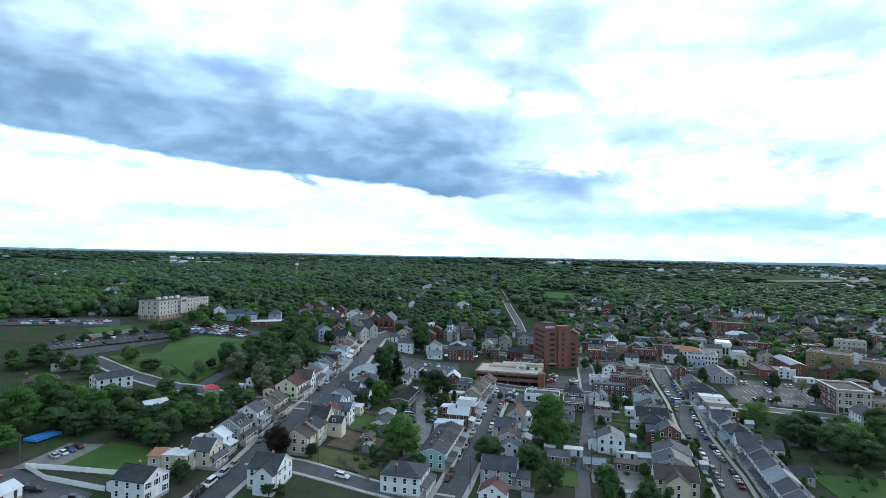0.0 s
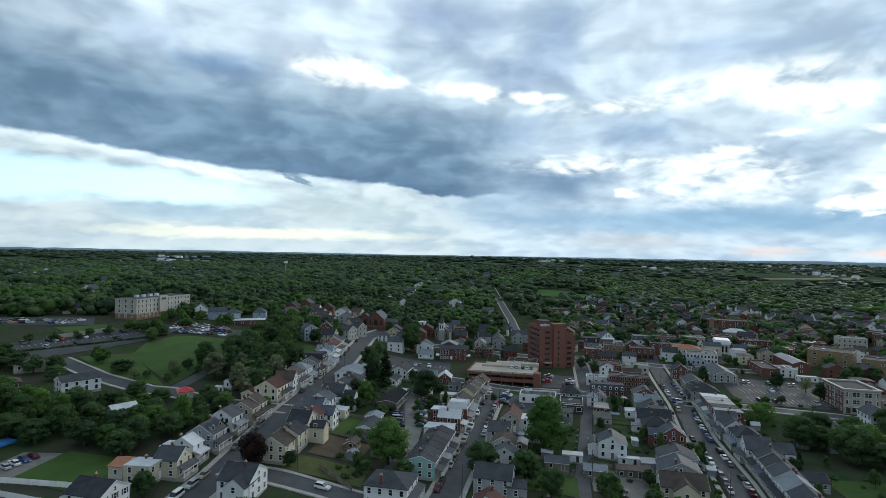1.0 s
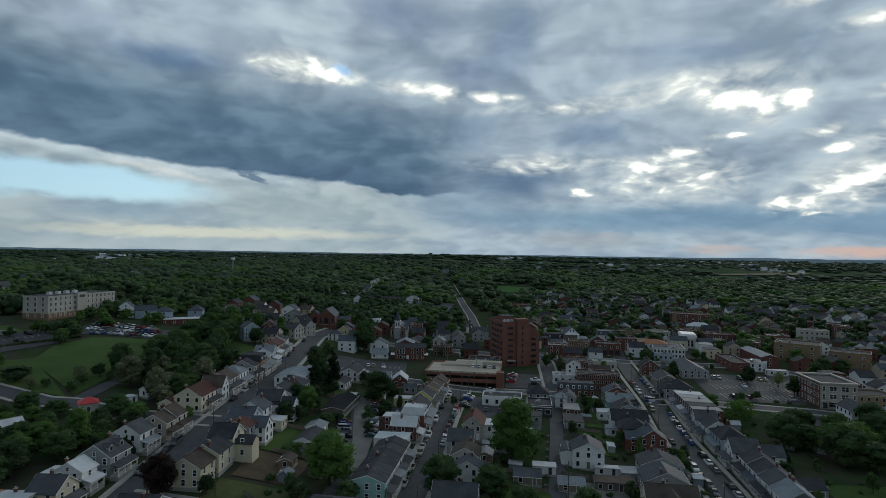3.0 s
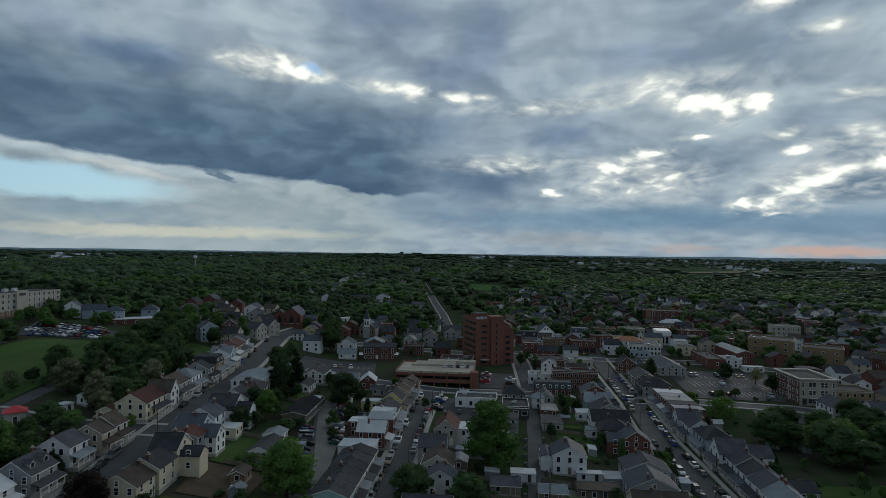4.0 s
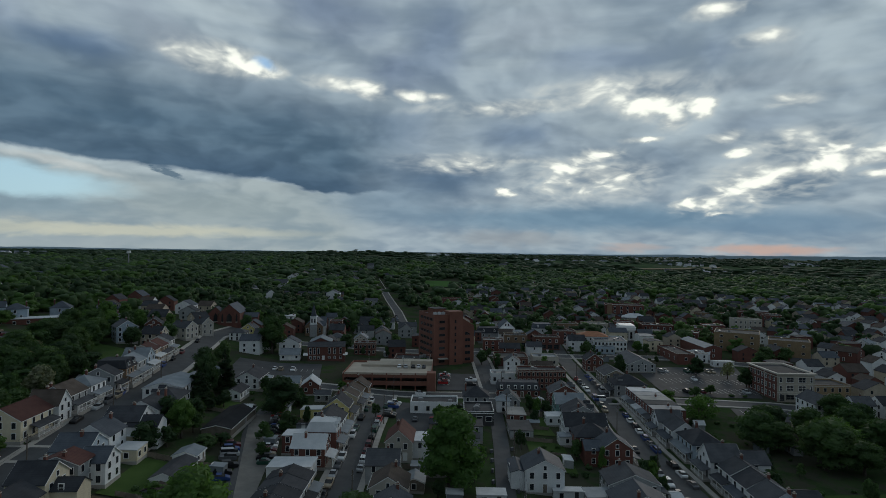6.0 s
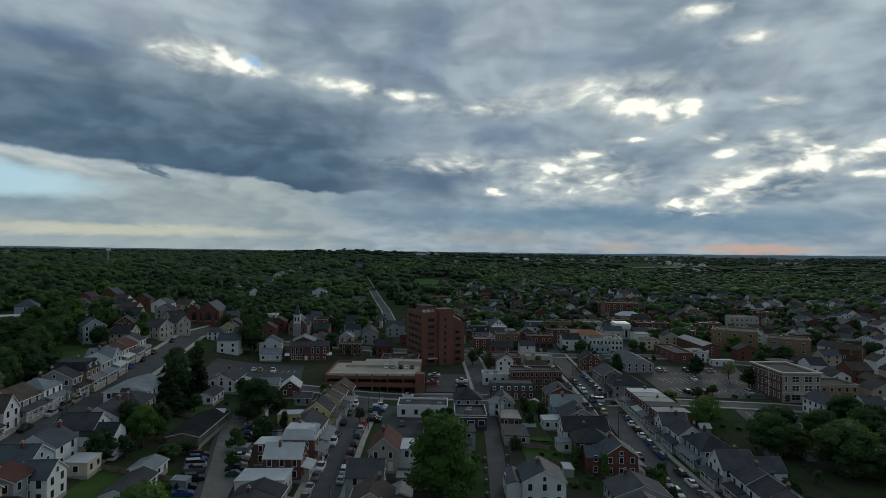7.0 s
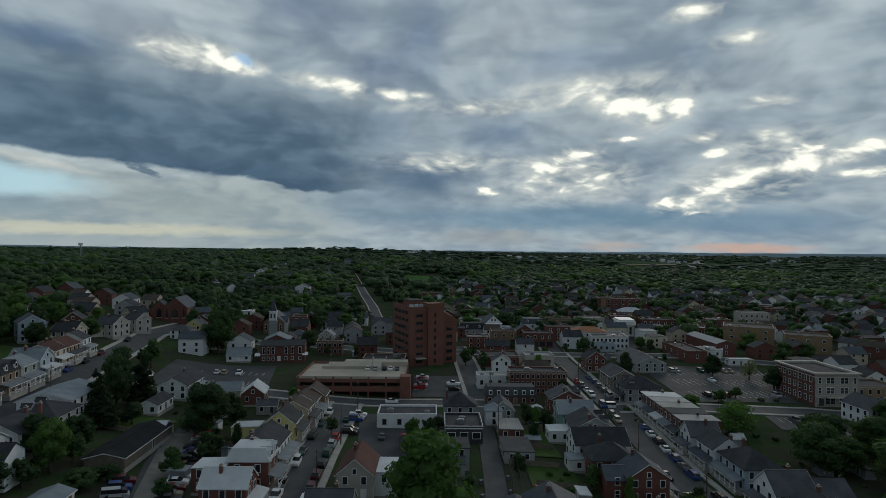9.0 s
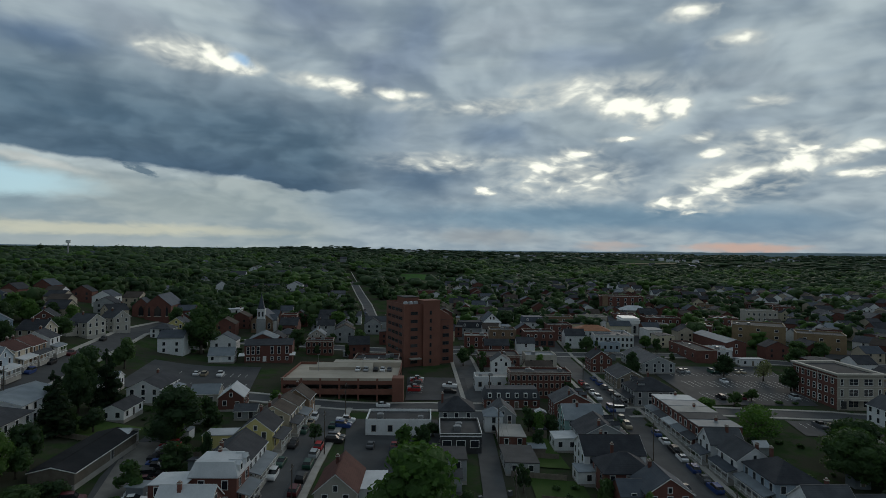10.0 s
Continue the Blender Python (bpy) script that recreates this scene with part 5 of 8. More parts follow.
def far_house(x, y, face, w, d, eave, rise, axis, wall, top, panes=True):
    """Adds one distant house with its roof and dark windows to the joined far houses."""
    m = pose(x, y, ground(x, y), 0, 0, 180 - face)
    s = Shape()
    b = gable_body(w, d, eave, rise, axis, -2.0)
    s.add(b.v, b.f, FAR_MATS.index(wall))
    r = gable_roof(w, d, eave, rise, axis)
    s.add(r.v, r.f, FAR_MATS.index(top))
    if panes:
        for side, span in (("front", w), ("left", d), ("right", d)):
            if in_view(face, side, -0.1):
                for f in range(2):
                    for u in (-span / 4, span / 4):
                        v, q = box_data((-0.5, -0.05, 0), (0.5, 0.03, 1.4))
                        wp = wall_pose(side, w, d, u, 1.0 + f * 2.6)
                        s.add([tuple(wp @ Vector(k)) for k in v], q, FAR_MATS.index("window_glass"))
    n = len(FAR_HOUSES.v)
    FAR_HOUSES.v += [tuple(m @ Vector(k)) for k in s.v]
    FAR_HOUSES.f += [tuple(i + n for i in q) for q in s.f]
    FAR_HOUSES.s += s.s

# ---------------------------------------------------------------- streets and paving
LEFT = [(-80, 90), (-66, 161), (-62, 182), (-60.2, 200), (-57.5, 225), (-53.8, 252), (-50.3, 287), (-48.8, 338), (-47.8, 425), (-38, 470)]
MID = [(-22, 75), (5.5, 181), (14, 217), (24.6, 265.6), (37, 318)]
ALLEY = [(28, 100), (50, 196), (65.5, 249), (77, 290.7), (85, 318)]
NORTH = [(85, 318), (92, 352), (99, 386), (104, 420)]
RIGHT = [(72, 85), (104.5, 205), (112.3, 246.6), (127, 296), (139.5, 349), (151, 393), (175, 470), (190, 520)]
CROSS = [(2, 331), (26.5, 323), (40, 320), (67, 315.5), (90, 311)]
BYWAY = [(-62, 186.5), (-46, 182.5), (-35, 178.5), (-21, 174), (4, 167)]
HILLROAD = [(-175, 280), (-145, 261.5), (-119, 250.5), (-108.7, 250), (-92, 243), (-72, 240), (-56, 238)]
UPROAD = [(-108.7, 252), (-104.7, 288), (-100, 318), (-98, 352)]
RCROSS = [(128, 300), (152, 297), (178, 290.5), (198.7, 285), (206, 281), (240, 271), (300, 258)]
BACKLANE = [(-13, 180), (-7.8, 242), (-9.7, 265), (-9, 280), (-6, 300), (0, 330)]
FARROAD = [(74, 500), (80, 590), (82, 660), (86, 760), (91, 880), (96, 1000), (92, 1150)]
MARKET = [(-30, 437), (40, 420), (104, 404), (160, 392), (215, 380), (262, 350), (330, 325)]
road("road", LEFT, 4.7, 1.7, 1.7, label="grey asphalt main street between rows of old houses")
road("road", MID, 4.2, 1.6, 1.6, label="grey asphalt residential street lined with parked cars")
road("road", ALLEY, 2.5, 0, 0, label="narrow grey asphalt alley behind back gardens")
road("road", NORTH, 4.2, 1.5, 1.5, label="short grey asphalt street beside a brick tower")
road("road", RIGHT, 4.4, 1.6, 1.6, label="grey asphalt street lined with parked cars and terraces", verge=1.2)
road("road", CROSS, 4.0, 1.6, 1.6, label="grey asphalt cross street before a parking garage")
road("road", BYWAY, 3.6, 1.3, 1.3, label="short grey asphalt side street between gardens")
road("road", HILLROAD, 3.8, 1.3, 1.3, label="grey asphalt side road with pale pavements by a meadow")
road("road", UPROAD, 2.8, 0, 0, label="narrow asphalt lane climbing beside a meadow")
road("road", RCROSS, 3.9, 1.6, 1.6, label="grey asphalt street past a brick school building")
road("road", BACKLANE, 2.9, 0, 0, label="gravelly back lane past garages")
road("road", FARROAD, 3.4, 1.0, 1.0, label="straight asphalt road climbing a wooded hill")
road("road", MARKET, 4.5, 1.6, 1.6, label="grey asphalt high street between brick shop buildings")
patch("car_park", [(160, 303), (203, 296), (236, 352), (178, 362)], 0.07, "lot_asphalt", "large dark asphalt car park with painted bays", "car park")
patch("car_park", [(170, 271), (194, 263), (199, 278), (176, 284)], 0.07, "lot_asphalt", "small asphalt car park behind a street", "car park")
patch("car_park", [(61, 325), (83, 321), (90, 352), (68, 357)], 0.07, "lot_asphalt", "asphalt forecourt below a brick tower", "car park")
patch("car_park", [(33.5, 250), (58, 245), (66, 300), (40, 305)], 0.07, "lot_asphalt", "patched asphalt yard beside a white flat-roofed building", "car park")
patch("car_park", [(-30, 335), (10, 330), (12, 372), (-28, 378)], 0.07, "lot_asphalt", "dark asphalt car park behind a brick church hall", "car park")
patch("car_park", [(-214, 292), (-182, 280), (-152, 330), (-180, 346)], 0.07, "lot_asphalt", "dark asphalt car park beside a meadow", "car park")
patch("car_park", [(-158, 342), (-118, 353), (-122, 378), (-163, 362)], 0.08, "lot_asphalt", "asphalt car park full of cars", "car park")
patch("car_park", [(-262, 320), (-200, 348), (-214, 372), (-285, 345)], 0.08, "lot_asphalt", "broad asphalt car park beside trees", "car park")
patch("yard", [(-7, 185), (-3, 240), (-3, 286), (-12.4, 286), (-12.4, 240)][:4], 0.045, "gravel", "trodden gravel yard beside a back lane", "yard")
patch("lawn", [(-152, 297), (-112, 258), (-108, 300), (-122, 351)], 0.05, "lawn", "bright green mown meadow", "lawn")
patch("lawn", [(-149, 294), (-154, 318), (-147, 338), (-119, 350)], 0.10, "lawn", "bright green mown meadow", "lawn")
patch("lawn", [(-170, 286), (-146, 267), (-113, 255), (-151, 298)], 0.05, "lawn", "bright green mown meadow beside a side road", "lawn")
patch("lawn", [(-215, 335), (-196, 352), (-176, 338), (-196, 322)], 0.05, "lawn", "strip of mown grass between car parks", "lawn")
patch("lawn", [(-118, 172), (-88, 166), (-84, 188), (-112, 192)], 0.05, "lawn", "green garden lawn beside a white fence", "lawn")
patch("yard", [(-140, 150), (-96, 146), (-97, 158), (-128, 168)], 0.06, "asphalt", "asphalt drive with parked cars before a white fence", "yard")
patch("yard", [(-128, 166), (-116, 172), (-113, 190), (-124, 188)], 0.05, "gravel", "worn gravel drive beside trees", "yard")
patch("lawn", [(-44, 187), (-20, 181), (-19, 193), (-42, 198)], 0.05, "dry_lawn", "dry yellowish lawn beside a street", "lawn")
patch("yard", [(-40, 200), (-24, 197), (-20, 214), (-37, 218)], 0.05, "earth", "bare brown vegetable garden soil", "yard")
patch("lawn", [(-37, 219), (-13, 214), (-12, 236), (-33, 240)], 0.05, "lawn", "green back garden lawn", "lawn")
patch("lawn", [(30, 188), (46, 184), (49, 199), (33, 203)], 0.05, "lawn", "bright green lawn beside an alley", "lawn")
patch("lawn", [(70, 233), (82, 230), (87, 252), (76, 256)], 0.05, "lawn", "green back garden lawn", "lawn")
patch("lawn", [(74, 262), (88, 259), (92, 282), (82, 285)], 0.05, "lawn", "green back garden lawn", "lawn")
patch("lawn", [(133, 172), (178, 165), (188, 204), (138, 210)], 0.05, "lawn", "wide green lawn behind a terrace", "lawn")
patch("lawn", [(-30, 286), (-14, 283), (-12, 297), (-30, 302)], 0.05, "lawn", "green back garden lawn", "lawn")
patch("lawn", [(-98, 330), (-70, 318), (-64, 350), (-92, 366)], 0.05, "lawn", "green sloping lawn behind old houses", "lawn")
patch("lawn", [(145, 804), (222, 793), (247, 859), (150, 890)], 0.9, "field_green", "bright green field on the hillside", "lawn", 20)
patch("field", [(799, 1394), (1150, 1516), (1290, 1660), (835, 1450)], 1.5, "dry_field", "pale straw-coloured field beyond woods", "field", 40)
patch("field", [(-640, 1320), (-560, 1340), (-640, 1660), (-720, 1640)], 1.5, "dry_field", "pale straw-coloured field beyond woods", "field", 40)
patch("yard", [(52, 190), (80, 184), (84, 200), (56, 212)], 0.05, "gravel", "cluttered gravel back yard by an alley", "yard")


def bay_lines(p, q, n, depth, name="bay_markings"):
    """White painted bays along p to q, open to the right of that line."""
    s = Shape()
    ang = math.atan2(q[1] - p[1], q[0] - p[0])
    nx, ny = math.sin(ang), -math.cos(ang)
    for i in range(n + 1):
        x, y = p[0] + (q[0] - p[0]) * i / n, p[1] + (q[1] - p[1]) * i / n
        tx, ty = math.cos(ang) * 0.07, math.sin(ang) * 0.07
        quad = [(x - tx, y - ty), (x + tx, y + ty), (x + tx + nx * depth, y + ty + ny * depth), (x - tx + nx * depth, y - ty + ny * depth)]
        s.add([(a, b, ground(a, b) + 0.10) for a, b in quad], [(0, 3, 2, 1)])
    ob = new(name, s.mesh(name, "lane_paint"))
    return tagged(ob, "white painted parking bay lines on asphalt", "markings", kind="structure")


bay_lines((170, 312), (208, 306), 15, 5)
bay_lines((208, 306), (170, 312), 15, 5)
bay_lines((176, 330), (220, 322), 17, 5)
bay_lines((220, 322), (176, 330), 17, 5)
bay_lines((180, 348), (230, 339), 19, 5)
bay_lines((178, 281), (196, 276), 7, 4.5)
bay_lines((-26, 345), (8, 340), 13, 5)
bay_lines((8, 340), (-26, 345), 13, 5)
bay_lines((-26, 365), (8, 360), 13, 5)
bay_lines((-205, 296), (-172, 340), 19, 5)
bay_lines((64, 335), (69, 353), 7, 5)

# ---------------------------------------------------------------- landmark buildings


def brick_tower(x, y, face):
    """Seven-storey brick block with a taller stair shaft, a stepped wing and a plant room."""
    b = root("brick_tower", x, y, face, "tall red-brown brick apartment tower of seven storeys", "building")
    w, d, h, sh = 20.0, 24.0, 25.6, 3.5
    s = Shape().box((-10, -12, -3), (3.6, 12, h)).box((3.6, -10.5, -3), (14, 12, h - 6.5))
    for lo, hi in (((-10, -12), (3.6, -11.7)), ((-10, 11.7), (3.6, 12)), ((-10, -11.7), (-9.7, 11.7)), ((3.3, -11.7), (3.6, 11.7))):
        s.box((*lo, h), (*hi, h + 0.9))
    part("wall", s, "tower_brick", b)
    part("roof", Shape().box((-9.7, -11.7, h), (3.3, 11.7, h + 0.06)), "tar_roof", b)
    part("wing_roof", Shape().slab([(3.6, -10.6, h - 6.4), (14.1, -10.6, h - 6.4), (14.1, 12.1, h - 6.4), (3.6, 12.1, h - 6.4)], 0.1), "tar_roof", b)
    part("wing_parapet", Shape().ngon_slab([(3.61, -10.55, h - 0.6), (8.0, -10.55, h - 2.2), (13.9, -10.55, h - 5.6), (13.9, -10.2, h - 5.6), (8.0, -10.2, h - 2.2), (3.61, -10.2, h - 0.6)], 6.0), "tower_brick", b)
    part("stair_shaft", Shape().box((-1.8, -13.4, -3), (6.0, -6, h + 2.3)).box((-1.95, -13.55, h + 2.2), (6.15, -5.85, h + 2.5)), "tower_brick", b)
    part("corner_pier", Shape().box((-10.5, -12.5, -3), (-8.2, -11.2, h + 0.95)), "tower_brick", b)
    pr = part("plant_room", Shape().box((-7, -4, h), (0, 6, h + 3.2)), "tower_brick", b)
    part("plant_roof", Shape().box((-7.2, -4.2, h + 3.2), (0.2, 6.2, h + 3.4)), "tar_roof", pr)
    for i in range(3):
        part("cooling_unit", Shape().box((-0.9, -0.8, 0), (0.9, 0.8, 1.5)).tube((0, 0, 1.5), (0, 0, 1.75), 0.55, 0.55, 10), "white_metal", b, m=pose(-7.6 + i * 2.4, -6.6, h + 0.06))
    slot = window_meshes(0.8, 1.5, "dark_trim")
    for f in range(7):
        z = 1.0 + f * sh
        put_window(b, pose(1.6, -13.4, z), 0.7, 1.5, "dark_trim")
        put_window(b, pose(-5.6, -12, z), 3.0, 1.1, "dark_trim")
        if f < 5:
            put_window(b, pose(10.2, -10.5, z), 2.8, 1.3, "dark_trim")
        band = Shape().box((-10.12, -10.6, z - 0.2), (-9.98, 11, z + 0.9))
        part("balcony_band", band, "tower_brick", b)
        for v in (-7.2, -2.4, 2.4, 7.2):
            put_window(b, pose(-10, v, z + 1.0, 0, 0, -90), 3.6, 1.25, "dark_trim")
    part("entrance_canopy", Shape().box((-8, -15, 3.0), (-3, -12, 3.35)), "concrete", b)
    return b


def parking_garage(x, y, face):
    """Two open decks behind brick parapets, with a ramp up to the pale roof deck."""
    b = root("parking_garage", x, y, face, "two-level brick parking garage with a pale concrete roof deck", "garage building")
    w, d, h = 38.6, 28.0, 6.6
    part("deck", Shape().box((-w / 2, -d / 2, h - 1.3), (w / 2, d / 2, h - 0.9)), "garage_deck", b, "pale worn concrete parking deck")
    part("lower_deck", Shape().box((-w / 2, -d / 2, 1.6), (w / 2, d / 2, 2.0)), "concrete", b)
    part("rear_wall", Shape().box((-w / 2, d / 2 - 0.3, -2), (w / 2, d / 2, h)), "tower_brick", b)
    for z0, z1 in ((h - 2.1, h), (1.2, 3.1)):
        for lo, hi in (((-w / 2 - 0.15, -d / 2 - 0.25), (w / 2 + 0.15, -d / 2)), ((-w / 2 - 0.15, -d / 2), (-w / 2, d / 2)), ((w / 2, -d / 2), (w / 2 + 0.15, d / 2))):
            part("parapet", Shape().box((*lo, z0), (*hi, z1)), "tower_brick", b)
    part("coping", Shape().box((-w / 2 - 0.22, -d / 2 - 0.32, h), (w / 2 + 0.22, -d / 2 + 0.06, h + 0.12)), "garage_deck", b)
    part("fascia", Shape().box((-w / 2 - 0.2, -d / 2 - 0.3, h - 0.75), (w / 2 + 0.2, -d / 2 - 0.252, h - 0.003)), "garage_deck", b, "pale concrete edge beam")
    # dark sheet added 6 m behind the open front, filling the openings
    part("inner_wall", Shape().box((-w / 2 + 1, -d / 2 + 6, -1), (w / 2 - 1, -d / 2 + 6.3, h - 1.3)), "dark_trim", b)
    col = Shape().box((-0.3, -0.32, -2.5), (0.3, 0.3, h - 0.02)).mesh("column", "tower_brick")
    for i in range(7):
        part("column", col, None, b, m=pose(-w / 2 + 0.3 + i * (w - 0.6) / 6, -d / 2 - 0.05, 0))
    ramp = part("ramp", Shape().slab([(-12, 4, h - 0.85), (9, 4, h - 0.85), (9, 8.5, h + 0.9), (-12, 8.5, h + 0.9)], 0.3), "garage_deck", b)
    part("ramp_wall", Shape().box((-14, 3.7, h - 1.0), (8, 4.0, h + 0.1)), "garage_deck", b)
    part("upper_deck", Shape().box((-6, 8.5, h - 1.0), (w / 2, d / 2 - 0.3, h + 1.0)), "garage_deck", b)
    part("stair_house", Shape().box((w / 2 - 1.6, -d / 2 - 1.5, -2), (w / 2 + 2.2, -d / 2 + 3, h + 0.4)), "tower_brick", b)
    lamp = Shape().tube((0, 0, 0), (0, 0, 6), 0.09, 0.06, 6).box((-0.5, -0.15, 6), (0.5, 0.15, 6.15)).mesh("deck_lamp", "steel")
    for u in (-10, 6):
        part("deck_lamp", lamp, None, b, m=pose(u, 1.0, h - 0.9))
    return b


def school(x, y, face):
    """Three-storey corner building: pale stone front, brick flank, heavy cornice."""
    w, d, h = 16.0, 24.0, 11.9
    b = root("school_building", x, y, face, "three-storey brick and pale stone school building with a heavy cornice", "building")
    part("front_wall", Shape().box((-w / 2, -d / 2, -2), (w / 2, -d / 2 + 0.5, h)), "pale_stone", b, "pale stone facade")
    part("wall", Shape().box((-w / 2, -d / 2 + 0.5, -2), (w / 2, d / 2, h - 0.6)), "red_brick", b)
    for lo, hi in (((-w / 2, d / 2 - 0.4), (w / 2, d / 2)), ((-w / 2, -d / 2 + 0.5), (-w / 2 + 0.4, d / 2 - 0.4)), ((w / 2 - 0.4, -d / 2 + 0.5), (w / 2, d / 2 - 0.4))):
        part("parapet", Shape().box((*lo, h - 0.6), (*hi, h)), "red_brick", b)
    part("roof", Shape().box((-w / 2 + 0.4, -d / 2 + 0.5, h - 0.6), (w / 2 - 0.4, d / 2 - 0.4, h - 0.5)), "tar_roof", b)
    for z0, z1, o in ((h, h + 0.35, 0.75), (h - 0.4, h, 0.45), (h - 1.5, h - 1.2, 0.2)):
        c = Shape().box((-w / 2 - o, -d / 2 - o, z0), (w / 2 + o, -d / 2 + 0.6, z1)).box((-w / 2 - o, -d / 2 + 0.6, z0), (-w / 2 + 0.45, d / 2 + o, z1)).box((w / 2 - 0.45, -d / 2 + 0.6, z0), (w / 2 + o, d / 2 + o, z1)).box((-w / 2 + 0.45, d / 2 - 0.45, z0), (w / 2 - 0.45, d / 2 + o, z1))
        part("cornice", c, "stone_trim", b)
    part("string_course", Shape().box((-w / 2 - 0.12, -d / 2 - 0.12, 3.6), (w / 2 + 0.12, -d / 2, 4.0)), "stone_trim", b)
    part("sill_course", Shape().box((-w / 2 - 0.1, -d / 2 - 0.1, 7.4), (w / 2 + 0.1, -d / 2, 7.6)), "stone_trim", b)
    for f in range(3):
        z = 0.8 + f * 3.65
        for u, ww in ((-6.6, 0.9), (-2.6, 3.0), (2.6, 3.0), (6.6, 0.9)):
            if f == 0 and ww > 2:
                put_window(b, pose(u, -d / 2, z), 3.4, 2.2, "stone_trim")
            else:
                put_window(b, pose(u, -d / 2, z + 0.2), ww, 2.1, "white_trim")
        for i in range(7):
            put_window(b, wall_pose("left", w, d, -9.3 + i * 3.1, z + 0.3), 1.2, 2.0, "white_trim")
    part("entrance_door", Shape().box((-0.9, -0.15, 0), (0.9, 0.1, 2.6)), "dark_trim", b, m=pose(-6.0, -d / 2, 0.2))
    part("entrance_canopy", Shape().box((-4, -1.2, 3.1), (4, 0, 3.4)), "stone_trim", b, m=pose(0, -d / 2, 0))
    part("downpipe", Shape().tube((-w / 2 - 0.1, -2, 0), (-w / 2 - 0.1, -2, h), 0.08, 0.08, 6), "white_trim", b)
    return b


def hotel(x, y, face):
    w, d, h = 50.0, 16.0, 12.0
    b = root("hotel", x, y, face, "four-storey pale hotel with a dark stone base", "building")
    part("base_storey", Shape().box((-w / 2 - 0.05, -d / 2 - 0.05, -3), (w / 2 + 0.05, d / 2 + 0.05, 3.0)), "brown_brick", b)
    part("wall", Shape().box((-w / 2, -d / 2, 3.0), (w / 2, d / 2, h)), "stucco", b)
    part("parapet", Shape().box((-w / 2 - 0.25, -d / 2 - 0.25, h), (w / 2 + 0.25, d / 2 + 0.25, h + 0.6)), "stone_trim", b)
    part("roof", Shape().box((-w / 2, -d / 2, h + 0.6), (w / 2, d / 2, h + 0.64)), "tar_roof", b)
    part("entry_tower", Shape().box((-6, -d / 2 - 1.2, 3.0), (1, -d / 2, h + 1.6)), "stucco", b)
    part("sign_board", Shape().box((-4.5, -d / 2 - 1.35, h - 1.2), (-0.5, -d / 2 - 1.21, h + 0.2)), "dark_trim", b, "dark sign panel with no legible lettering")
    for i in range(4):
        part("rooftop_unit", Shape().box((-1.2, -1, 0), (1.2, 1, 1.6)), "white_metal", b, m=pose(-14 + i * 6, 2, h + 0.64))
    for f in range(4):
        z = 0.9 + f * 3.05
        for i in range(15):
            u = -w / 2 + 1.8 + i * (w - 3.6) / 14
            if -6.4 < u < 1.4:
                continue
            put_window(b, wall_pose("front", w, d, u, z), 1.2, 1.7, "white_trim")
        for u in (-4.8, 0, 4.8):
            put_window(b, wall_pose("right", w, d, u, z), 1.3, 1.7, "white_trim")
            put_window(b, wall_pose("left", w, d, u, z), 1.3, 1.7, "white_trim")
    return b


def steepled_church(x, y, face):
    b = root("church", x, y, face, "old stone church with a slender grey steeple and white belfry", "church")
    part("nave", gable_body(11, 22, 6.5, 4.5, "y", -2), "brown_brick", b, m=pose(0, 10, 0))
    part("nave_roof", gable_roof(11, 22, 6.5, 4.5, "y"), "slate", b, m=pose(0, 10, 0))
    part("tower", Shape().box((-2.2, -4.2, -2), (2.2, 0.2, 7.5)).box((-2.4, -4.4, 7.3), (2.4, 0.4, 7.7)), "grey_siding", b)
    part("belfry", Shape().box((-1.9, -3.9, 7.7), (1.9, -0.1, 12.6)).box((-2.2, -4.2, 12.4), (2.2, 0.2, 12.9)), "white_siding", b, "white belfry with dark louvres")
    lv = Shape().box((-0.45, -0.08, 0), (0.45, 0.06, 2.6)).mesh("louvre", "dark_trim")
    for u in (-0.9, 0.9):
        part("louvre", lv, None, b, m=pose(u, -3.9, 8.9))
        part("louvre", lv, None, b, m=pose(-1.9, -2 + u, 8.9, 0, 0, -90))
    v = [(1.75, -3.75, 12.9), (1.75, -0.25, 12.9), (-1.75, -0.25, 12.9), (-1.75, -3.75, 12.9), (0, -2, 21.2)]
    part("spire", Shape().add(v, [(0, 1, 4), (1, 2, 4), (2, 3, 4), (3, 0, 4), (3, 2, 1, 0)]), "slate", b, "slender grey slate spire")
    part("finial", Shape().tube((0, -2, 21.0), (0, -2, 22.2), 0.06, 0.03, 5), "steel", b)
    for u in (-3.9, 3.9):
        put_window(b, pose(u, -1, 2), 1.1, 3.0)
    return b


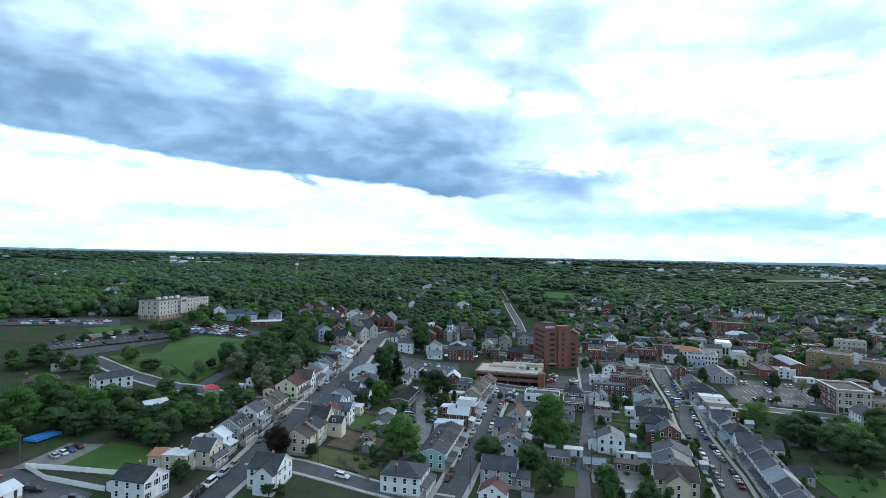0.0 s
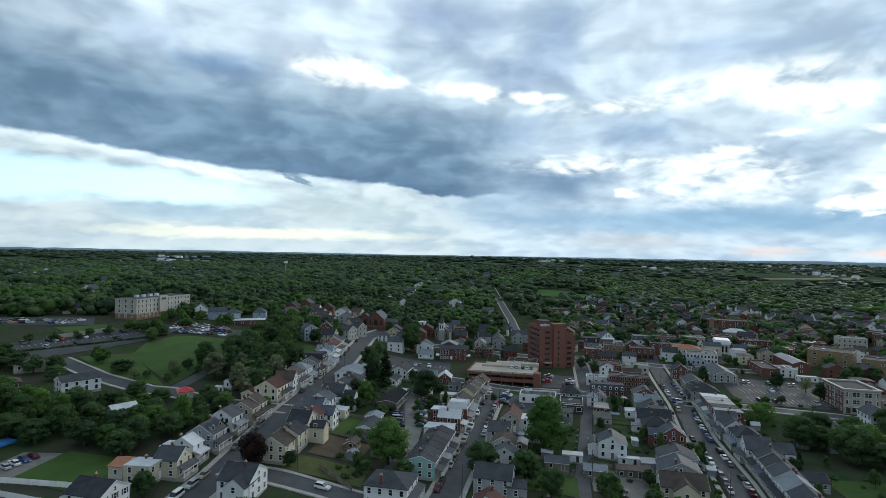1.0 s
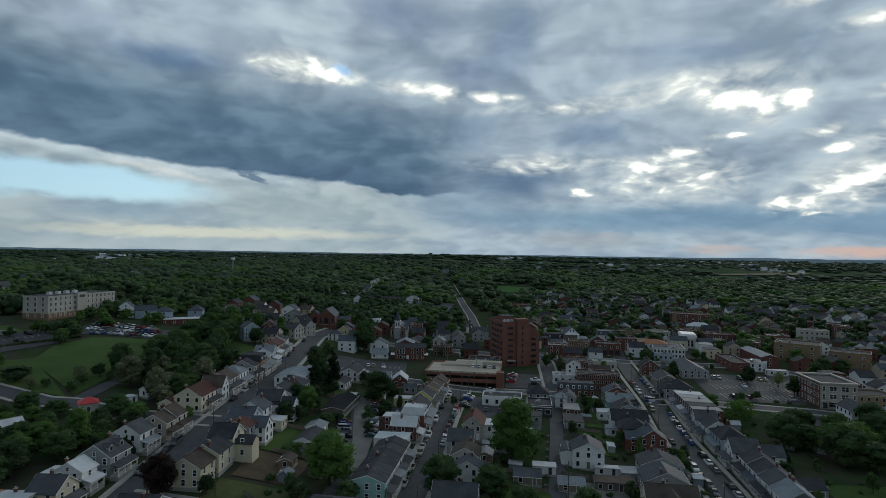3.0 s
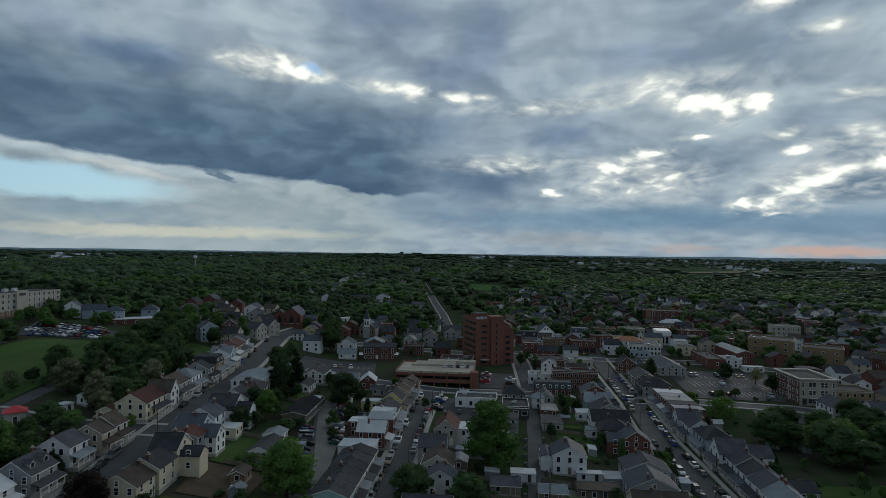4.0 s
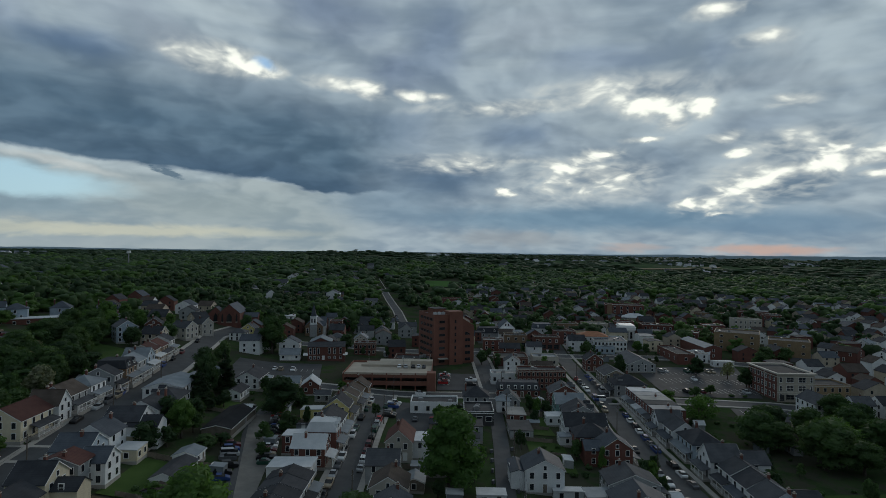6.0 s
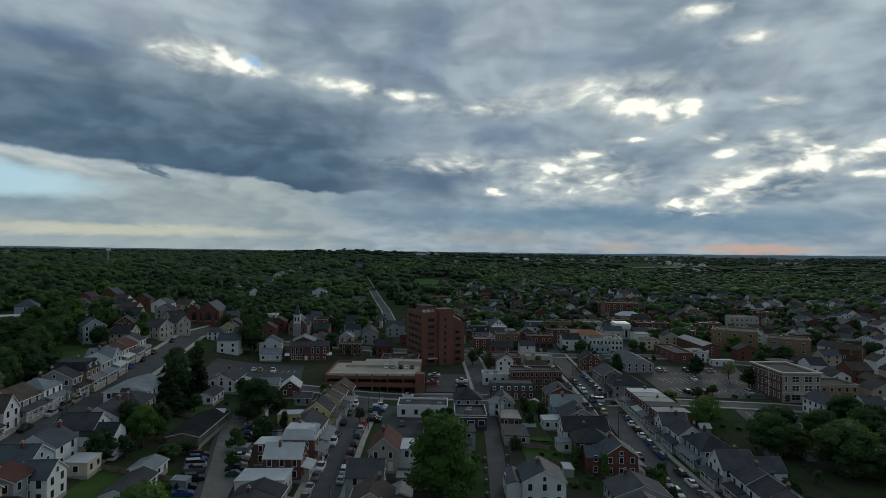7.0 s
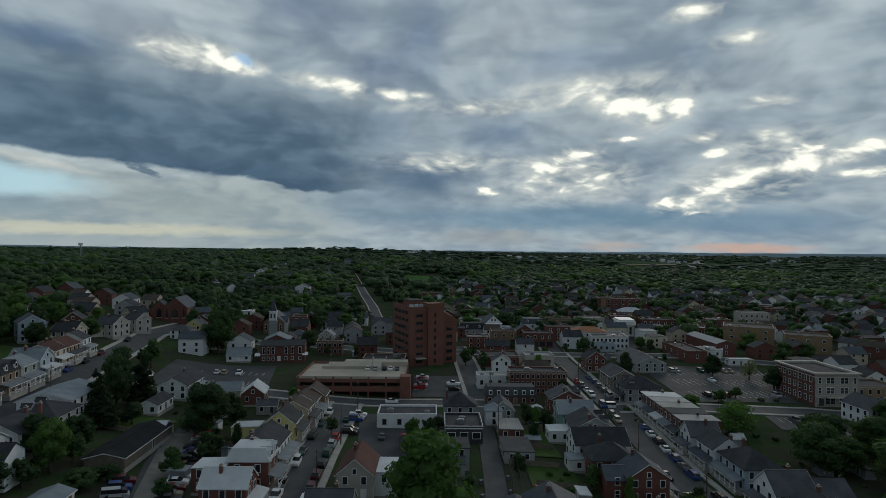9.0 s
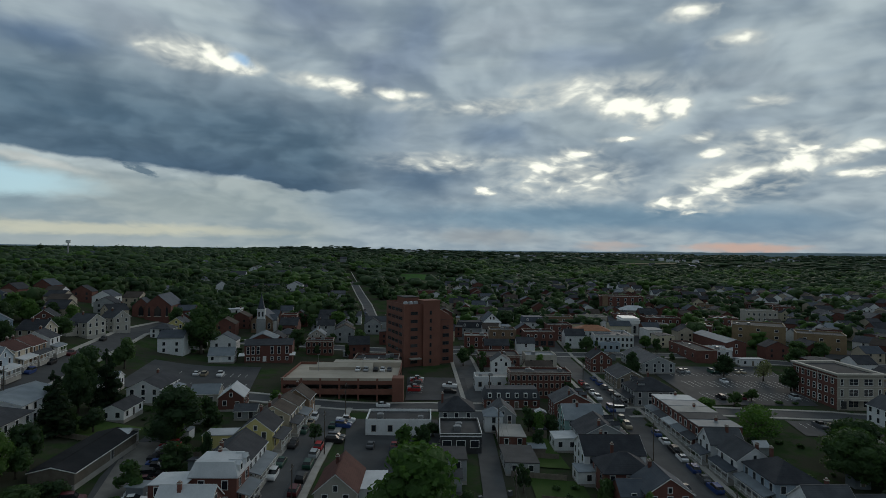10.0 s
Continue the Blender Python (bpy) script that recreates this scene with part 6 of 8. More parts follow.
def brick_hall(x, y, face):
    """Church hall with tall white windows and a pedimented gable behind."""
    w, d, h = 19.0, 13.0, 7.0
    b = root("church_hall", x, y, face, "red brick church hall with tall white-framed windows", "building")
    part("wall", Shape().box((-w / 2, -d / 2, -2), (w / 2, d / 2, h)), "red_brick", b)
    part("roof", gable_roof(w, d, h, 1.6, "x", 0.4), "dark_shingle", b)
    part("gable_wing", gable_body(11, 12, h + 1.0, 2.4, "y", -2), "red_brick", b, m=pose(-3.5, 8, 0))
    part("gable_roof", gable_roof(11, 12, h + 1.0, 2.4, "y", 0.5, 0.25), "tin_roof", b, m=pose(-3.5, 8, 0))
    for u in (-8, -6, -4, 1.5, 4.2, 7.4):
        put_window(b, pose(u, -d / 2, 3.4), 1.0, 3.0)
        put_window(b, pose(u, -d / 2, 0.8), 1.0, 1.3)
    part("door", Shape().box((-0.7, -0.12, 0), (0.7, 0.1, 2.2)), "white_trim", b, m=pose(-1.5, -d / 2, 0.3))
    for u in (-w / 2 - 1.2, w / 2 + 0.0):
        part("porch_canopy", Shape().slab([(u - 1.0, -d / 2 - 1.5, 3.0), (u + 1.4, -d / 2 - 1.5, 3.0), (u + 1.4, -d / 2 + 1.5, 3.8), (u - 1.0, -d / 2 + 1.5, 3.8)], 0.15), "white_trim", b)
    return b


def gothic_church(x, y, face):
    b = root("church", x, y, face, "large dark red brick church with twin gables and pointed windows", "church")
    part("wall", gable_body(13, 22, 8.5, 5.5, "y", -3), "red_brick", b)
    part("roof", gable_roof(13, 22, 8.5, 5.5, "y"), "slate", b)
    part("transept", gable_body(9, 9, 8.0, 4.2, "y", -3), "red_brick", b, m=pose(-9, -4, 0))
    part("transept_roof", gable_roof(9, 9, 8.0, 4.2, "y"), "slate", b, m=pose(-9, -4, 0))
    part("annex", gable_body(10, 9, 5, 2.5, "x", -3), "red_brick", b, m=pose(11, 2, 0))
    part("annex_roof", gable_roof(10, 9, 5, 2.5, "x"), "slate", b, m=pose(11, 2, 0))
    for u, y0, ww in ((0, -11, 3.2), (-9, -8.5, 2.4), (4.6, -11, 1.0), (-4.2, -11, 1.0)):
        v = [(-ww / 2, -0.12, 0), (ww / 2, -0.12, 0), (ww / 2, -0.12, 3.4), (0, -0.12, 5.4), (-ww / 2, -0.12, 3.4)]
        v += [(a, 0.05, c) for a, _, c in v]
        part("pointed_window", Shape().add(v, [(0, 1, 2, 3, 4), (9, 8, 7, 6, 5)] + [(i, i + 5, (i + 1) % 5 + 5, (i + 1) % 5) for i in range(5)]), "window_glass", b, m=pose(u, y0, 3.0))
        part("window_surround", Shape().box((-ww / 2 - 0.25, -0.2, -0.4), (ww / 2 + 0.25, 0.05, 0)), "stone_trim", b, m=pose(u, y0, 3.0))
    return b


def columned_bank(x, y, face):
    w, d, h = 10.0, 16.0, 9.0
    b = root("bank_building", x, y, face, "white classical building with tall front columns", "building")
    part("wall", Shape().box((-w / 2, -d / 2 + 1.5, -2), (w / 2, d / 2, h)), "white_siding", b)
    part("entablature", Shape().box((-w / 2 - 0.3, -d / 2 - 0.3, h - 1.8), (w / 2 + 0.3, -d / 2 + 1.5, h)).box((-w / 2 - 0.6, -d / 2 - 0.6, h), (w / 2 + 0.6, d / 2 + 0.3, h + 0.4)), "white_trim", b)
    part("parapet", Shape().box((-w / 2, -d / 2, h + 0.4), (w / 2, d / 2, h + 1.5)), "white_trim", b)
    part("steps", Shape().box((-w / 2 - 0.5, -d / 2 - 1.5, -2), (w / 2 + 0.5, -d / 2 + 1.5, 0.4)), "concrete", b)
    col = Shape().tube((0, 0, 0.4), (0, 0, h - 1.8), 0.42, 0.36, 12).box((-0.65, -0.65, 0.4), (0.65, 0.65, 0.7)).box((-0.6, -0.6, h - 2.2), (0.6, 0.6, h - 1.8)).mesh("column", "white_trim")
    for i in range(4):
        part("column", col, None, b, m=pose(-w / 2 + 1.2 + i * (w - 2.4) / 3, -d / 2 + 0.5, 0))
    for i in range(3):
        put_window(b, pose(-2.6 + i * 2.6, -d / 2 + 1.5, 1.2), 1.4, 4.6, "white_trim")
    return b


def white_mansion(x, y, face):
    w, d, h = 10.0, 15.0, 7.5
    b = root("mansion", x, y, face, "tall white wooden house with a deep gabled front and two-storey porch", "house")
    part("wall", gable_body(w, d, h, 4.6, "y", -2), "white_siding", b)
    part("roof", gable_roof(w, d, h, 4.6, "y"), "slate", b)
    part("porch_gallery", Shape().box((-w / 2, -d / 2 - 2.4, 3.6), (w / 2, -d / 2, 3.9)).box((-w / 2 - 0.2, -d / 2 - 2.6, 7.0), (w / 2 + 0.2, -d / 2, 7.4)), "white_trim", b)
    post = Shape().box((-0.15, -0.15, -1), (0.15, 0.15, 7.0)).mesh("porch_post", "white_trim")
    for i in range(6):
        part("porch_post", post, None, b, m=pose(-w / 2 + 0.2 + i * (w - 0.4) / 5, -d / 2 - 2.3, 0))
    for f in range(2):
        for u in (-3.5, -1.2, 1.2, 3.5):
            put_window(b, pose(u, -d / 2, 0.9 + f * 3.6), 1.0, 2.0)
    put_window(b, pose(-1, -d / 2, 8.6), 0.9, 1.5)
    put_window(b, pose(1, -d / 2, 8.6), 0.9, 1.5)
    part("side_wing", Shape().box((w / 2, -4, -2), (w / 2 + 7, 6, 4)), "white_siding", b)
    part("wing_roof", Shape().box((w / 2, -4.3, 4), (w / 2 + 7.3, 6.3, 4.3)), "tin_roof", b)
    for i in range(3):
        put_window(b, pose(w / 2 + 1.4 + i * 2.2, -4, 1.0), 1.1, 1.8)
    return b


brick_tower(77.9, 389.3, 170)
parking_garage(42.6, 342.9, 193.5)
school(216.3, 300.9, 193.5)
hotel(-188.2, 395.2, 104)
steepled_church(7.0, 457, 185)
brick_hall(14.5, 388, 184)
gothic_church(-45, 474, 185)
columned_bank(224, 446, 200)
white_mansion(139, 461, 190)

# ---------------------------------------------------------------- main street, upper side
A, B, N, E1 = "white_siding", "grey_siding", "brown_shingle", "dark_shingle"
house(-84.8, 160.0, 105, 9.5, 11, 5.8, 2.6, "y", A, E1, "white two-storey house with dark slate roof and dark shutters", shutters=True, wing=(1, 7, 6, 6, 3.2, 1.4, "x"))
house(-116.5, 149, 100, 8, 6, 3.0, 1.4, "x", A, "white_metal", chim=False, label="low white outbuilding with a pale metal roof")
house(-81.5, 176.5, 99, 6.5, 8, 5.4, 0.6, "shed", "cream_siding", "white_metal", "narrow cream house with a bright white metal roof")
house(-88.6, 179.5, 99, 7.5, 4.5, 3.8, 1.2, "y", "stucco", "terracotta", "low stucco house with an orange tiled roof", chim=False)
house(-75.5, 181.5, 99, 7.5, 7.5, 5.4, 2.8, "y", "cream_siding", "grey_shingle", porch_roof="grey_shingle", dormer=False)
house(-75.7, 191.3, 99, 5.6, 7.5, 5.4, 2.2, "x", A, "white_metal", "narrow white house with a bright white metal roof", porch_roof="white_metal")
house(-81.5, 193.5, 99, 5.4, 5, 3.6, 0.8, "shed", B, "white_metal", "low shed with a ribbed pale metal roof", chim=False)
house(-73.2, 200.5, 99, 8.5, 9, 5.6, 3.0, "x", B, "grey_shingle", porch_roof="grey_shingle", dormer=True)
house(-72.3, 215.0, 99, 7.2, 8.5, 5.6, 2.6, "x", A, "grey_shingle", "white house with a grey shingle roof and front porch", porch_roof="tin_roof")
house(-68.6, 223.2, 99, 5.6, 8.5, 5.6, 2.4, "x", "tan_siding", N, porch_roof=N)
house(-67.4, 229.0, 99, 6.0, 8.0, 5.6, 2.8, "x", "stucco", N, porch_roof=N)
house(-66.4, 250.8, 98, 13.2, 9.8, 5.6, 3.0, "x", "cream_siding", "red_shingle", "large cream house with a dark red-brown roof and long porch", porch_roof="dark_shingle", porch_span=(-3, 6))
house(-74.0, 247.0, 98, 6, 6, 3.4, 1.4, "x", "cream_siding", "red_shingle", "low cream wing of a larger house", chim=False)
house(-63.2, 260.5, 98, 6.0, 8.5, 5.4, 3.4, "y", A, N, "white gabled house with a steep brown roof")
house(-63.2, 269.0, 97, 10.0, 9.0, 5.6, 2.8, "x", B, "brown_shingle", porch_roof="grey_shingle")
house(-61.6, 279.3, 97, 9.0, 9.0, 5.6, 2.4, "hip", A, "tin_roof", porch_roof="tin_roof")
house(-60.0, 290.2, 95, 6.0, 10, 5.8, 2.6, "x", "grey_siding", "dark_shingle", porch_roof="dark_shingle")
house(-59.2, 300.5, 94, 9.0, 10, 6.0, 2.6, "mansard", "brown_brick", "dark_shingle", "brick terrace with a dark mansard roof and dormers", porch_roof="tin_roof", dormer=True)
house(-58.0, 309.8, 93, 8.8, 9, 6.4, 2.2, "x", "grey_siding", "tin_roof", porch_roof="tin_roof")
house(-58.0, 321.4, 93, 8.4, 9, 6.0, 2.8, "y", "blue_siding", "tin_roof", porch_roof="white_metal")
house(-59.8, 335.5, 92, 8.8, 9.5, 5.6, 2.2, "x", "tan_siding", "red_shingle", porch_roof="white_metal")
house(-59.0, 345.2, 92, 9.4, 9.0, 5.6, 2.4, "x", "brown_brick", "red_shingle", porch_roof="grey_shingle")
house(-59.0, 357.2, 92, 7.4, 9.0, 6.0, 2.4, "x", A, "dark_shingle", porch_roof="tin_roof")
house(-66.0, 373.0, 100, 9, 9, 5.6, 3.0, "y", "tan_siding", "dark_shingle")
house(-78.5, 371.5, 150, 9, 10, 7.2, 3.0, "y", "blue_siding", "grey_shingle", "tall pale grey-blue house with a gabled front")
house(-73.0, 399.0, 170, 8, 9, 5.6, 3.0, "y", "red_brick", "dark_shingle", "dark red brick house with white gable trim")
house(-59.0, 401.0, 120, 9, 10, 6.0, 3.0, "y", "stucco", "grey_shingle", "grey stucco house with steep gables", wing=(-6, 3, 7, 6, 5, 2.4, "x"))
house(-54.0, 421.0, 130, 8, 9, 6.4, 3.0, "y", "stucco", "grey_shingle")
house(-60.0, 441.0, 140, 9, 9, 6.0, 2.8, "x", "tan_siding", "dark_shingle", near=False)
house(-34.5, 424.0, 190, 9, 8, 4.6, 2.0, "hip", A, "grey_shingle", "small white house with a hipped grey roof", chim=False)
house(-30.0, 436.0, 190, 8, 9, 6.2, 2.8, "y", "yellow_siding", "grey_shingle")
house(-22.0, 428.0, 190, 8, 9, 5.6, 2.6, "x", "tan_siding", "dark_shingle")
house(-12.0, 492.0, 185, 11, 12, 8.0, 1.2, "flat", A, "white_metal", "tall white house with a flat pale roof and bay windows", storeys=3)

# ---------------------------------------------------------------- main street, lower side
house(-51.5, 171.5, 279, 10.5, 9.5, 5.8, 3.0, "y", A, E1, "white house with a dark roof and crossing gables", wing=(3.8, 1.5, 8.5, 6, 5.2, 2.4, "x"))
house(-48.6, 194.6, 279, 8.0, 9.0, 5.4, 2.6, "x", "cream_siding", N, "cream house with a brown shingle roof")
house(-46.4, 203.2, 279, 8.4, 8.6, 5.6, 2.4, "x", "cream_siding", E1)
house(-44.9, 212.0, 279, 8.0, 7.6, 6.4, 3.0, "y", "cream_siding", E1, "tall white gabled house seen from its garden", wing=(0, 6, 5, 6, 4.5, 1.6, "y"))
house(-43.6, 221.0, 279, 6.0, 9.0, 6.0, 1.8, "x", "grey_siding", "red_shingle", "dark grey house with a dull red metal roof")
house(-38.2, 225.0, 279, 6.5, 6.0, 5.4, 2.4, "y", A, "slate", "white gabled house with a blue-grey roof", chim=False)
house(-44.6, 231.0, 279, 8.5, 8.5, 5.4, 2.8, "y", "blue_siding", "slate", dormer=False)
house(-43.5, 240.0, 278, 8.5, 9.0, 5.6, 2.8, "x", A, "slate")
house(-35.5, 238.5, 278, 6.0, 5.0, 3.2, 0.6, "shed", "cream_siding", "white_metal", "pale green-cream garden building with a flat roof", chim=False)
house(-40.6, 252.5, 278, 9.0, 9.5, 5.6, 2.8, "y", A, E1, wing=(2.5, 6, 6, 8, 4.6, 2.0, "y"))
house(-38.6, 263.5, 278, 9.5, 9.5, 5.6, 2.6, "x", A, E1)
house(-36.6, 276.5, 277, 11, 10, 5.4, 2.6, "hip", "grey_siding", "dark_shingle", dormer=True)
house(-39.2, 292.8, 276, 17.0, 12.5, 5.4, 1.8, "x", A, "tin_roof", "long white building with a pale grey metal roof", chim=False)
house(-37.0, 313.0, 275, 8, 7, 3.0, 1.6, "x", A, "tin_roof", chim=False)
house(-35.8, 247.2, 279, 4.6, 5.5, 3.2, 0.6, "shed", "cream_siding", "white_metal", "small cream shed with a pale flat roof", chim=False)
house(-23.2, 228.6, 101, 12.0, 6.0, 2.9, 1.2, "x", A, E1, "long white garage with a dark shingle roof", chim=False, attic=False)
house(-16.9, 271.5, 101, 24.0, 8.5, 2.8, 1.0, "x", "weathered_wood", "black_felt", "long low garage block with a dark roof", chim=False, attic=False, blind=("left", "right", "front"))
house(-12.8, 282.5, 101, 7.0, 3.0, 3.0, 1.2, "y", A, "white_metal", "small pale shed beside a back lane", chim=False, attic=False)
house(-19.7, 305.6, 101, 10.5, 6.0, 2.9, 1.4, "x", A, E1, "white garage with a dark gabled roof", chim=False, attic=False)
house(-16.5, 325.0, 101, 13.0, 9.5, 4.6, 2.4, "x", A, E1, "white house with a dark roof beside a car park", porch_roof="tin_roof")
house(-22.5, 240.5, 101, 6.0, 6.0, 2.6, 1.0, "x", A, "tin_roof", chim=False, attic=False, label="small grey-roofed garden shed")
house(-31.0, 331.0, 185, 8, 6, 3.2, 1.6, "x", A, "tin_roof", chim=False, label="small white building with a pale gable")
house(-4.0, 384.0, 185, 10, 6, 3.2, 2.6, "x", A, "tin_roof", chim=False, label="white chapel annex with a pale steep roof")
house(-26.5, 209.5, 279, 5.0, 4.0, 2.4, 0.9, "x", "brown_brick", "brown_shingle", "small brown garden shed", chim=False, attic=False)

# ---------------------------------------------------------------- middle street, upper side
house(-10.4, 175.5, 103.5, 11.5, 12.5, 5.8, 2.4, "hip", A, E1, "square white house with a dark hipped roof and side porch", porch_roof="grey_shingle")
TERRACE_W = 5.2
for i in range(6):
    px, py = 0.9 + 0.233 * TERRACE_W * (i - 2.5), 206.0 + 0.972 * TERRACE_W * (i - 2.5)
    house(px, py, 103.5, TERRACE_W, 9.6, 5.6, 1.7, "x", "teal_siding" if i == 0 else ("white_siding", "grey_siding", "tan_siding")[i % 3], E1,
          "terraced house with a long dark roof and front porch", chim=i % 2 == 0, porch_roof=("grey_shingle", "dark_shingle", "tin_roof")[i % 3], group="terrace on the middle street", attic=False, blind=("right",) if i else ())
house(3.8, 231.5, 103.5, 7.0, 11.0, 3.8, 0.5, "flat", A, "white_metal", "low white building with a flat bright white roof", chim=False)
house(8.2, 239.5, 103.5, 6.2, 9.0, 5.6, 2.6, "y", "red_brick", "white_metal", "red brick house with a steep white metal gable roof", porch_roof="white_metal")
house(11.8, 250.5, 103.5, 7.0, 8.5, 6.2, 2.4, "mansard", "red_brick", "white_metal", "red brick house with dark mansard dormers and a flat white roof", porch_roof="tin_roof", dormer=True)
house(4.0, 249.5, 103.5, 5.5, 6.5, 5.4, 0.4, "flat", "red_brick", "white_metal", "brick rear wing with a flat white roof and open gallery", chim=False)
house(13.4, 262.0, 103.5, 12.0, 9.0, 5.6, 2.8, "x", A, E1, "white house with a long dark roof", porch_roof="tin_roof")
house(17.2, 280.8, 103.5, 8.6, 8.0, 5.0, 3.0, "x", "yellow_siding", E1, "yellow house with a dark gambrel-like roof", porch_roof="grey_shingle")
house(8.2, 281.0, 103.5, 5.0, 7.0, 3.4, 0.5, "shed", "yellow_siding", "white_metal", "low yellow house with a white shed roof", chim=False)
house(20.4, 292.0, 103.5, 7.0, 8.5, 5.5, 2.2, "x", "tan_siding", N, porch_roof="grey_shingle")
house(22.6, 300.4, 103.5, 7.0, 8.5, 5.5, 2.2, "x", "tan_siding", N, porch_roof="tin_roof")
house(26.0, 308.5, 103.5, 7.5, 8.0, 5.5, 2.8, "x", "brown_brick", N, "brown house with white gable boards on a street corner")
house(7.4, 316.5, 185, 7.0, 9.0, 4.0, 2.6, "y", "red_brick", "white_metal", "small brick house with a bright pale gable roof", chim=False)
house(-1.0, 322.5, 185, 8.0, 7.0, 3.6, 2.0, "x", "stucco", "tin_roof", chim=False)
house(12.0, 305.0, 185, 6, 5, 2.6, 1.2, "x", B, "grey_shingle", chim=False, label="grey garden shed behind houses")

# ---------------------------------------------------------------- middle street, lower side
house(16.4, 167.0, 283.5, 6.5, 8.0, 5.2, 2.6, "x", A, "red_shingle", "white house with a dull red roof")
house(20.2, 186.0, 283.5, 9.0, 11.5, 5.2, 3.0, "y", "grey_siding", "grey_shingle", "grey gabled house with a pale shingle roof", wing=(2, 7, 5, 6, 3.4, 1.4, "y"))
house(26.6, 214.5, 283.5, 8.5, 8.6, 5.8, 2.6, "x", "stucco", N, "cream stucco house with a dark brown roof")
house(26.0, 205.5, 283.5, 6, 8, 5.2, 2.2, "x", A, "grey_shingle")
house(26.8, 229.0, 283.5, 7.5, 8.5, 5.2, 2.8, "y", B, "grey_shingle", "pale grey-green gabled house")
house(33.6, 246.2, 193.5, 7.6, 11.5, 5.6, 3.2, "y", "stucco", "red_shingle", "large cream stucco house with a steep brown-red roof")
house(39.6, 246.0, 193.5, 5.0, 9.0, 5.2, 0.6, "shed", A, "white_metal", "white lean-to wing with a bright metal roof", chim=False)
house(34.0, 223.5, 283.5, 6, 5, 2.6, 1.0, "x", "weathered_wood", "tin_roof", "weathered wooden garden shed", chim=False, attic=False)
house(41.5, 231.5, 193.5, 14, 4.5, 2.5, 0.4, "shed", B, "tin_roof", "long low garden garage with a flat pale roof", chim=False)
house(44.0, 206.5, 193.5, 8.0, 6.5, 2.7, 1.2, "x", "weathered_wood", "grey_shingle", "grey weathered garage beside an alley", chim=False, attic=False)
house(51.0, 213.5, 193.5, 7.0, 4.5, 2.6, 0.4, "shed", A, "white_metal", "small white garage with a pale metal roof", chim=False)
house(58.0, 258.0, 193.5, 7.5, 8.5, 4.8, 0.6, "shed", "grey_siding", "tar_roof", "grey rendered two-storey back house", wing=(0, -6, 5, 5, 2.8, 0.8, "x"))
block(53.0, 291.5, 193.5, 17.5, 10, 4.2, 1, A, "tar_roof", "single-storey white workshop with a flat dark roof", pitch=4.2, cornice=False)
block(66.2, 277.5, 193.5, 10.2, 13, 4.4, 1, "dark_trim", "tar_roof", "dark single-storey building with white roof edging", trim="white_trim", pitch=3.2, win=(2.0, 1.6))
house(69.5, 292.5, 193.5, 9.6, 8.5, 5.6, 3.0, "hip", "grey_siding", E1, "grey house with a steep dark hipped roof", dormer=False)

# ---------------------------------------------------------------- alley, far side
house(67.8, 222.5, 193.5, 10.0, 9.5, 6.0, 2.6, "y", A, "slate", "white gabled house with rows of small windows", wing=(-6.5, 1, 4, 9, 5, 0.6, "y"))
house(72.0, 215.8, 193.5, 7.6, 3.2, 2.4, 0.3, "flat", A, "white_metal", "long white trailer-like shed with a flat roof", chim=False)
house(56.2, 203.0, 193.5, 7.5, 6.0, 2.6, 1.0, "x", "weathered_wood", "tin_roof", "weathered garage with a ribbed pale roof", chim=False, attic=False)
house(70.5, 206.0, 193.5, 12.0, 6.0, 2.6, 0.6, "shed", "weathered_wood", "brown_shingle", "old brown lean-to shed", chim=False)
house(76.0, 261.5, 283.5, 11.5, 7.5, 2.8, 0.3, "flat", "grey_siding", "tar_roof", "dark flat-roofed garage beside an alley", chim=False)
house(80.6, 278.7, 283.5, 10.5, 6.8, 2.8, 0.3, "flat", "red_brick", "pale_roof", "brick garage with a flat grey roof", chim=False)
house(83.2, 292.5, 193.5, 7.2, 9.0, 4.2, 2.8, "y", "grey_siding", "grey_shingle", "small grey gabled cottage beside an alley", chim=False)
house(79.0, 288.0, 283.5, 5, 5, 4.6, 2.0, "hip", A, "tin_roof", chim=False)

# ---------------------------------------------------------------- right street, upper side
house(80.0, 190.5, 103.5, 9.5, 14.0, 5.6, 3.2, "y", "cream_siding", N, "large cream house with a broad brown roof", wing=(-4.5, 0, 7, 7, 5.6, 2.6, "x"))
house(84.5, 203.5, 103.5, 9.8, 12.8, 5.6, 3.0, "x", B, "slate", "grey house with a dark blue-grey roof and skylight", dormer=False)
house(79.0, 212.0, 103.5, 6.0, 8.0, 3.4, 0.5, "shed", B, "tin_roof", chim=False)
house(89.2, 215.8, 103.5, 9.0, 13.0, 5.2, 2.6, "x", "grey_siding", "grey_shingle", porch_roof="grey_shingle")
house(96.3, 236.6, 103.5, 8.4, 9.0, 6.0, 3.0, "x", "red_brick", "slate", "red brick house with white-trimmed gable and dark roof", porch_roof="slate", wing=(0.4, 6.5, 6.5, 5, 5.0, 2.0, "y"))
house(94.0, 246.8, 103.5, 8.6, 10.5, 5.6, 3.0, "hip", "red_brick", "dark_shingle", porch_roof="dark_shingle")
house(96.8, 257.0, 103.5, 9.5, 14.0, 5.6, 3.0, "y", "white_siding", "dark_shingle", "white house with a dark roof and brick front gable", porch_roof="dark_shingle")
house(88.5, 252.5, 103.5, 5, 5, 3.0, 0.5, "shed", A, "tin_roof", chim=False)
house(101.8, 270.0, 103.5, 11.0, 12.0, 5.6, 3.0, "x", "grey_siding", "dark_shingle", dormer=True, porch_roof="dark_shingle")
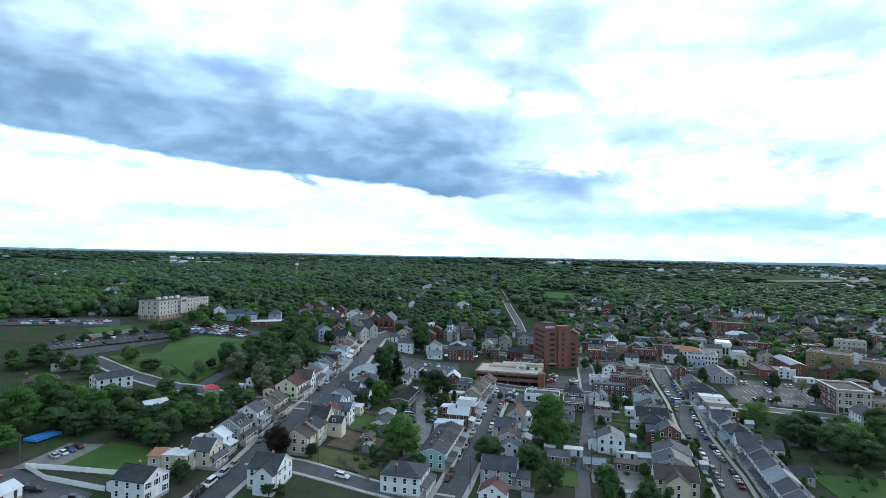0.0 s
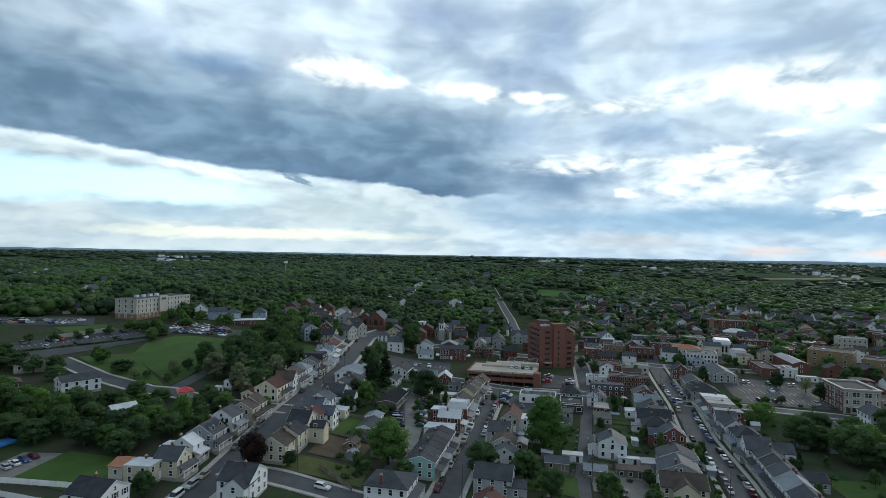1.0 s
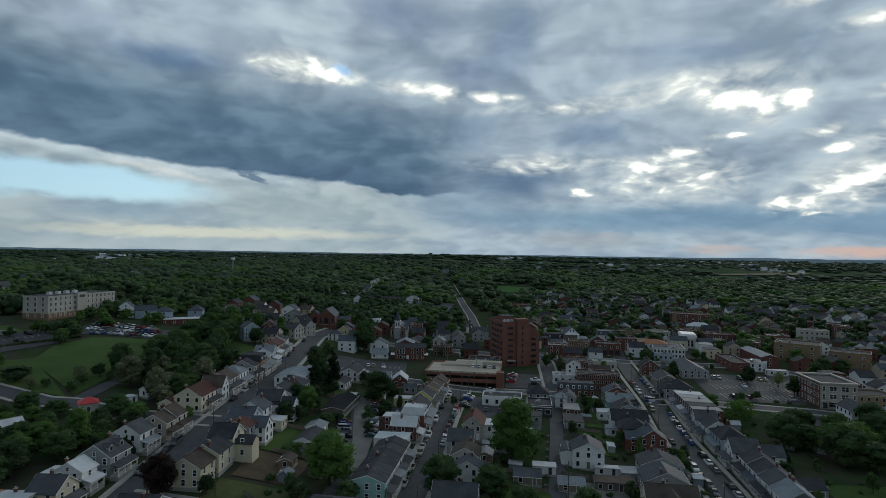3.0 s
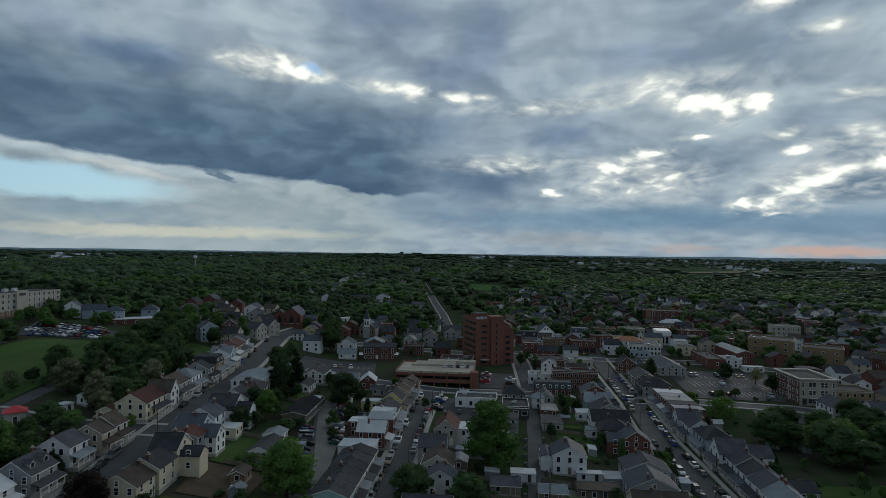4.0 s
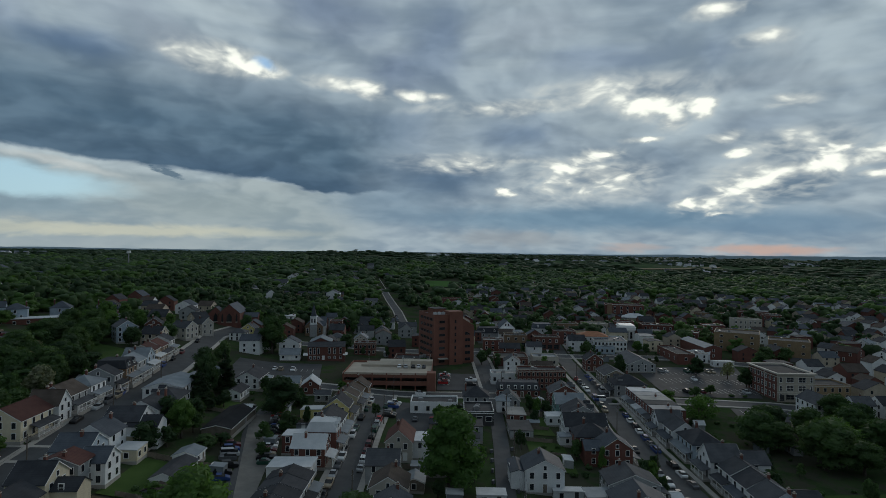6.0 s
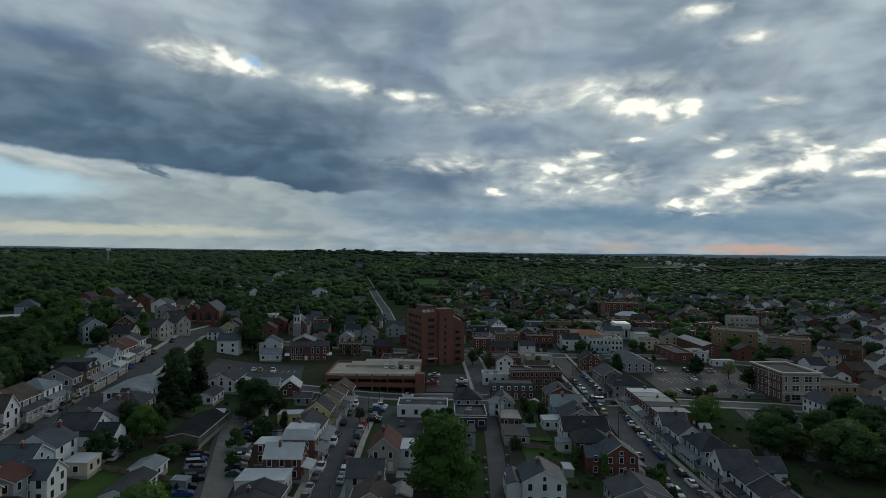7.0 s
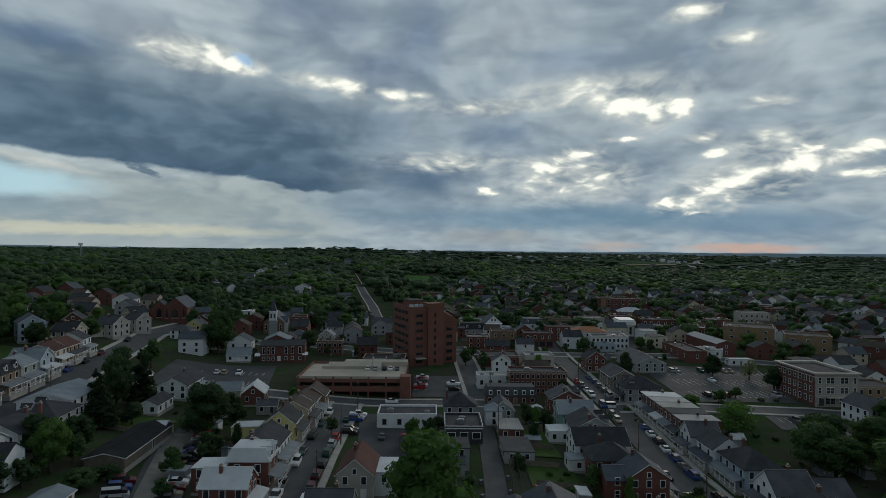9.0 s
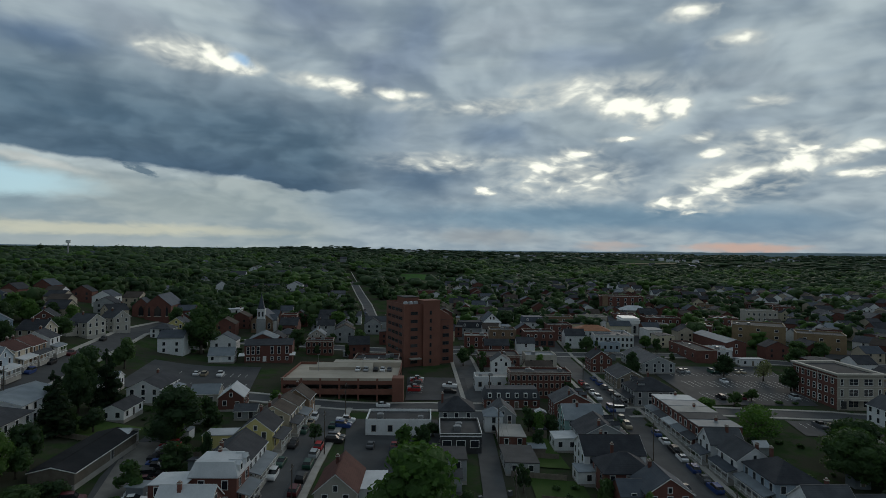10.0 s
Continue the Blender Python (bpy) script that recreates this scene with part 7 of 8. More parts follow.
house(93.0, 272.5, 103.5, 6, 6, 3.4, 0.5, "shed", A, "white_metal", "small white rear addition with a pale roof", chim=False)
house(103.6, 283.0, 103.5, 9.0, 11.0, 5.4, 3.0, "y", "teal_siding", "tin_roof", "house with a steep pale green-grey gable roof", porch_roof="tin_roof")
house(108.7, 299.0, 103.5, 9.5, 12.0, 5.4, 3.0, "x", "red_brick", "grey_shingle", "brick house with a grey hipped roof and dormer", dormer=True, porch_roof="grey_shingle")
block(109.5, 325.0, 193.5, 21.5, 9, 8.6, 3, "red_brick", "tar_roof", "long three-storey red brick apartment block", pitch=1.9, win=(0.9, 1.4))
house(93.8, 312.2, 193.5, 18.0, 7.0, 3.2, 3.0, "mansard", "red_brick", "grey_shingle", "brick terrace with a grey mansard roof and dormers", chim=False)
for i in range(6):
    dmx = part("dormer", Shape().box((-0.6, -0.7, 0), (0.6, 1.0, 1.5)).box((-0.4, -0.74, 0.2), (0.4, -0.6, 1.3), 1), ["white_trim", "window_glass"], bpy.data.objects[[o.name for o in bpy.data.objects if o.name.startswith("house")][-1]], m=pose(-7.2 + i * 2.9, -3.2, 3.8))
block(96.0, 335.0, 193.5, 14, 8, 5.0, 1, A, "pale_roof", "low white building with a flat pale roof", cornice=False)
block(131.0, 372.0, 193.5, 13.6, 11, 5.2, 1, "stucco", "tin_roof", "cream single-storey building with a pale roof", cornice=False, pitch=4)
block(112.4, 375.0, 193.5, 17.5, 14, 5.0, 1, "red_brick", "tar_roof", "low red brick shop building with a flat roof", pitch=4)

# ---------------------------------------------------------------- right street, lower side
house(112.1, 172.0, 283.5, 9.0, 9.0, 5.6, 2.8, "x", A, "grey_shingle", porch_roof="dark_shingle")
house(114.3, 181.0, 283.5, 9.0, 9.5, 5.6, 2.8, "x", A, "grey_shingle", porch_roof="grey_shingle")
house(116.5, 190.5, 283.5, 9.4, 9.5, 5.6, 3.0, "x", A, "tin_roof", "white terraced house with a pale grey roof and porch", porch_roof="dark_shingle", dormer=False)
house(118.7, 199.5, 283.5, 8.4, 9.5, 5.6, 2.8, "x", A, "grey_shingle", porch_roof="dark_shingle")
house(120.7, 207.5, 283.5, 7.6, 9.5, 5.6, 2.6, "x", A, E1, porch_roof="slate")
house(122.3, 214.8, 283.5, 7.0, 9.5, 5.6, 2.6, "x", A, "grey_shingle", porch_roof="dark_shingle")
house(129.5, 203.5, 283.5, 9.0, 9.0, 3.2, 1.6, "y", B, E1, "low grey rear extension with a dark roof", chim=False)
house(122.8, 224.0, 283.5, 8.2, 9.0, 5.6, 3.6, "y", A, "grey_shingle", "white house with a steep pointed front gable", porch_roof="grey_shingle", wing=(1, 8, 7, 8, 5.2, 2.6, "y"))
house(126.5, 237.5, 283.5, 12.0, 9.5, 5.6, 3.0, "hip", "blue_siding", E1, "blue-grey house with a dark hipped roof and wide porch", porch_roof="tin_roof", dormer=False)
house(127.1, 248.3, 283.5, 8.8, 8.0, 5.6, 2.8, "x", A, "grey_shingle", "white house with a grey roof and long front porch", porch_roof="slate")
house(128.5, 257.3, 283.5, 6.5, 8.5, 5.6, 3.0, "y", A, "grey_shingle", porch_roof="slate")
for i in range(5):
    px, py = 134.6 + 0.233 * 6.4 * i, 266.5 + 0.972 * 6.4 * i
    house(px, py, 283.5, 6.3, 11.5, 6.4, 0.5, "flat", "red_brick", ("tin_roof", "tar_roof", "pale_roof", "tin_roof", "white_metal")[i], "red brick row house with a flat roof and porch", chim=i % 2 == 0,
          porch_roof=("grey_shingle", "tin_roof", "white_metal")[i % 3], group="brick row on the right street", blind=("left",) if i else ())
house(143.3, 308.5, 283.5, 12.0, 14.0, 5.4, 3.4, "hip", B, "dark_shingle", "large grey house with a hipped roof, dormer and wraparound porch", porch_roof="dark_shingle", dormer=True)
house(149.5, 333.0, 283.5, 16.0, 10.5, 4.4, 2.6, "x", "weathered_wood", "grey_shingle", "dark timber barn-like building with a broad roof", chim=False)
house(152.5, 357.8, 193.5, 9.0, 9.5, 6.2, 3.2, "y", "red_brick", "dark_shingle", "small red brick building with a pointed gable")
house(178.5, 360.5, 283.5, 27.0, 14.0, 4.2, 3.0, "x", "grey_siding", "slate", "long dark shed with a blue-grey gabled roof", chim=False)
block(192.0, 413.5, 200, 20, 22, 6.6, 2, A, "slate", "white-walled inn with rows of windows and a dark roof", pitch=2.2, win=(1.0, 1.5))
block(183.0, 402.0, 200, 12, 9, 4.0, 1, "blue_siding", "tin_roof", "low white building with a pale blue metal roof", cornice=False)
house(186.5, 424.0, 200, 19, 12, 7.0, 2.6, "hip", A, "terracotta", "white building with a broad orange-brown hipped roof", chim=False)
house(206.5, 272.0, 283.5, 12.5, 9.5, 5.8, 3.0, "x", A, "grey_shingle", "white house with a grey roof and gabled end", wing=(0, 8, 9, 8, 5.0, 2.4, "x"))
house(221.5, 267.0, 283.5, 8.0, 8.0, 5.4, 2.6, "y", A, "grey_shingle")
house(231.5, 264.0, 283.5, 8.0, 9.0, 5.6, 2.6, "y", A, "dark_shingle")
house(184.0, 251.5, 283.5, 13.0, 8.5, 3.2, 1.8, "x", "cream_siding", N, "low cream cottage with a brown roof")
block(232.6, 294.0, 193.5, 16, 13, 6.6, 2, "ochre_brick", "tar_roof", "two-storey yellowish brick annex", units=False)
house(167.0, 206.5, 283.5, 4.0, 3.0, 2.2, 0.8, "x", "cream_siding", "red_shingle", "small pale garden shed on a lawn", chim=False, attic=False)
house(188.0, 196.0, 250, 12, 6, 2.8, 1.2, "x", "stucco", "brown_shingle", "low garage with a brown roof beside trees", chim=False, attic=False)
house(178.0, 214.0, 250, 8, 6, 2.8, 1.2, "x", A, "brown_shingle", chim=False, attic=False, label="small pale outbuilding under trees")
house(230.5, 356.0, 193.5, 11, 5, 3.2, 0.5, "flat", A, "white_metal", "white market tent-like shelter in a car park", chim=False)

patch("car_park", [(196, 404), (240, 398), (250, 436), (206, 446)], 0.07, "lot_asphalt", "asphalt yard behind brick shop buildings", "car park", 5)
patch("car_park", [(112, 436), (152, 432), (158, 462), (118, 470)], 0.07, "lot_asphalt", "asphalt yard behind shops and houses", "car park", 5)
patch("car_park", [(276, 362), (306, 352), (318, 396), (290, 404)], 0.07, "lot_asphalt", "asphalt yard between warehouses and houses", "car park", 5)
patch("yard", [(100, 352), (130, 346), (138, 388), (108, 394)], 0.07, "gravel", "worn gravel yards between small houses", "yard", 5)
patch("car_park", [(220, 436), (300, 424), (320, 470), (235, 484)], 0.07, "lot_asphalt", "grey asphalt yards among brick buildings", "car park", 5)
white_wall = new("garden_wall", Shape().slab([(-201, 309, ground(-201, 309) + 2.2), (-200.5, 308.7, ground(-201, 309) + 2.2), (-183.5, 337.7, ground(-184, 338) + 2.2), (-184, 338, ground(-184, 338) + 2.2)], 2.6).mesh("garden_wall", "concrete"))
tagged(white_wall, "long pale concrete retaining wall between car parks", "wall")

# ---------------------------------------------------------------- town centre
block(188, 473, 195, 21, 12, 8.0, 2, "brown_brick", "tar_roof", near=False, shop=True)
house(165, 458, 195, 13, 10, 7.0, 3.0, "mansard", A, "slate", "white three-storey house with a slate mansard roof", near=False, dormer=True)
house(126, 460, 190, 15, 10, 3.4, 3.4, "mansard", "grey_siding", "dark_shingle", "low building with a dark mansard roof and round dormers", near=False, dormer=True)
block(272, 531, 205, 32, 20, 14, 4, "red_brick", "tar_roof", "large old red brick mill building", near=False, pitch=4, win=(1.4, 2.0))
block(257, 528, 205, 4, 4, 15, 1, "brown_brick", "tar_roof", "square brick chimney stack of a mill", near=False, units=False, sides=("back",))
house(268, 507, 205, 20, 12, 6.5, 3.0, "hip", "pale_stone", "white_metal", "pale hall with a broad white hipped roof", near=False, chim=False)
block(211, 468, 195, 18, 12, 8.4, 2, "pale_stone", "pale_roof", near=False)
block(279, 402, 222, 26, 22, 11.5, 3, "ochre_brick", "tar_roof", "large yellow-brown brick warehouse with a flat roof", near=False, pitch=6, win=(1.6, 1.2))
block(297, 379, 222, 22, 16, 9.5, 2, "ochre_brick", "tar_roof", near=False, pitch=5, win=(1.4, 1.2))
block(334, 458, 205, 20, 12, 11.0, 3, "stucco", "pale_roof", "pale stucco block with a flat white-edged roof", near=False, pitch=2.4)
WHITE_TENT = house(234, 377.5, 222, 9, 7, 3.4, 1.6, "x", A, "white_metal", "white marquee-like shed beside a car park", near=False, chim=False)
house(243, 391, 283.5, 36, 10, 6.6, 1.6, "x", "red_brick", "tin_roof", "long two-storey brick terrace with a grey metal roof", near=False, chim=False)
block(217, 379, 283.5, 31, 10, 5.2, 1, "red_brick", "tar_roof", near=False, pitch=5)
block(226, 372, 283.5, 12, 8, 5.0, 2, A, "pale_roof", near=False)
block(258, 461, 200, 22, 14, 7.6, 2, "red_brick", "tar_roof", near=False, shop=True)
block(236, 470, 200, 14, 12, 9.0, 3, "red_brick", "tar_roof", near=False)
block(282, 450, 205, 16, 13, 7.0, 2, "brown_brick", "pale_roof", near=False)
block(302, 455, 205, 15, 13, 7.6, 2, "red_brick", "tin_roof", near=False)
block(380, 482, 222, 14, 12, 9.5, 3, "red_brick", "tar_roof", near=False)
block(385, 510, 239, 36, 14, 8.4, 2, "red_brick", "tar_roof", "long dark red brick factory building", near=False, pitch=4)
block(350, 520, 222, 24, 14, 7.4, 2, "brown_brick", "tar_roof", near=False)
block(258, 424, 222, 14, 12, 8.0, 2, "red_brick", "pale_roof", near=False)
block(152, 420, 195, 16, 12, 7.5, 2, "red_brick", "tar_roof", near=False, shop=True)
block(134, 427, 195, 14, 12, 7.5, 2, "brown_brick", "tar_roof", near=False, shop=True)
block(116, 418, 195, 12, 10, 6.0, 2, "red_brick", "pale_roof", near=False)
block(172, 437, 195, 14, 14, 8.5, 3, "red_brick", "tar_roof", near=False)
house(120, 398, 195, 12, 9, 5.0, 2.4, "x", "red_brick", "dark_shingle", near=False)
house(136, 400, 195, 9, 8, 5.4, 2.4, "x", A, "dark_shingle", near=False)
house(108, 360, 195, 8, 8, 5.4, 2.6, "y", A, "grey_shingle")
house(316, 368, 250, 10, 9, 6.0, 2.6, "x", A, "grey_shingle", near=False)
house(317, 357, 250, 14, 10, 6.0, 2.6, "x", "red_brick", "brown_shingle", near=False)
house(330, 345, 250, 9, 9, 5.6, 2.6, "y", A, "grey_shingle", near=False)
for i in range(6):
    house(340 + i * 3, 434 - i * 11, 250, 9.5, 9, 5.6, 2.8, "xy"[i % 2], ("red_brick", A, B, "tan_siding")[i % 4], ("dark_shingle", "grey_shingle", "tin_roof")[i % 3], near=False)
block(36, 533, 188, 46, 12, 6.2, 2, "brown_brick", "pale_roof", "long low brick institution with a flat pale roof", near=False, pitch=3.4)
block(21.7, 464, 186, 8, 9, 9.0, 3, "red_brick", "slate", near=False)
house(11.5, 464, 186, 7, 9, 6.0, 2.6, "x", A, "slate", near=False)
house(41.4, 456, 188, 9, 9, 5.4, 2.6, "x", "grey_siding", "dark_shingle", near=False)
house(51.6, 459, 188, 9, 9, 4.8, 3.0, "y", "grey_siding", "grey_shingle", near=False)
house(35.6, 430, 188, 8, 9, 4.6, 2.8, "y", "stucco", "tin_roof", "pale gabled cottage with a light roof")
house(21.2, 430, 188, 9, 9, 4.4, 2.4, "hip", "stucco", "grey_shingle")
block(36.0, 404, 188, 12, 8, 6.4, 2, "red_brick", "tar_roof", "small red brick building beside a lane", pitch=2.4)
house(72.6, 483, 190, 13, 10, 4.6, 2.6, "x", B, "grey_shingle", near=False)
house(60, 500, 190, 11, 9, 5.0, 2.4, "x", A, "grey_shingle", near=False)
block(58, 372, 193.5, 18, 12, 5.4, 1, "red_brick", "tar_roof", "low red brick building behind a parking garage", pitch=4)
part("roof_frame", Shape().box((-3, -0.15, 0), (-2.7, 0.15, 4)).box((2.7, -0.15, 0), (3, 0.15, 4)).box((-3, -0.15, 3.7), (3, 0.15, 4)).box((-3, 0.15, 3.7), (-2.7, 5, 4)).box((2.7, 0.15, 3.7), (3, 5, 4)), "white_trim",
     [o for o in bpy.data.objects if o.name.startswith("commercial_building") and o.parent is None][-1], "white pergola-like frame on the roof", m=pose(-2, -6.1, 1.6))
house(-124, 406, 160, 44, 13, 3.6, 0.5, "flat", "red_brick", "white_metal", "long low brick motel with a white flat roof", near=False, chim=False)
house(-160, 402, 160, 9, 10, 6.0, 3.2, "y", A, "slate", near=False)
house(-149, 404, 160, 12, 9, 5.6, 2.6, "x", "blue_siding", "slate", near=False)
house(-140, 408, 160, 10, 9, 5.6, 2.6, "hip", "blue_siding", "slate", near=False)
house(-127, 427, 170, 9, 9, 6.0, 3.4, "hip", "blue_siding", "slate", near=False)
house(-104, 430, 160, 13, 11, 6.0, 4.0, "hip", "tan_siding", "slate", near=False, dormer=True)
house(-92, 402, 160, 9, 9, 5.6, 2.6, "y", A, "grey_shingle", near=False)
for hx, hy in ((-266, 378), (-237, 388), (-231, 414), (-250, 420), (-205, 425), (-215, 400)):
    house(hx, hy, 150, 13, 9, 4.0, 2.4, "x", "stucco", "dark_shingle", "low suburban house among trees", near=False)
house(-143.0, 243.5, 130, 14, 9, 4.8, 2.0, "x", A, E1, "white split-level house with a dark roof below trees", near=True)
house(-113.5, 223.0, 130, 9, 6, 2.8, 1.4, "x", B, "white_metal", "small shed with a bright white roof among trees", chim=False)
house(-99.0, 242.0, 150, 5.5, 5, 3.6, 1.6, "hip", "stucco", "bright_red_metal", "small booth with a bright red roof", chim=False)
house(-91.0, 251.0, 120, 6, 4.5, 2.8, 0.5, "flat", A, "white_metal", chim=False, label="low white garage with a flat roof")
house(-86.0, 262.0, 120, 8, 5, 3.0, 1.2, "x", A, "tin_roof", chim=False, label="pale workshop with a tin roof")
house(-168.0, 236.0, 140, 12, 8, 3.2, 2.0, "hip", "red_brick", N, "low brick bungalow with a brown hipped roof")
house(-176.0, 262.0, 140, 11, 8, 3.2, 2.0, "y", "stucco", N)
for i in range(5):
    house(-19 + i * 12, 660 - i * 1.0, 186, 11, 9, 5.2, 1.6, "x", "brown_brick", "dark_shingle", "terraced brick houses on a wooded slope", near=False)
for hx, hy in ((-9, 878), (15, 832), (30, 837), (-23, 822), (60, 905), (70, 960), (110, 900), (118, 950), (108, 1010), (55, 820), (112, 860), (80, 1100), (100, 1090)):
    house(hx, hy, 190, 11, 9, 6.5, 3.0, "xy"[int(hx) % 2], (A, B, "cream_siding")[int(hy) % 3], "grey_shingle", "pale house high on a wooded hill", near=False)
for i in range(4):
    house(20 + i * 13, 600 + (i % 2) * 20, 186, 12, 9, 5.2, 2.0, "x", ("red_brick", B)[i % 2], "grey_shingle", near=False)
block(150, 640, 190, 42, 14, 6, 1, "red_brick", "tar_roof", "long low red brick school on a green hillside", near=False, pitch=5)

# streets of houses further out on the lower side of town
rng = random.Random(11)
for row in range(16):
    for col in range(20):
        a = 13 + col * 2.5 + rng.uniform(-0.8, 0.8) + (row % 2) * 1.2
        r = 500 + row * 27 + rng.uniform(-7, 7)
        x, y = r * math.sin(radians(a)), r * math.cos(radians(a))
        if a < 24 and r < 560 or a > 31 and r < 590 or rng.random() > (0.85 if row < 11 else 0.5) or (a < 17 and r > 640):
            continue
        face = 193.5 + rng.choice((0, 90, -90)) + rng.uniform(-6, 6)
        w, d, eave, rise = rng.uniform(7, 11), rng.uniform(8, 11), rng.uniform(5.0, 6.4), rng.uniform(2.2, 3.2)
        axis, wall, top = rng.choice("xyx"), rng.choice((A, A, A, B, "cream_siding", "red_brick", "tan_siding")), rng.choice((E1, "grey_shingle", "slate", N, "tin_roof"))
        if r < 530:
            house(x, y, face, w, d, eave, rise, axis, wall, top, near=False, chim=rng.random() < 0.5, attic=False)
        else:
            far_house(x, y, face, w, d, eave, rise, axis, wall, top)
for i in range(70):
    a, r = rng.uniform(-44, 56), rng.uniform(1150, 2600)
    far_house(r * math.sin(radians(a)), r * math.cos(radians(a)), 180 + rng.uniform(-40, 40), rng.uniform(9, 20), rng.uniform(8, 12), rng.uniform(3.5, 5), rng.uniform(2, 3), "x", rng.choice((A, B, "grey_siding")), rng.choice(("grey_shingle", "tin_roof")), False)
for i in range(60):
    a, r = rng.uniform(-44, 4), rng.uniform(520, 1100)
    far_house(r * math.sin(radians(a)), r * math.cos(radians(a)), 180 + rng.uniform(-40, 40), rng.uniform(9, 15), rng.uniform(8, 10), rng.uniform(6, 9), rng.uniform(2.5, 3.5), rng.choice("xy"), A, rng.choice(("slate", "grey_shingle")))
taken = []
for o in list(scene.objects):
    if o.parent is None and o.type == "EMPTY" and not o.name.startswith(("car", "van", "pickup", "tree")):
        body = [c for c in scene.objects if c.parent is o and c.name.startswith("wall")] if math.hypot(*o.location[:2]) > 300 else []
        if body:
            taken.append((o.location.x, o.location.y, 0.36 * (body[0].dimensions.x + body[0].dimensions.y)))
STREETS = [RIGHT, NORTH, MARKET, FARROAD, RCROSS, CROSS, [(150, 296), (160, 303), (178, 362), (236, 352), (203, 296)]]


def clear_of_streets(x, y, room, lines=STREETS):
    for line in lines:
        for p, q in zip(line, line[1:]):
            n = math.dist(p, q)
            u = max(0.0, min(1.0, ((x - p[0]) * (q[0] - p[0]) + (y - p[1]) * (q[1] - p[1])) / (n * n)))
            if math.dist((x, y), (p[0] + (q[0] - p[0]) * u, p[1] + (q[1] - p[1]) * u)) < room:
                return False
    return not (155 < x < 240 and 290 < y < 362)


for i in range(5200):
    a, r = rng.uniform(9, 50), rng.uniform(345, 800)
    x, y = r * math.sin(radians(a)), r * math.cos(radians(a))
    w, d = rng.uniform(7.5, 13), rng.uniform(8, 12)
    rad = 0.36 * (w + d)
    room = 0.4 if r < 560 else 3.5
    if a < 13 and (r > 480 or r < 430) or not clear_of_streets(x, y, rad + 4.5) or any(math.dist((x, y), t[:2]) < rad + t[2] + room for t in taken) or len(taken) > 470:
        continue
    taken.append((x, y, rad))
    flat = r < 520 and rng.random() < 0.45
    far_house(x, y, 193.5 + rng.choice((0, 90, -90)) + rng.uniform(-3, 3), w, d, rng.uniform(5.0, 7.5), 0.5 if flat else rng.uniform(2.2, 3.2), rng.choice("xyx"),
              rng.choice((A, A, "red_brick", "red_brick", "red_brick", "tan_siding", "cream_siding")), rng.choice((E1, E1, "tin_roof", "grey_shingle") if flat else (E1, E1, "slate", N)))
INFILL = []
UPTOWN = [LEFT, MARKET, FARROAD, NORTH]
for i in range(900):
    a, r = rng.uniform(-14, 8.5), rng.uniform(392, 505)
    x, y = r * math.sin(radians(a)), r * math.cos(radians(a))
    w, d = rng.uniform(7.5, 11), rng.uniform(8, 11)
    rad = 0.36 * (w + d)
    if len(INFILL) > 30 or not clear_of_streets(x, y, rad + 5, UPTOWN) or any(math.dist((x, y), t[:2]) < rad + t[2] + 2.5 for t in taken):
        continue
    taken.append((x, y, rad))
    INFILL.append((x, y))
    far_house(x, y, 188 + rng.choice((0, 90, -90)) + rng.uniform(-5, 5), w, d, rng.uniform(5.4, 7.0), rng.uniform(2.4, 3.4), rng.choice("xy"), rng.choice((A, B, "tan_siding", "red_brick", "red_brick")), rng.choice((E1, E1, "slate", N)))
for i in range(26):
    ca, cr = rng.uniform(-44, 56), rng.uniform(1500, 3800)
    for j in range(9):
        a, r = ca + rng.gauss(0, 1.3), cr + rng.gauss(0, 60)
        far_house(r * math.sin(radians(a)), r * math.cos(radians(a)), 180 + rng.uniform(-40, 40), rng.uniform(9, 26), rng.uniform(8, 14), rng.uniform(4.5, 7), rng.uniform(2, 4), "x", rng.choice((A, A, "grey_siding")), rng.choice(("grey_shingle", "tin_roof", "white_metal")), False)
far = new("distant_houses", FAR_HOUSES.mesh("distant_houses", FAR_MATS))
tagged(far, "far streets of pale houses and farm buildings among trees", "houses", kind="stuff")


def mast(x, y, h):
    ob = root("radio_mast", x, y, 180, "slender grey mobile phone mast on a far hill", "mast")
    part("pole", Shape().tube((0, 0, -1), (0, 0, h), 0.9, 0.6, 8), "steel", ob)
    part("antenna_ring", Shape().tube((0, 0, h - 3), (0, 0, h), 2.4, 2.4, 10), "white_trim", ob)


mast(-217, 832, 24)

# ---------------------------------------------------------------- trees
tree(-13.5, 200.5, 8.6, 14.5, "full", "spring_leaf", "large round bright green tree in a back garden", 0)
tree(42.7, 221.5, 10.4, 20.0, "full", "spring_leaf", "tall full bright green tree behind houses", 1)
tree(17.2, 196.5, 6.2, 11.0, "full", "leaf", variant=2)
tree(30.5, 192.0, 5.8, 10.5, "full", "leaf", variant=3)
tree(36.5, 180.0, 5.0, 10.0, "full", "leaf")
tree(-2.5, 284.0, 8.0, 13.5, "full", "dark_leaf", variant=1)
tree(-3.5, 296.0, 6.0, 11.0, "round", "dark_leaf")
tree(-29.5, 304.0, 5.0, 15.0, "round", "dark_leaf")
for cx, cy, cr, ch in ((-28.5, 287, 4.6, 12.5), (-24.5, 309, 4.5, 17.0), (-31.5, 294, 4.2, 13.0), (136.3, 222.3, 3.1, 8.7), (-33.9, 246, 2.5, 7.6), (-119, 218, 3, 9), (-71.5, 208.5, 3.0, 6.8), (-72.5, 187, 1.9, 4.6)):
    tree(cx, cy, cr, ch, "conifer", "conifer_leaf")
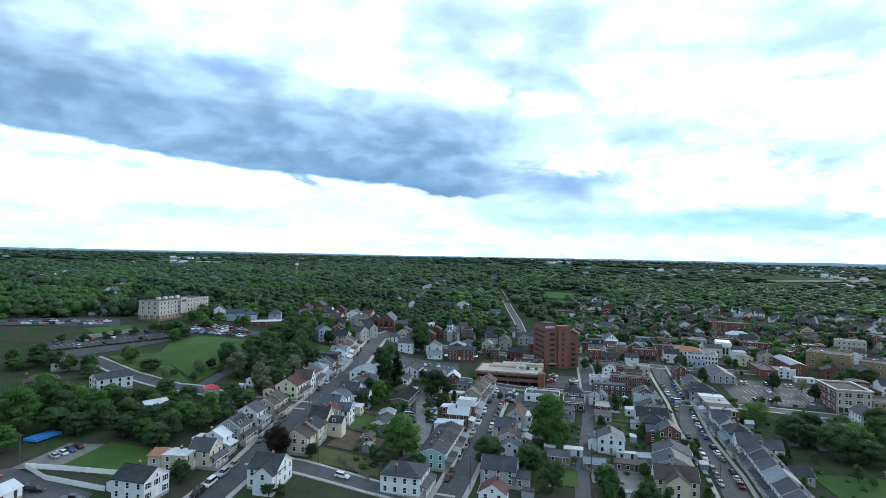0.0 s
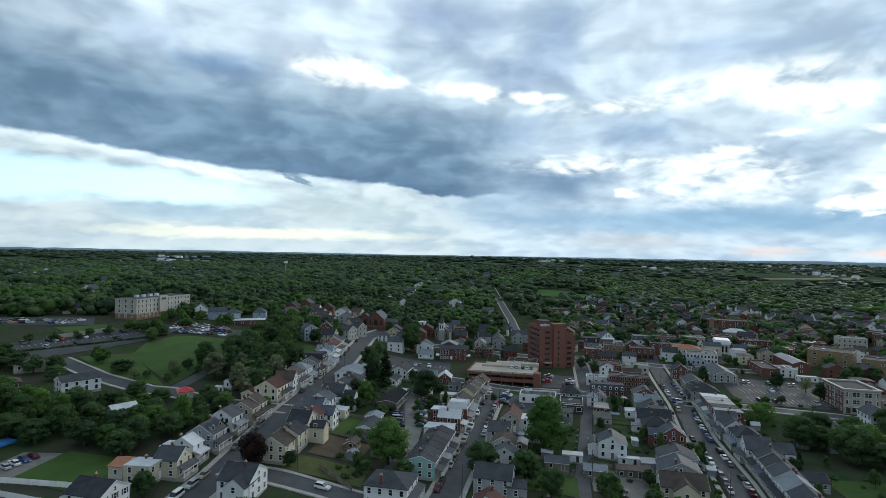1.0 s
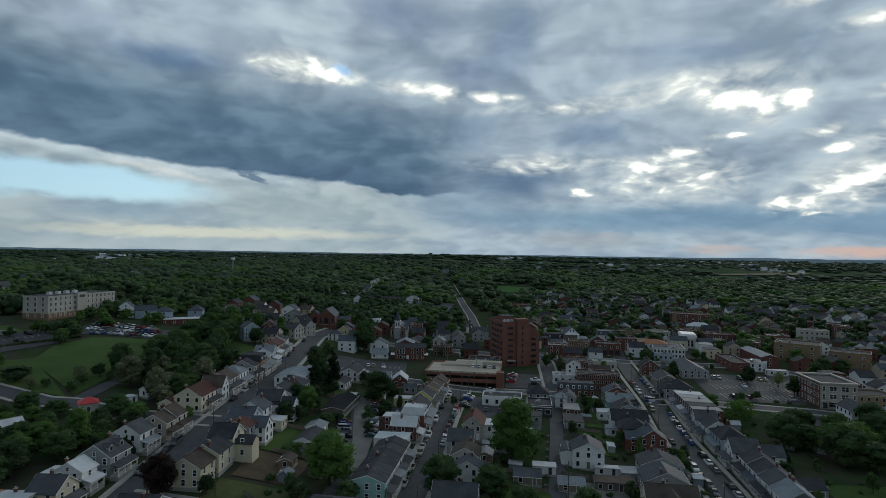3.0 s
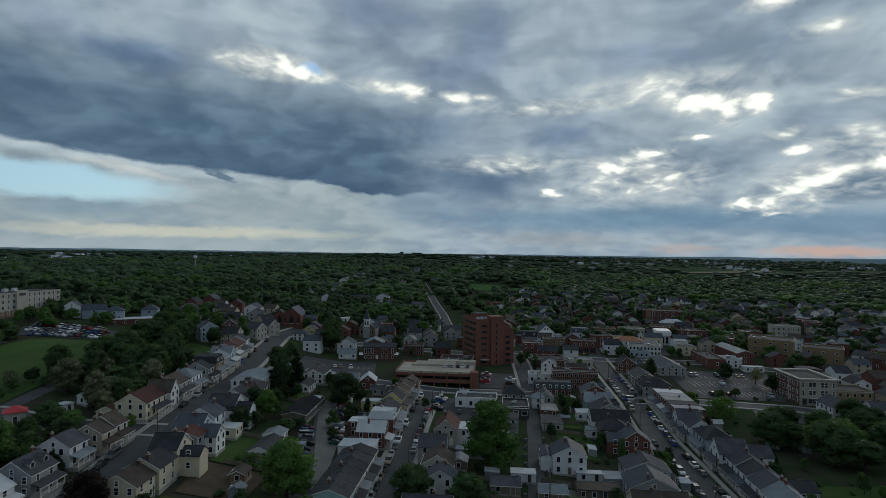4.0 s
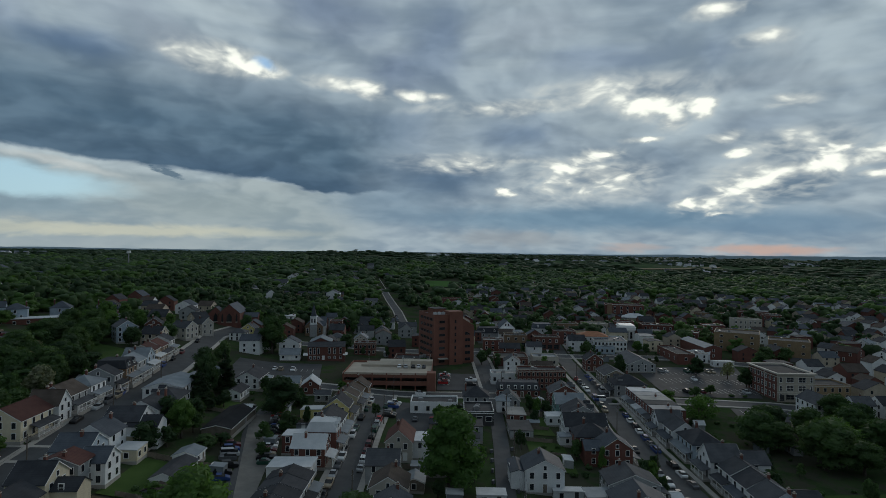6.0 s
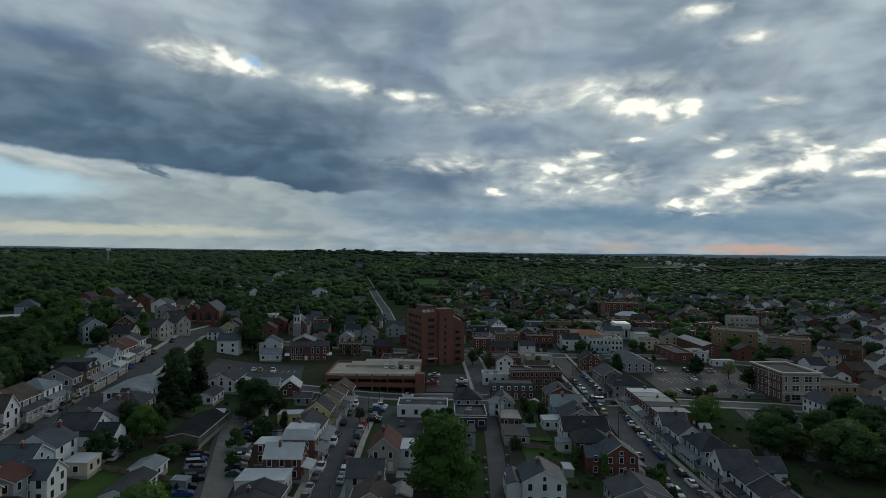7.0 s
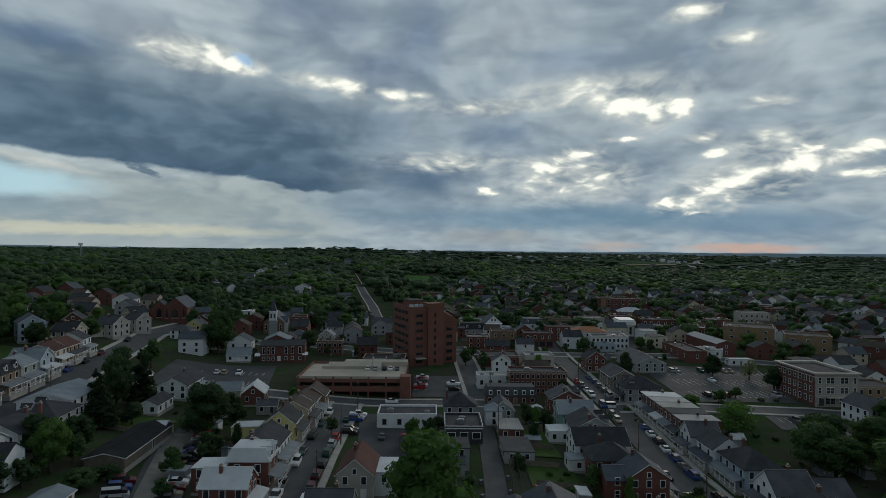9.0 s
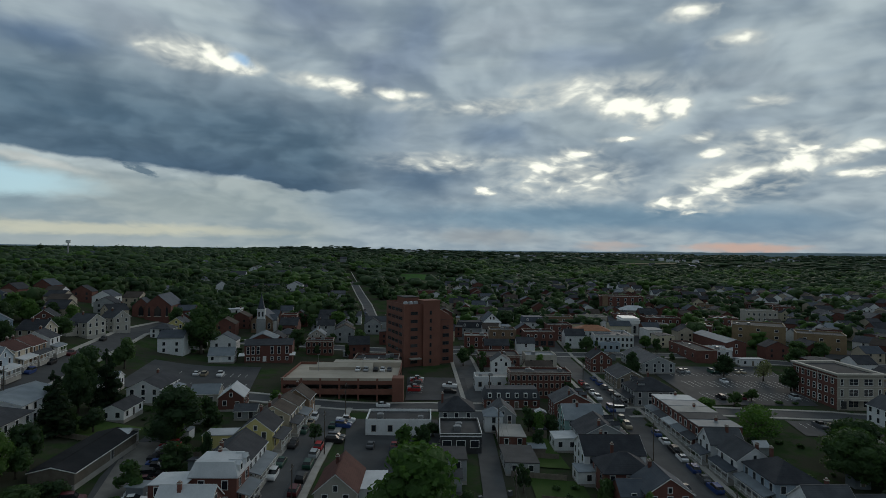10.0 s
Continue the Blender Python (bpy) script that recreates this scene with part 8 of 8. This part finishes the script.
tree(-28.0, 256.5, 4.4, 11.0, "full", "spring_leaf")
tree(-54.0, 187.5, 5.6, 10.5, "full", "copper_leaf", "dark purple-leaved tree beside a street", 2)
for tx, ty, tr, th, leaf in ((-43.0, 189, 3.0, 5.4, "dark_leaf"), (-34, 252, 2.4, 6.2, "dark_leaf"), (150.6, 241, 8.4, 12.5, "leaf"), (160, 224, 10.2, 15, "leaf"), (172, 232, 8, 12.5, "spring_leaf"), (186, 228, 8, 12, "leaf"),
                             (201.5, 339.4, 4.7, 9.2, "dark_leaf"), (210.3, 314.4, 4.6, 9.0, "dark_leaf"), (267, 364, 6, 9, "leaf"), (276, 360, 5, 9, "leaf"), (161.8, 346, 3.8, 10, "dark_leaf"),
                             (-14.5, 398, 9.5, 20, "leaf"), (-35.7, 330, 5, 12, "dark_leaf"), (-33, 357, 4.5, 11, "leaf"), (-77.5, 168.5, 3.9, 6.6, "leaf"), (-96, 191, 5.5, 8.5, "leaf"), (-78.6, 187, 2.8, 5.6, "leaf"),
                             (99.9, 309, 2.6, 5.5, "leaf"), (89, 286, 3.2, 7.5, "dark_leaf"), (94, 283, 2.6, 6, "dark_leaf"), (-143.7, 191, 8, 15.5, "spring_leaf"), (-138, 176, 6, 9, "spring_leaf"),
                             (-146, 206, 7, 14, "leaf"), (-152, 215, 7, 13, "spring_leaf"), (118, 318, 3, 6.5, "dark_leaf"), (171, 300, 3, 5.0, "leaf"), (183, 305, 3, 4.5, "leaf"), (150, 288, 4.0, 7.0, "spring_leaf"),
                             (62, 362, 3.2, 7, "leaf"), (96, 374, 3.6, 8, "leaf"), (104, 372, 3.2, 7, "leaf"), (26, 410, 5, 10, "dark_leaf"), (56, 425, 4, 8, "leaf"), (170, 400, 4.2, 8, "leaf"), (205, 400, 4, 7, "spring_leaf"),
                             (250, 350, 5, 9, "leaf"), (-21, 219, 2.4, 4, "leaf"), (-8, 190, 4, 6, "leaf"), (55, 184, 5, 9, "leaf"), (64, 172, 5, 10, "leaf"), (98, 215, 2.5, 6, "dark_leaf"), (104, 228, 2.5, 6, "dark_leaf"),
                             (86, 240, 2.6, 6, "leaf"), (-26, 262, 3, 6, "leaf"), (-5, 258, 3.4, 6, "leaf"), (0, 268, 3, 6, "dark_leaf"), (-5, 247, 2.4, 4, "leaf"), (30, 283, 2.2, 5, "dark_leaf")):
    tree(tx, ty, tr, th, "round" if th < 12 else "tall" if tr < 6 else "round", leaf)
for tx, ty, tr, th, leaf in ((-34, 245, 4.2, 7.5, "dark_leaf"), (-20.5, 250, 3.6, 4.2, "leaf"), (-17, 254.5, 3.0, 3.6, "dark_leaf"), (-30, 249, 3.4, 6.0, "dark_leaf"), (-33, 262, 4.5, 9.5, "dark_leaf"), (-27, 268, 4.0, 8.5, "dark_leaf"), (-22, 291, 3.5, 6.0, "dark_leaf"), (-49.2, 162.8, 2.6, 4.0, "dark_leaf"), (-46, 164, 2.2, 3.2, "dark_leaf")):
    tree(tx, ty, tr, th, "round", leaf)
for tx, ty, tr, th, leaf in ((163, 250, 7.4, 12, "dark_leaf"), (176, 246, 7.0, 11.5, "leaf"), (190, 243, 7.6, 12, "leaf"), (201, 249, 6.8, 11, "dark_leaf"), (168, 219, 6.6, 10, "leaf")):
    tree(tx, ty, tr, th, "round", leaf)
for tx, ty, tr, th, leaf in ((-115, 269, 3.0, 4.6, "leaf"), (-114, 279, 3.4, 5.4, "dark_leaf"), (-108.5, 276, 2.6, 4.2, "leaf"), (-115.5, 262, 2.4, 3.6, "leaf"), (-106, 291, 3.2, 5.6, "dark_leaf"), (-126, 265, 2.2, 3.4, "leaf"), (-109, 284, 2.8, 6.5, "dark_leaf")):
    tree(tx, ty, tr, th, "round", leaf)
tree(148.2, 267.0, 7.2, 9.5, "loose", "spring_leaf", "loose pale green tree just coming into leaf")
tree(157.0, 274.0, 6.0, 8.5, "loose", "spring_leaf")
tree(212.6, 330, 4.0, 8.7, "loose", "blossom_leaf", "pale blossoming tree in a car park")
tree(-118.5, 274, 3.4, 6.0, "loose", "blossom_leaf", "white blossoming tree at a meadow's edge")
tree(-130, 262, 2.8, 5.0, "loose", "blossom_leaf")

rng = random.Random(4)


def grove(x0, x1, y0, y1, n, r, h, leaves, skip=lambda x, y: False, gap=0.85):
    """Trees scattered over a stretch of the plan, none too near another."""
    done = []
    tries = 0
    while len(done) < n and tries < n * 30:
        tries += 1
        x, y, rad = rng.uniform(x0, x1), rng.uniform(y0, y1), rng.uniform(*r)
        if skip(x, y) or any(math.dist((x, y), (a, b)) < (rad + c) * gap * 0.75 for a, b, c in done):
            continue
        done.append((x, y, rad))
        tree(x, y, rad, rng.uniform(*h), "round", rng.choice(leaves))


def left_of_main(x, y):
    return x > -88 + (y - 200) * 0.22


grove(-138, -84, 192, 216, 26, (4.5, 7.5), (7.5, 11.5), ("leaf", "spring_leaf", "dark_leaf", "leaf"), lambda x, y: left_of_main(x, y) or math.dist((x, y), (-109, 213)) < 8.5)
grove(-140, -80, 214, 242, 22, (3.5, 6.0), (4.5, 7.5), ("leaf", "spring_leaf", "leaf"), lambda x, y: left_of_main(x, y) or math.dist((x, y), (-96, 234)) < 9.5 or (abs(x + 113) < 8 and y < 226) or (x < -122 and y > 228) or y > 246 + (x + 100) * 0.1)
grove(-100, -70, 250, 330, 34, (4.0, 6.5), (7, 12.5), ("leaf", "dark_leaf", "dark_leaf", "blossom_leaf"), lambda x, y: x > -76 + (y - 250) * 0.16 or (x < -84 and y < 270) or (x > -92 and 316 < y < 352))
grove(-112, -74, 286, 376, 22, (5.0, 7.6), (10, 14), ("leaf", "dark_leaf", "leaf"), lambda x, y: x > -79 + (y - 290) * 0.05 or math.dist((x, y), (-78.5, 371.5)) < 12 or x < -112 + (y - 286) * 0.1)
grove(-165, -128, 212, 234, 12, (4.0, 5.5), (4.5, 7), ("leaf", "spring_leaf"), lambda x, y: math.dist((x, y), (-143, 243)) < 11)
grove(-200, -130, 252, 282, 13, (3.5, 6.0), (5, 9), ("leaf", "spring_leaf", "dark_leaf"), lambda x, y: x + y * 0.45 > -18 or abs(y - (261 - (x + 145) * 0.5)) < 9)
grove(-176, -150, 318, 348, 8, (3, 4.5), (5, 7), ("leaf", "spring_leaf"), lambda x, y: -178 < x < -156 and y < 340)
grove(-172, -136, 362, 398, 14, (3, 5), (5, 8), ("leaf", "spring_leaf"), lambda x, y: x > -150 and y < 380)
grove(-110, -62, 360, 420, 22, (4, 7), (8, 13), ("leaf", "dark_leaf", "spring_leaf"), lambda x, y: any(math.dist((x, y), q) < 11 for q in ((-66, 373), (-78, 371), (-92, 402), (-73, 399), (-104, 430), (-118, 392), (-59, 401))))
grove(142, 205, 205, 262, 8, (4.5, 6.5), (8, 12), ("dark_leaf", "leaf"), lambda x, y: y < 226 and x < 190 or math.dist((x, y), (184, 251)) < 12 or (165 < x < 202 and y > 258) or x < 150 and y > 230)
grove(205, 270, 215, 262, 9, (5, 7), (8, 12), ("leaf", "dark_leaf"), lambda x, y: y > 255)
grove(-60, 60, 440, 520, 26, (4, 7), (8, 13), ("leaf", "dark_leaf", "spring_leaf"), lambda x, y: any(abs(x - a) < 12 and abs(y - b) < 12 for a, b in ((-45, 474), (7, 462), (-12, 492), (41, 456), (51, 459), (21, 464), (60, 500))) or y < 446 and x > -20)
grove(90, 330, 470, 560, 30, (4, 6.5), (7, 11), ("leaf", "dark_leaf", "dark_leaf"), lambda x, y: any(abs(x - a) < 20 and abs(y - b) < 14 for a, b in ((272, 531), (188, 473), (268, 507), (236, 470), (350, 520), (165, 458))))
for i, (hx, hy) in enumerate(((-197, 309), (-189, 315), (-187, 322), (-181, 330), (-204, 301))):
    tree(hx, hy, 3.2, 5.0, "round", "leaf")
for i in range(40):
    p = at((-205, 292), (-158, 345), i * 1.75, 9.5)
    shrub(p[0], p[1], 1.0, 1.3)

# ---------------------------------------------------------------- distant woods
wr = np.random.default_rng(21)


def wooded(x, y):
    """How likely a tree stands at a place outside the town."""
    r, a = math.hypot(x, y), math.degrees(math.atan2(x, y))
    n = noise.noise((x * 0.006, y * 0.006, 1.0))
    belt = noise.noise((x * 0.0013, y * 0.0046, 1.0)) + 0.5 * noise.noise((x * 0.004, y * 0.013, 5.0))
    if r < 620 and any(math.dist((x, y), q) < 11.5 for q in INFILL):
        return 0.0
    if abs(x - np.interp(y, [500, 660, 880, 1150], [74, 82, 91, 92])) < 13 and y < 1160:
        return 0.0
    if 135 < x < 255 and 785 < y < 905 or (780 < x < 1300 and abs(y - (1394 + (x - 799) * 0.55)) < 130) or (-740 < x < -550 and 1310 < y < 1670):
        return 0.02
    if a < 9:
        edge = 470 if a > -9 else 455 if a > -20 else 420
        if r < edge or (a < -19 and r < 440 and x > -300):
            return 0.0
        if any(math.dist((x, y), q) < 17 for q in ((-9, 878), (15, 832), (30, 837), (-23, 822), (-127, 427), (-104, 430))) or (-26 < x < 42 and 640 < y < 668) or (12 < x < 66 and 590 < y < 632):
            return 0.0
        if a < -26 and 640 < r < 700:
            return 0.2
        return 1.0 if r < 1500 else (0.95 if belt > -0.02 else 0.03)
    if r < 470:
        return 0.0
    if r < 800:
        return 0.42 if n > 0.0 else 0.22
    if r < 1260:
        return 0.95
    return 0.95 if belt > 0.05 else 0.02


def spread(r0, r1, step, a0=-52, a1=60):
    out = []
    r = r0
    while r < r1:
        n = int(radians(a1 - a0) * r / step)
        for i in range(n):
            a = radians(a0 + (a1 - a0) * (i + wr.uniform(-0.5, 0.5)) / n)
            rr = r + wr.uniform(-0.5, 0.5) * step
            x, y = rr * math.sin(a), rr * math.cos(a)
            if wr.random() < wooded(x, y):
                out.append((x, y))
        r += step
    return out


bands = (("near", spread(425, 700, 10.6), (0, 1, 2), 6.4, (8.5, 14.0)), ("mid", spread(700, 1300, 17.5), (3, 4), 11.5, (11.0, 15.0)), ("far", spread(1300, 4600, 47), (5,), 33, (9, 14)))
for label, places, kinds, rad, (h0, h1) in bands:
    groups = {"leaf": [], "dark_leaf": [], "spring_leaf": [], "far_haze_leaf": [], "hill_leaf": []}
    for x, y in places:
        v = noise.noise((x * 0.012, y * 0.012, 7.0)) + wr.uniform(-0.35, 0.35)
        # the far band takes the leaf colour with haze painted in
        key = "far_haze_leaf" if label == "far" else "spring_leaf" if v > 0.30 else "dark_leaf" if v < (-0.1 if label == "near" else -0.28) else ("leaf" if label == "near" else "hill_leaf")
        lump = 0.5 + 0.5 * noise.noise((x * 0.02, y * 0.02, 12.0))
        groups[key].append((x, y, rad * wr.uniform(0.65, 1.4) * (0.8 + 0.7 * lump), wr.uniform(h0, h1) * (0.65 + 0.7 * lump)))
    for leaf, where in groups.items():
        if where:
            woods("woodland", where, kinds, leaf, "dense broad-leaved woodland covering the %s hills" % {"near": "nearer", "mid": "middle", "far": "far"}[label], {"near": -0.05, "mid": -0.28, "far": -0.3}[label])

# ---------------------------------------------------------------- parked cars
parked(MID[1], MID[2], 2, 36, -3.1, 6.1, 180, 0.8, 3)
parked(MID[2], MID[3], 2, 48, -3.1, 6.1, 180, 0.85, 4)
parked(MID[3], MID[4], 2, 44, -3.1, 6.1, 180, 0.8, 5)
parked(MID[1], MID[2], 4, 36, 3.1, 7.5, 0, 0.4, 6)
parked(MID[2], MID[3], 20, 48, 3.1, 6.1, 0, 0.75, 7)
parked(MID[3], MID[4], 2, 38, 3.1, 6.1, 0, 0.7, 8)
parked(RIGHT[0], RIGHT[1], 60, 124, -3.3, 6.2, 180, 0.8, 9)
parked(RIGHT[1], RIGHT[2], 3, 42, -3.3, 6.2, 180, 0.9, 10)
parked(RIGHT[2], RIGHT[3], 3, 50, -3.3, 6.2, 180, 0.45, 11)
parked(RIGHT[0], RIGHT[1], 60, 124, 3.3, 6.2, 0, 0.85, 12)
parked(RIGHT[1], RIGHT[2], 3, 42, 3.3, 6.2, 0, 0.8, 13)
parked(RIGHT[2], RIGHT[3], 3, 50, 3.3, 6.2, 0, 0.6, 14)
parked(RIGHT[3], RIGHT[4], 6, 54, 3.3, 7.0, 0, 0.5, 15)
parked(RIGHT[3], RIGHT[4], 6, 54, -3.3, 7.0, 180, 0.5, 16)
parked(LEFT[1], LEFT[2], 0, 21, -3.6, 6.4, 180, 0.8, 17)
parked(LEFT[3], LEFT[4], 0, 24, -3.6, 6.4, 180, 0.7, 18)
parked(LEFT[4], LEFT[5], 8, 26, 3.6, 6.2, 0, 0.9, 19)
parked(LEFT[5], LEFT[6], 2, 34, -3.6, 6.2, 180, 0.85, 20)
parked(LEFT[6], LEFT[7], 2, 50, -3.6, 6.4, 180, 0.7, 21)
parked(LEFT[7], LEFT[8], 2, 80, -3.6, 8.0, 180, 0.4, 22)
parked(FARROAD[0], FARROAD[1], 10, 80, -3.5, 8.0, 180, 0.4, 23)
parked(NORTH[0], NORTH[1], 4, 30, 3.2, 6.4, 0, 0.4, 24)
lot_row((66, 335), (71, 353), 7, 103.5, 0.8, 31)
lot_row((78, 330), (83, 349), 7, 283.5, 0.4, 32)
lot_row((34.5, 282), (39.5, 303), 8, 103.5, 0.8, 33)
lot_row((42, 279), (62, 274), 7, 13.5, 0.7, 34)
lot_row((-3.6, 240), (-3.2, 284), 15, 90, 0.9, 35)
lot_row((-13.2, 226), (-14.0, 262), 11, 80, 0.55, 52)
lot_row((-130, 374), (-160, 364), 12, 15, 0.9, 36)
lot_row((-126, 366), (-158, 354), 12, 15, 0.9, 37)
lot_row((-122, 357), (-152, 346), 12, 195, 0.8, 38)
lot_row((-206, 297), (-176, 338), 18, 120, 0.35, 39)
lot_row((-196, 290), (-166, 330), 18, 120, 0.12, 40)
lot_row((-270, 332), (-212, 358), 22, 30, 0.4, 41)
lot_row((-262, 326), (-204, 352), 22, 30, 0.3, 42)
lot_row((172, 309), (208, 303.5), 14, 13.5, 0.12, 43)
lot_row((178, 333), (220, 325), 15, 13.5, 0.15, 44)
lot_row((180, 350), (230, 341), 18, 13.5, 0.25, 45)
lot_row((178, 278), (196, 273), 7, 13.5, 0.7, 46)
lot_row((-28, 362), (8, 357), 13, 5, 0.15, 47)
lot_row((-122, 158), (-98, 153), 6, 80, 0.5, 48)
lot_row((-122, 176), (-119, 187), 4, 300, 0.8, 49)
lot_row((55, 192), (66, 189), 4, 13.5, 0.8, 50)
lot_row((240, 330), (300, 308), 18, 13.5, 0.3, 51)
car(-13.5, 247, 75, "silver", "van")
car(-12.5, 239, 75, "black", "suv")
car(-30.5, 177.4, 105, "white", "suv")
car(106.5, 298.5, 283, "white", "van") if False else car(126.5, 301.5, 283, "white", "van")
car(52.5, 318.5, 100, "white", "sedan")
car(20.5, 324.6, 280, "silver", "sedan")
car(73.0, 240.5, 13, "red", "sedan")
car(72.2, 236.0, 13, "maroon", "sedan")
car(-128.0, 161.5, 100, "red", "sedan")
for i, u in enumerate((4.0, 7.0, 10.5, 13.0, 15.5)):
    gx, gy = 42.4 + 0.972 * u + 0.233 * 3.5, 342 - 0.233 * u + 0.972 * 3.5
    c = car(gx, gy, 13.5, ("white", "silver", "black", "white", "grey")[i], "sedan")
    c.location.z = ground(42.4, 342) + 5.71

# ---------------------------------------------------------------- street furniture, fences, cables
for line, off, s0, step in ((MID, 5.2, 8, 33), (RIGHT, -5.4, 70, 36), (LEFT, 5.6, 60, 38), (ALLEY, 3.0, 60, 40)):
    poles = []
    total = 0.0
    for p, q in zip(line, line[1:]):
        seg = math.dist(p, q)
        s = (s0 - total) if s0 > total else (step - (total - s0) % step) % step
        while 0 <= s < seg:
            x, y = at(p, q, s, off)
            if 95 < y < 330:
                poles.append((x, y))
                utility_pole(x, y, 10.5, 103.5, len(poles) % 2 == 0)
            s += step
        total += seg
    if len(poles) > 1:
        cables(poles)
utility_pole(-40, 186.5, 8.0)
utility_pole(-127, 170, 9.5)
fence([(-124, 168.5), (-113, 169.5), (-97, 170)], 1.6)
fence([(-114, 162.7), (-95, 160.0)], 1.6)
fence([(-124, 168.5), (-114, 162.7)], 1.6)
fence([(138, 178), (166, 172)], 1.5)
fence([(-13, 214), (-33, 218.5)], 1.2, "weathered_wood", "low brown wooden garden fence")
fence([(30, 203), (48, 199)], 1.4, "weathered_wood", "weathered wooden fence behind gardens")
fence([(56, 212), (64, 210)], 1.6, "weathered_wood", "weathered board fence beside an alley")
fence([(-34, 190), (-22, 178)], 1.5, "weathered_wood", "dark board fence along a drive")
pool = new("tarpaulin", Shape().slab([(-138, 186, ground(-137, 188) + 0.9), (-133, 185, ground(-137, 188) + 0.9), (-130.5, 194, ground(-132, 194) + 0.9), (-135.5, 195.5, ground(-132, 194) + 0.9)], 0.9).mesh("tarpaulin", "pool_blue"))
tagged(pool, "bright blue covered garden pool beside trees", "pool cover")
for sx, sy, sr in ((-18, 216, 1.0), (-30, 222, 0.9), (25, 236, 1.0), (82, 243, 1.1), (84, 249, 1.0), (80, 268, 1.0), (86, 272, 1.2), (128, 286, 1.0), (131, 297, 1.2), (124, 229, 0.9), (12, 289, 1.2), (28, 314, 1.6), (-66, 238, 1.0), (-6, 170, 1.0),
                   (102, 237, 1.2), (100, 226, 1.1), (90, 200, 1.2), (93, 211, 1.1), (150, 296, 1.2), (190, 300, 1.2), (196, 299, 1.0)):
    shrub(sx, sy, sr)
box_me = Shape().box((-0.4, -0.3, 0), (0.4, 0.3, 0.9)).box((-0.43, -0.33, 0.9), (0.43, 0.33, 0.98)).mesh("wheelie_bin", "grey_paint_car")
for i in range(14):
    x, y = at(ALLEY[1], ALLEY[2], 6 + i * 3.7, (3.1 if i % 2 else -3.2))
    b = new("wheelie_bin", box_me)
    b.matrix_basis = pose(x, y, ground(x, y), 0, 0, rng.uniform(0, 90))
    tagged(b, "dark plastic dustbin standing beside an alley", "bin", "bins along the alley")

# ---------------------------------------------------------------- back gardens: bushes, small trees, sheds, fences
HOUSES = [(o.location.x, o.location.y) for o in scene.objects if o.parent is None and o.name.startswith(("house", "commercial"))]
ROADS = [LEFT, MID, ALLEY, RIGHT, CROSS, BYWAY, BACKLANE, RCROSS, NORTH]


def off_road(x, y, room):
    for line in ROADS:
        for p, q in zip(line, line[1:]):
            n = math.dist(p, q)
            u = max(0.0, min(1.0, ((x - p[0]) * (q[0] - p[0]) + (y - p[1]) * (q[1] - p[1])) / (n * n)))
            if math.dist((x, y), (p[0] + (q[0] - p[0]) * u, p[1] + (q[1] - p[1]) * u)) < room:
                return False
    return True


yr = random.Random(77)


def garden(x0, x1, y0, y1, bushes, trees, sheds, lean=0.233):
    """Scatter small growth and huts over the gardens of one block of houses."""
    for kind, count, clear in (("bush", bushes, 5.2), ("tree", trees, 6.4), ("shed", sheds, 8.0)):
        made = tries = 0
        while made < count and tries < count * 40:
            tries += 1
            y = yr.uniform(y0, y1)
            x = yr.uniform(x0, x1) + (y - y0) * lean
            if not off_road(x, y, 5.5) or any(math.dist((x, y), h) < clear for h in HOUSES):
                continue
            made += 1
            if kind == "bush":
                shrub(x, y, yr.uniform(0.6, 1.5))
            elif kind == "tree":
                tree(x, y, yr.uniform(1.6, 3.2), yr.uniform(3.5, 7.5), "round", yr.choice(("leaf", "dark_leaf", "dark_leaf", "spring_leaf")))
            else:
                HOUSES.append((x, y))
                house(x, y, 193.5 + yr.choice((0, 90)), yr.uniform(2.6, 5.0), yr.uniform(2.4, 4.0), 2.2, yr.uniform(0.4, 1.1), yr.choice(("x", "shed", "y")), yr.choice(("weathered_wood", "white_siding", "grey_siding", "tin_roof")),
                      yr.choice(("tin_roof", "dark_shingle", "white_metal", "brown_shingle")), "small garden shed behind a house", chim=False, attic=False, near=False, blind=("front", "left", "right", "back"), kind="garden_shed")


garden(-34, -12, 180, 320, 26, 9, 5, 0.14)
garden(-9, 6, 255, 320, 16, 5, 4)
garden(24, 46, 175, 300, 30, 8, 5)
garden(50, 90, 170, 300, 36, 16, 9)
garden(112, 150, 175, 300, 30, 9, 3)
garden(-85, -70, 190, 300, 16, 6, 2, 0.15)
garden(90, 130, 330, 420, 14, 8, 3)
garden(150, 230, 365, 440, 16, 10, 3, 0.0)
garden(-30, 60, 395, 450, 16, 12, 2, 0.0)
for x0, y0, x1, y1 in ((31, 207, 33, 215), (33, 215, 44, 212), (62, 226, 64, 234), (72, 256, 84, 253), (75, 268, 88, 265), (79, 284, 92, 281), (74, 244, 85, 241), (-33, 241, -14, 237), (-30, 286, -12, 283), (-2, 276, 9, 273), (-4, 262, 6, 259), (33, 236, 47, 233)):
    fence([(x0, y0), (x1, y1)], 1.3, "weathered_wood", "weathered wooden fence between back gardens")
